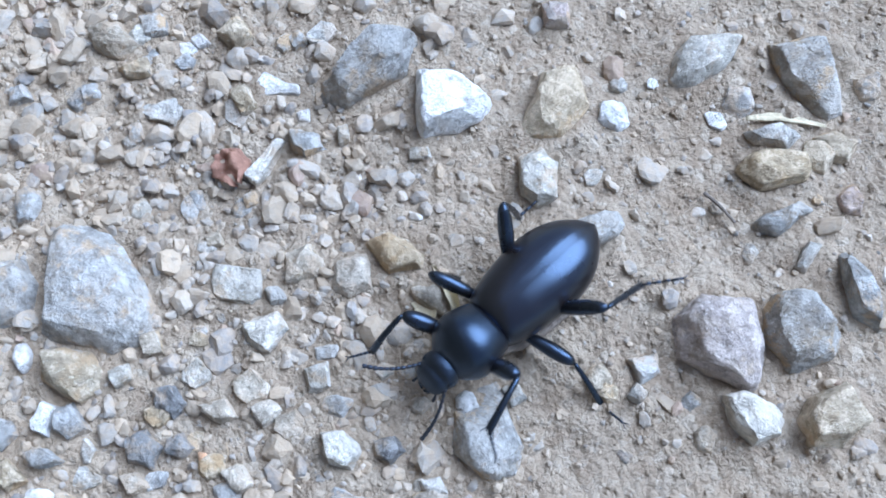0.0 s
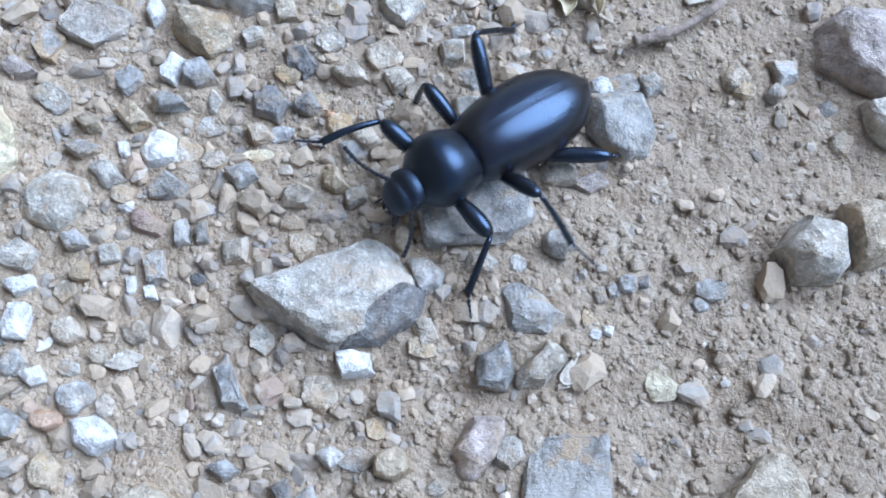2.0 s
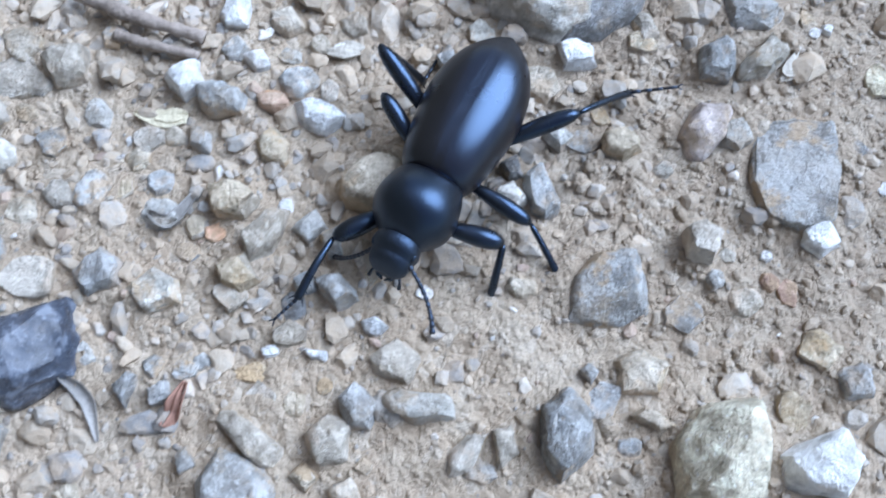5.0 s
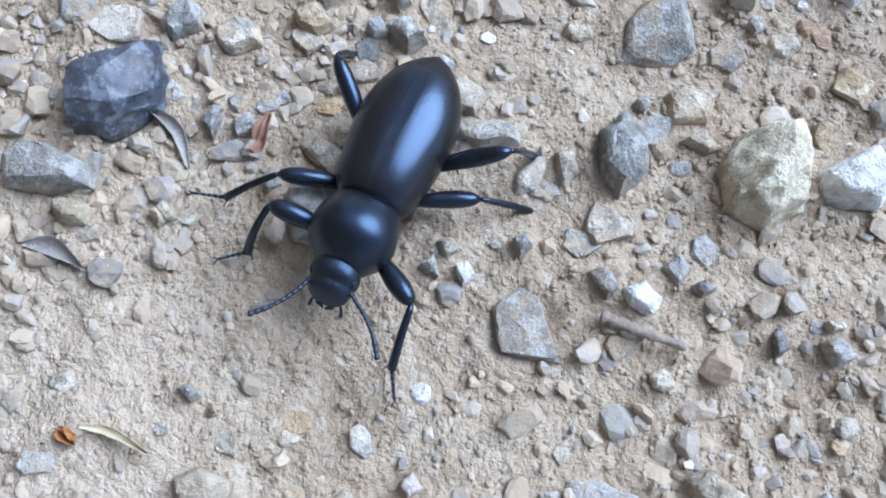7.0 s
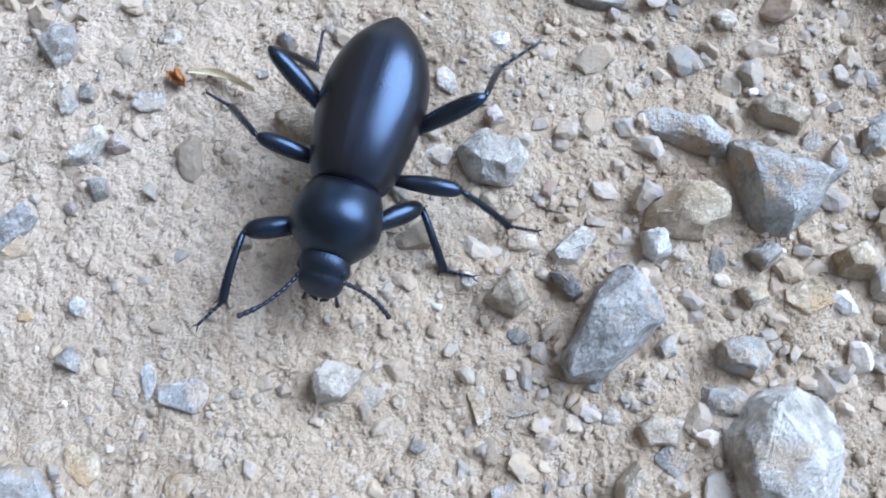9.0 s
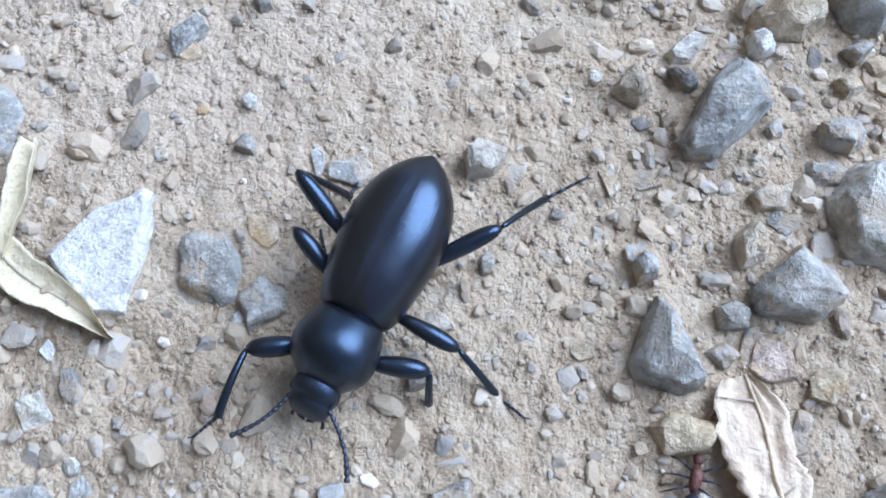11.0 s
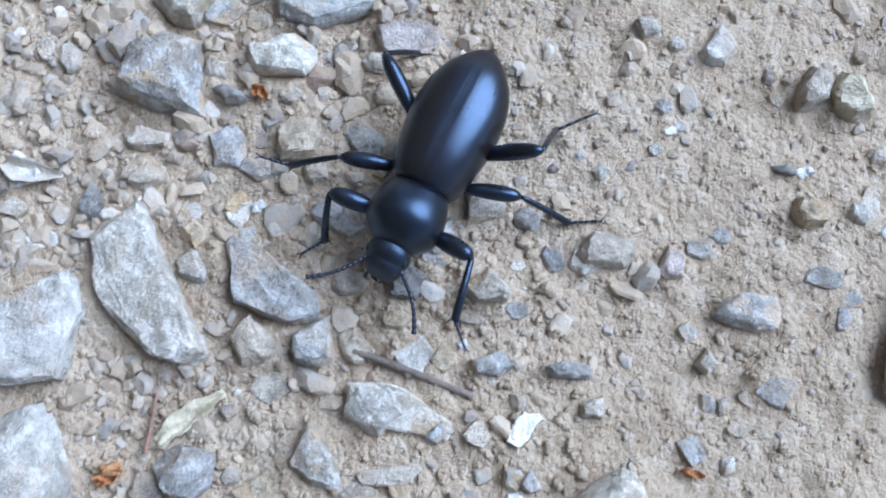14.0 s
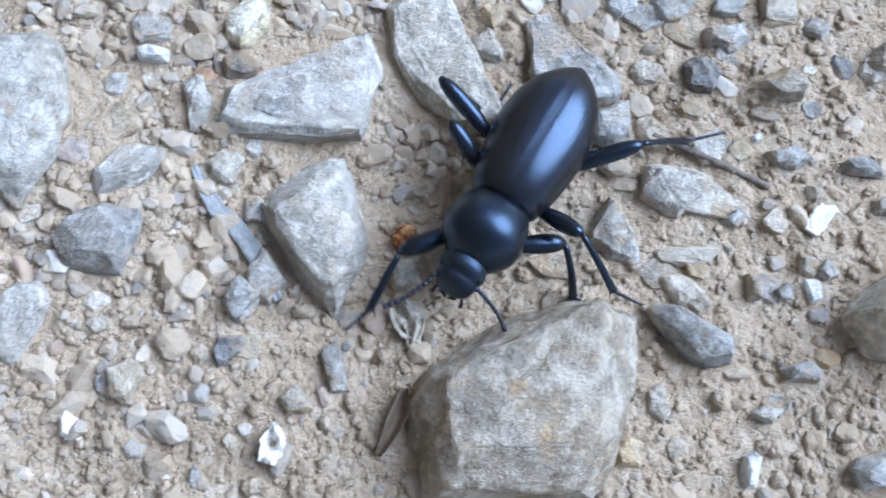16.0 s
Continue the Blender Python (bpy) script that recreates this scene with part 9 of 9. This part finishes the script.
MIDDLE_LEFT = [
    (0, (-8.9, -4.0, 3.4), (-14.1, -3.9, -0.7), (-16.8, -3.8, 1.0)),
    (0.2, (-7.8, -6.2, 3.9), (-13.7, -8.3, 1.6), (-16.6, -9.2, 0.6)),
    (0.5, (-7.3, -5.9, 6.2), (-11.6, -10.2, 3.7), (-14.4, -11.7, 3.8)),
    (0.7, (-6.7, -0.4, 8.5), (-13.2, -0.0, 7.4), (-16.4, -0.3, 7.0)),
    (1, (-9.0, -1.1, 4.8), (-13.4, 1.0, 0.3), (-16.5, 1.5, -0.2)),
    (1.2, (-8.4, -2.0, 6.5), (-14.1, 0.7, 4.7), (-17.2, 1.7, 4.5)),
    (1.5, (-8.2, -5.6, 3.4), (-13.5, -6.1, -0.5), (-15.6, -5.4, 1.8)),
    (1.7, (-7.3, -6.8, 4.2), (-12.3, -10.1, 1.4), (-15.5, -10.0, 1.3)),
    (2, (-8.0, -2.6, 7.2), (-12.6, -4.3, 2.8), (-15.7, -4.9, 2.6)),
    (2.2, (-8.3, -0.3, 6.3), (-14.1, 2.1, 4.3), (-16.3, 2.1, 2.0)),
    (2.5, (-8.9, -2.8, 5.2), (-13.4, -2.7, 0.4), (-16.5, -1.9, 0.0)),
    (2.7, (-8.2, -5.4, 4.7), (-13.0, -6.3, 0.4), (-16.2, -5.8, 0.2)),
    (3, (-7.4, -6.7, 3.6), (-12.0, -9.0, -0.6), (-14.9, -9.2, 0.7)),
    (3.2, (-7.4, -3.7, 7.8), (-11.8, -7.5, 4.7), (-14.3, -9.1, 3.5)),
    (3.5, (-8.3, -0.1, 6.2), (-13.3, 1.8, 2.5), (-16.0, 2.0, 0.6)),
    (3.7, (-8.7, -1.2, 5.9), (-13.1, 0.6, 1.4), (-15.9, 0.8, -0.2)),
    (4, (-8.9, -4.1, 2.9), (-14.1, -4.3, -1.1), (-16.8, -4.4, 0.6)),
    (4.2, (-8.4, -4.4, 5.7), (-14.7, -6.1, 5.6), (-17.8, -6.7, 6.3)),
    (4.5, (-7.8, -6.2, 3.4), (-11.3, -10.0, -0.7), (-14.4, -10.9, -0.7)),
    (4.7, (-7.3, -0.4, 7.9), (-12.8, -0.0, 4.4), (-16.0, 0.5, 4.1)),
    (5, (-9.1, -1.4, 2.5), (-14.1, 1.3, -1.0), (-17.0, 2.6, -0.9)),
    (5.2, (-9.2, -2.8, 3.2), (-14.8, 0.4, 2.1), (-17.8, 1.6, 2.2)),
    (5.5, (-7.4, -6.7, 3.6), (-12.0, -9.0, -0.6), (-14.9, -9.2, 0.7)),
    (6, (-8.3, -0.1, 6.2), (-13.3, 1.8, 2.5), (-16.0, 2.0, 0.6)),
    (6.5, (-7.8, -6.2, 3.4), (-11.3, -10.0, -0.7), (-14.4, -10.9, -0.7)),
    (7, (-8.5, -5.1, 3.7), (-13.0, -7.7, -0.3), (-15.7, -8.7, -1.8)),
    (7.3, (-8.8, -1.0, 5.6), (-14.8, 0.2, 3.1), (-17.2, -0.4, 1.1)),
    (7.5, (-9.0, -0.6, 2.5), (-14.2, 2.6, 0.0), (-17.4, 3.4, -0.0)),
    (7.7, (-9.2, -1.8, 2.7), (-14.6, 0.1, -0.5), (-17.8, 0.4, -0.5)),
    (8, (-8.5, -5.1, 3.7), (-13.0, -7.7, -0.3), (-15.7, -8.7, -1.8)),
    (8.2, (-7.8, -6.2, 4.3), (-12.0, -10.4, 1.5), (-14.8, -11.8, 0.6)),
    (8.5, (-8.0, 0.3, 6.5), (-13.1, 1.6, 2.5), (-16.3, 2.0, 2.4)),
    (8.7, (-9.0, -0.6, 4.4), (-12.7, 1.2, -0.7), (-15.9, 1.3, -1.1)),
    (9, (-9.1, -2.8, 2.8), (-13.5, -2.3, -2.2), (-16.1, -1.9, -0.4)),
    (9.2, (-8.4, -5.4, 3.7), (-12.4, -7.2, -1.2), (-15.3, -8.5, -1.4)),
    (9.5, (-8.5, -5.2, 3.4), (-11.6, -8.7, -1.1), (-14.1, -10.6, -1.9)),
    (9.7, (-8.7, -0.6, 5.4), (-13.2, 1.4, 1.0), (-16.4, 1.9, 0.9)),
    (10, (-9.1, -2.8, 2.8), (-13.5, -2.3, -2.2), (-16.1, -1.9, -0.4)),
    (10.5, (-8.5, -5.2, 3.4), (-11.6, -8.7, -1.1), (-14.1, -10.6, -1.9)),
    (11, (-9.2, -1.7, 2.6), (-13.8, 0.0, -1.7), (-16.7, 0.8, -0.7)),
    (11.5, (-7.7, -6.4, 3.9), (-11.7, -10.3, 0.4), (-14.9, -10.5, 0.4)),
    (11.8, (-7.6, -6.6, 3.3), (-11.0, -10.8, -0.4), (-13.7, -12.5, -0.1)),
    (12, (-8.9, -3.6, 4.7), (-12.9, -6.4, 0.3), (-16.0, -7.3, 0.5)),
    (12.2, (-7.9, 0.0, 6.8), (-12.6, 1.3, 2.3), (-15.7, 2.2, 2.1)),
    (12.5, (-9.2, -1.7, 2.6), (-13.8, 0.0, -1.7), (-16.7, 0.8, -0.7)),
    (12.7, (-8.9, -4.1, 3.3), (-13.9, -5.0, -0.9), (-17.0, -4.2, -1.0)),
    (13, (-7.7, -6.4, 3.9), (-11.7, -10.3, 0.4), (-14.9, -10.5, 0.4)),
    (13.2, (-8.0, -5.8, 4.2), (-12.4, -10.0, 1.5), (-15.4, -11.0, 1.9)),
    (13.5, (-8.0, 0.4, 6.5), (-12.8, 1.8, 2.3), (-15.9, 2.8, 2.3)),
    (13.7, (-9.2, -1.9, 3.0), (-14.5, -0.2, -0.6), (-17.6, -1.0, -0.8)),
    (14, (-8.9, -4.1, 3.7), (-14.1, -4.9, -0.2), (-16.9, -6.3, 0.3)),
    (14.2, (-8.1, -5.8, 4.0), (-13.2, -9.5, 2.1), (-15.8, -11.4, 1.9)),
    (14.5, (-8.4, -1.4, 6.6), (-13.7, -3.0, 3.1), (-16.8, -3.3, 2.5)),
    (14.7, (-7.5, 0.2, 7.4), (-12.4, 1.6, 3.3), (-15.6, 2.1, 3.1)),
    (15, (-9.2, -2.4, 3.1), (-14.1, -2.5, -1.3), (-17.2, -2.6, -0.7)),
    (15.2, (-8.5, -5.1, 3.9), (-12.9, -6.9, -0.7), (-16.0, -7.8, -0.3)),
    (15.5, (-7.5, -6.5, 4.5), (-12.3, -10.3, 2.1), (-15.3, -11.2, 2.4)),
    (15.7, (-6.8, -0.8, 8.5), (-11.0, -2.9, 3.9), (-13.1, -3.1, 1.5)),
    (16, (-7.6, -0.5, 7.6), (-12.8, 1.3, 3.9), (-15.8, 0.7, 2.9)),
]
HIND_LEFT = [
    (0, (-7.7, -8.6, 10.4), (-8.0, -14.8, 5.4), (-10.6, -18.0, 6.7)),
    (0.2, (-8.7, -6.3, 10.2), (-10.3, -11.8, 4.7), (-11.2, -16.1, 4.1)),
    (0.5, (-8.0, -12.5, 6.1), (-6.6, -8.2, -0.5), (-10.3, -10.5, -1.3)),
    (0.7, (-7.4, -13.1, 5.3), (-6.6, -13.9, -2.6), (-6.3, -18.3, -2.9)),
    (1, (-8.0, -12.6, 5.5), (-10.1, -18.5, 0.6), (-14.0, -20.5, 0.8)),
    (1.2, (-7.6, -12.7, 6.3), (-10.5, -19.1, 2.4), (-14.2, -21.5, 2.7)),
    (1.5, (-8.5, -7.8, 10.0), (-8.3, -12.0, 3.2), (-10.9, -15.4, 1.9)),
    (1.7, (-8.7, -10.2, 8.3), (-6.2, -11.8, 1.0), (-9.0, -15.0, 2.3)),
    (2, (-8.1, -12.3, 6.1), (-7.2, -17.3, -0.1), (-10.8, -19.8, 0.1)),
    (2.2, (-7.9, -12.4, 6.4), (-10.3, -19.6, 3.9), (-13.5, -22.4, 5.1)),
    (2.5, (-7.1, -12.8, 6.8), (-10.1, -19.1, 2.7), (-14.0, -21.1, 2.9)),
    (2.7, (-7.8, -9.9, 9.6), (-11.1, -16.7, 7.0), (-13.6, -20.2, 7.9)),
    (3, (-8.4, -10.1, 8.8), (-7.2, -11.3, 1.1), (-7.1, -15.6, 0.4)),
    (3.2, (-8.5, -11.8, 6.6), (-6.3, -16.4, 0.5), (-7.1, -20.6, 1.4)),
    (3.5, (-9.0, -11.7, 5.4), (-11.7, -18.1, 1.3), (-15.4, -18.6, 3.6)),
    (3.7, (-8.0, -12.4, 6.2), (-12.2, -18.4, 3.0), (-15.6, -21.2, 3.2)),
    (4, (-8.7, -9.2, 9.1), (-9.0, -14.8, 3.3), (-11.6, -18.3, 3.1)),
    (4.2, (-9.4, -8.6, 8.7), (-11.7, -13.3, 2.6), (-13.8, -16.7, 0.8)),
    (4.5, (-8.8, -12.1, 4.6), (-10.6, -17.6, -1.0), (-12.9, -21.2, -0.5)),
    (4.7, (-8.7, -12.1, 5.4), (-12.5, -18.2, 1.9), (-15.2, -21.6, 1.4)),
    (5, (-8.8, -11.6, 6.3), (-11.8, -17.9, 2.5), (-15.6, -19.8, 3.7)),
    (5.2, (-8.4, -11.8, 6.5), (-11.0, -18.6, 3.1), (-13.4, -22.2, 2.3)),
    (5.5, (-8.4, -10.1, 8.8), (-7.2, -11.3, 1.1), (-8.4, -15.4, 0.1)),
    (6, (-9.0, -11.7, 5.4), (-11.7, -18.1, 1.3), (-15.6, -19.4, 3.0)),
    (6.5, (-8.8, -12.1, 4.6), (-10.6, -17.6, -1.0), (-12.9, -21.2, -0.5)),
    (7, (-9.7, -8.2, 8.4), (-11.1, -12.2, 1.6), (-14.1, -15.2, 0.6)),
    (7.3, (-8.9, -11.6, 6.1), (-12.7, -18.4, 4.4), (-15.6, -21.7, 4.1)),
    (7.5, (-8.8, -11.7, 6.0), (-12.0, -17.9, 2.0), (-15.6, -20.0, 3.3)),
    (7.7, (-8.4, -12.2, 5.9), (-10.6, -18.8, 1.9), (-13.8, -21.4, 3.3)),
    (8, (-9.7, -8.2, 8.4), (-11.1, -12.2, 1.6), (-14.1, -15.2, 0.6)),
    (8.2, (-9.7, -10.9, 5.1), (-11.3, -15.4, -1.3), (-13.7, -19.0, -2.1)),
    (8.5, (-9.5, -11.1, 5.7), (-11.4, -16.2, -0.1), (-14.0, -19.5, -0.1)),
    (8.7, (-8.7, -11.9, 5.9), (-12.1, -17.9, 2.0), (-14.6, -21.4, 0.9)),
    (9, (-9.4, -9.7, 7.7), (-9.3, -15.3, 2.0), (-12.2, -18.7, 2.0)),
    (9.2, (-9.3, -8.1, 9.1), (-8.4, -7.7, 1.1), (-10.1, -10.8, -1.5)),
    (9.5, (-9.7, -11.2, 4.6), (-9.7, -16.1, -1.8), (-10.9, -19.9, -2.5)),
    (9.7, (-9.0, -11.8, 5.2), (-10.4, -17.9, 0.2), (-11.8, -21.7, -1.4)),
    (10, (-9.4, -9.7, 7.7), (-9.3, -15.3, 2.0), (-12.2, -18.7, 2.0)),
    (10.5, (-9.7, -11.2, 4.6), (-9.7, -16.1, -1.8), (-10.9, -19.9, -2.5)),
    (11, (-8.1, -12.7, 5.2), (-10.1, -18.5, 0.1), (-12.7, -22.1, -0.1)),
    (11.5, (-9.5, -10.2, 7.1), (-6.5, -9.6, -0.3), (-7.6, -13.9, -0.6)),
    (11.8, (-9.3, -10.1, 7.5), (-8.1, -12.9, 0.1), (-8.6, -16.7, -1.9)),
    (12, (-8.9, -12.1, 4.1), (-9.0, -16.8, -2.4), (-10.7, -20.7, -2.1)),
    (12.2, (-8.6, -12.3, 4.7), (-12.2, -18.7, 1.5), (-14.3, -22.5, 0.6)),
    (12.5, (-8.1, -12.7, 5.2), (-10.1, -18.5, 0.1), (-12.7, -22.1, -0.1)),
    (12.7, (-9.2, -8.3, 9.1), (-8.2, -13.3, 2.9), (-7.8, -17.1, 0.8)),
    (13, (-9.5, -10.2, 7.1), (-6.5, -9.6, -0.3), (-7.6, -13.9, -0.6)),
    (13.2, (-9.1, -11.6, 5.5), (-7.3, -15.6, -1.2), (-6.9, -20.0, -1.0)),
    (13.5, (-8.9, -11.8, 5.6), (-11.4, -17.3, 0.4), (-14.4, -20.4, -0.6)),
    (13.7, (-8.0, -12.5, 5.9), (-11.4, -18.8, 2.3), (-13.8, -22.5, 2.7)),
    (14, (-9.1, -7.2, 9.6), (-9.1, -12.1, 3.3), (-12.0, -15.5, 3.4)),
    (14.2, (-9.7, -8.1, 8.5), (-10.2, -12.6, 1.9), (-11.9, -16.0, -0.2)),
    (14.5, (-9.2, -11.4, 5.5), (-11.2, -17.3, 0.5), (-13.6, -20.8, 0.7)),
    (14.7, (-8.2, -12.3, 6.0), (-10.9, -18.7, 2.0), (-12.0, -22.7, 0.6)),
    (15, (-8.1, -12.3, 6.2), (-11.0, -18.8, 2.5), (-12.8, -22.5, 0.8)),
    (15.2, (-8.8, -9.0, 9.1), (-8.4, -13.6, 2.6), (-7.7, -16.6, -0.5)),
    (15.5, (-9.3, -11.5, 5.3), (-6.5, -9.3, -1.9), (-8.3, -13.3, -2.2)),
    (15.7, (-8.7, -11.7, 6.3), (-6.9, -13.9, -1.2), (-6.7, -18.3, -0.9)),
    (16, (-8.4, -11.5, 7.2), (-12.3, -16.7, 2.5), (-15.2, -20.0, 1.8)),
]
ANTENNA_RIGHT = [
    (0, (5.4, 12.1, 5.3)),
    (0.5, (4.9, 12.3, 3.5)),
    (1, (5.3, 12.1, 5.4)),
    (1.5, (5.2, 12.2, 5.4)),
    (2, (7.1, 8.9, 3.8)),
    (2.5, (3.7, 13.1, 4.2)),
    (3, (5.1, 12.3, 5.7)),
    (3.5, (6.7, 10.5, 4.5)),
    (4, (5.9, 11.4, 3.7)),
    (4.5, (7.1, 8.3, 3.4)),
    (5, (5.2, 8.6, 0.6)),
    (5.5, (5.1, 12.3, 5.7)),
    (6, (6.7, 10.5, 4.5)),
    (6.5, (7.1, 8.3, 3.4)),
    (7, (4.7, 12.6, 5.6)),
    (7.5, (4.9, 12.5, 5.1)),
    (8, (4.7, 12.6, 5.6)),
    (8.5, (3.9, 13.0, 4.6)),
    (9, (5.2, 12.3, 5.4)),
    (9.5, (4.6, 12.6, 5.7)),
    (10, (5.2, 12.3, 5.4)),
    (10.5, (4.6, 12.6, 5.7)),
    (11, (4.4, 12.8, 5.4)),
    (11.5, (4.0, 13.0, 5.2)),
    (12, (4.1, 12.9, 5.9)),
    (12.5, (4.4, 12.8, 5.4)),
    (13, (4.0, 13.0, 5.2)),
    (13.5, (5.3, 12.2, 5.2)),
    (14, (5.6, 11.9, 5.3)),
    (14.5, (5.3, 12.2, 5.2)),
    (15, (5.2, 12.3, 5.0)),
    (15.5, (4.8, 12.6, 5.1)),
    (16, (4.2, 12.8, 4.0)),
]
ANTENNA_LEFT = [
    (0, (-3.2, 12.5, 2.2)),
    (0.5, (-5.9, 11.3, 3.4)),
    (1, (-5.0, 9.2, 0.6)),
    (1.5, (-4.5, 10.7, 1.0)),
    (2, (-3.5, 9.5, -0.2)),
    (2.5, (-6.3, 10.6, 3.1)),
    (3, (-3.6, 10.4, 0.3)),
    (3.5, (-5.5, 11.8, 3.4)),
    (4, (-5.1, 10.8, 1.5)),
    (4.5, (-3.6, 10.3, 0.2)),
    (5, (-5.6, 11.7, 3.5)),
    (5.5, (-3.6, 10.4, 0.3)),
    (6, (-5.5, 11.8, 3.4)),
    (6.5, (-3.6, 10.3, 0.2)),
    (7, (-5.6, 11.8, 4.3)),
    (7.5, (-5.9, 11.4, 3.9)),
    (8, (-5.6, 11.8, 4.3)),
    (8.5, (-5.4, 8.5, 0.7)),
    (9, (-5.2, 9.0, 0.7)),
    (9.5, (-5.3, 10.7, 1.6)),
    (10, (-5.2, 9.0, 0.7)),
    (10.5, (-5.3, 10.7, 1.6)),
    (11, (-5.3, 12.2, 4.3)),
    (11.5, (-4.6, 9.5, 0.4)),
    (12, (-5.3, 11.1, 2.1)),
    (12.5, (-5.3, 12.2, 4.3)),
    (13, (-4.6, 9.5, 0.4)),
    (13.5, (-5.7, 11.7, 4.3)),
    (14, (-4.9, 12.2, 3.3)),
    (14.5, (-4.8, 12.1, 2.8)),
    (15, (-4.9, 12.4, 3.9)),
    (15.5, (-3.6, 8.1, -0.4)),
    (16, (-6.2, 9.7, 2.1)),
]


def along(start, end):
    """The pose of a limb at start whose length points to end."""
    a, b = Vector(start), Vector(end)
    y = (b - a).normalized()
    x = y.cross(Vector((0, 0, 1)))
    x = x.normalized() if x.length > 1e-4 else Vector((1, 0, 0))
    z = x.cross(y)
    m = Matrix((x, y, z)).transposed().to_4x4()
    return Matrix.Translation(a * MM) @ m


def between(rows):
    """Adds a row halfway between each two rows half a second apart, in which a foot that swings forward is lifted."""
    full = []
    for a, b in zip(rows, rows[1:]):
        full.append(a)
        if 0.4 < b[0] - a[0] <= 0.6:
            half = [tuple((p + q) / 2 for p, q in zip(u, v)) for u, v in zip(a[1:], b[1:])]
            if len(half) > 1 and b[2][1] - a[2][1] > 1.5:
                half = [(p[0], p[1], p[2] + up) for p, up in zip(half, (0.5, 1.4, 1.6))]
            full.append(((a[0] + b[0]) / 2, *half))
    return full + [rows[-1]]


def step(joints, hip, lengths):
    """The three joints of a leg at their true distances from one another."""
    out, last = [], Vector(hip)
    for p, far in zip(joints, lengths):
        last = last + (Vector(p) - last).normalized() * far
        out.append(last)
    return out


def motions():
    walk(bug, [(t, pose(x * MM, y * MM, z * MM, tip, 0, turn)) for t, x, y, z, tip, turn in BODY])
    rows = {("front", "right"): FRONT_RIGHT, ("middle", "right"): MIDDLE_RIGHT, ("hind", "right"): HIND_RIGHT,
            ("front", "left"): FRONT_LEFT, ("middle", "left"): MIDDLE_LEFT, ("hind", "left"): HIND_LEFT}
    for (name, hand), some in rows.items():
        hip, lengths = LEGS[name][0], LEGS[name][1]
        hip = (hip[0] if hand == "right" else -hip[0], hip[1], hip[2])
        keys = [(t, step(joints, hip, lengths)) for t, *joints in between(some)]
        upper, lower, foot = limbs[name, hand]
        walk(upper, [(t, along(hip, k)) for t, (k, a, f) in keys])
        walk(lower, [(t, along(k, a)) for t, (k, a, f) in keys])
        walk(foot, [(t, along(a, f)) for t, (k, a, f) in keys])
    for hand, some in (("right", ANTENNA_RIGHT), ("left", ANTENNA_LEFT)):
        root = (1.7 if hand == "right" else -1.7, 7.9, 4.9)
        walk(limbs["antenna", hand], [(t, along(root, tip)) for t, tip in some])


motions()
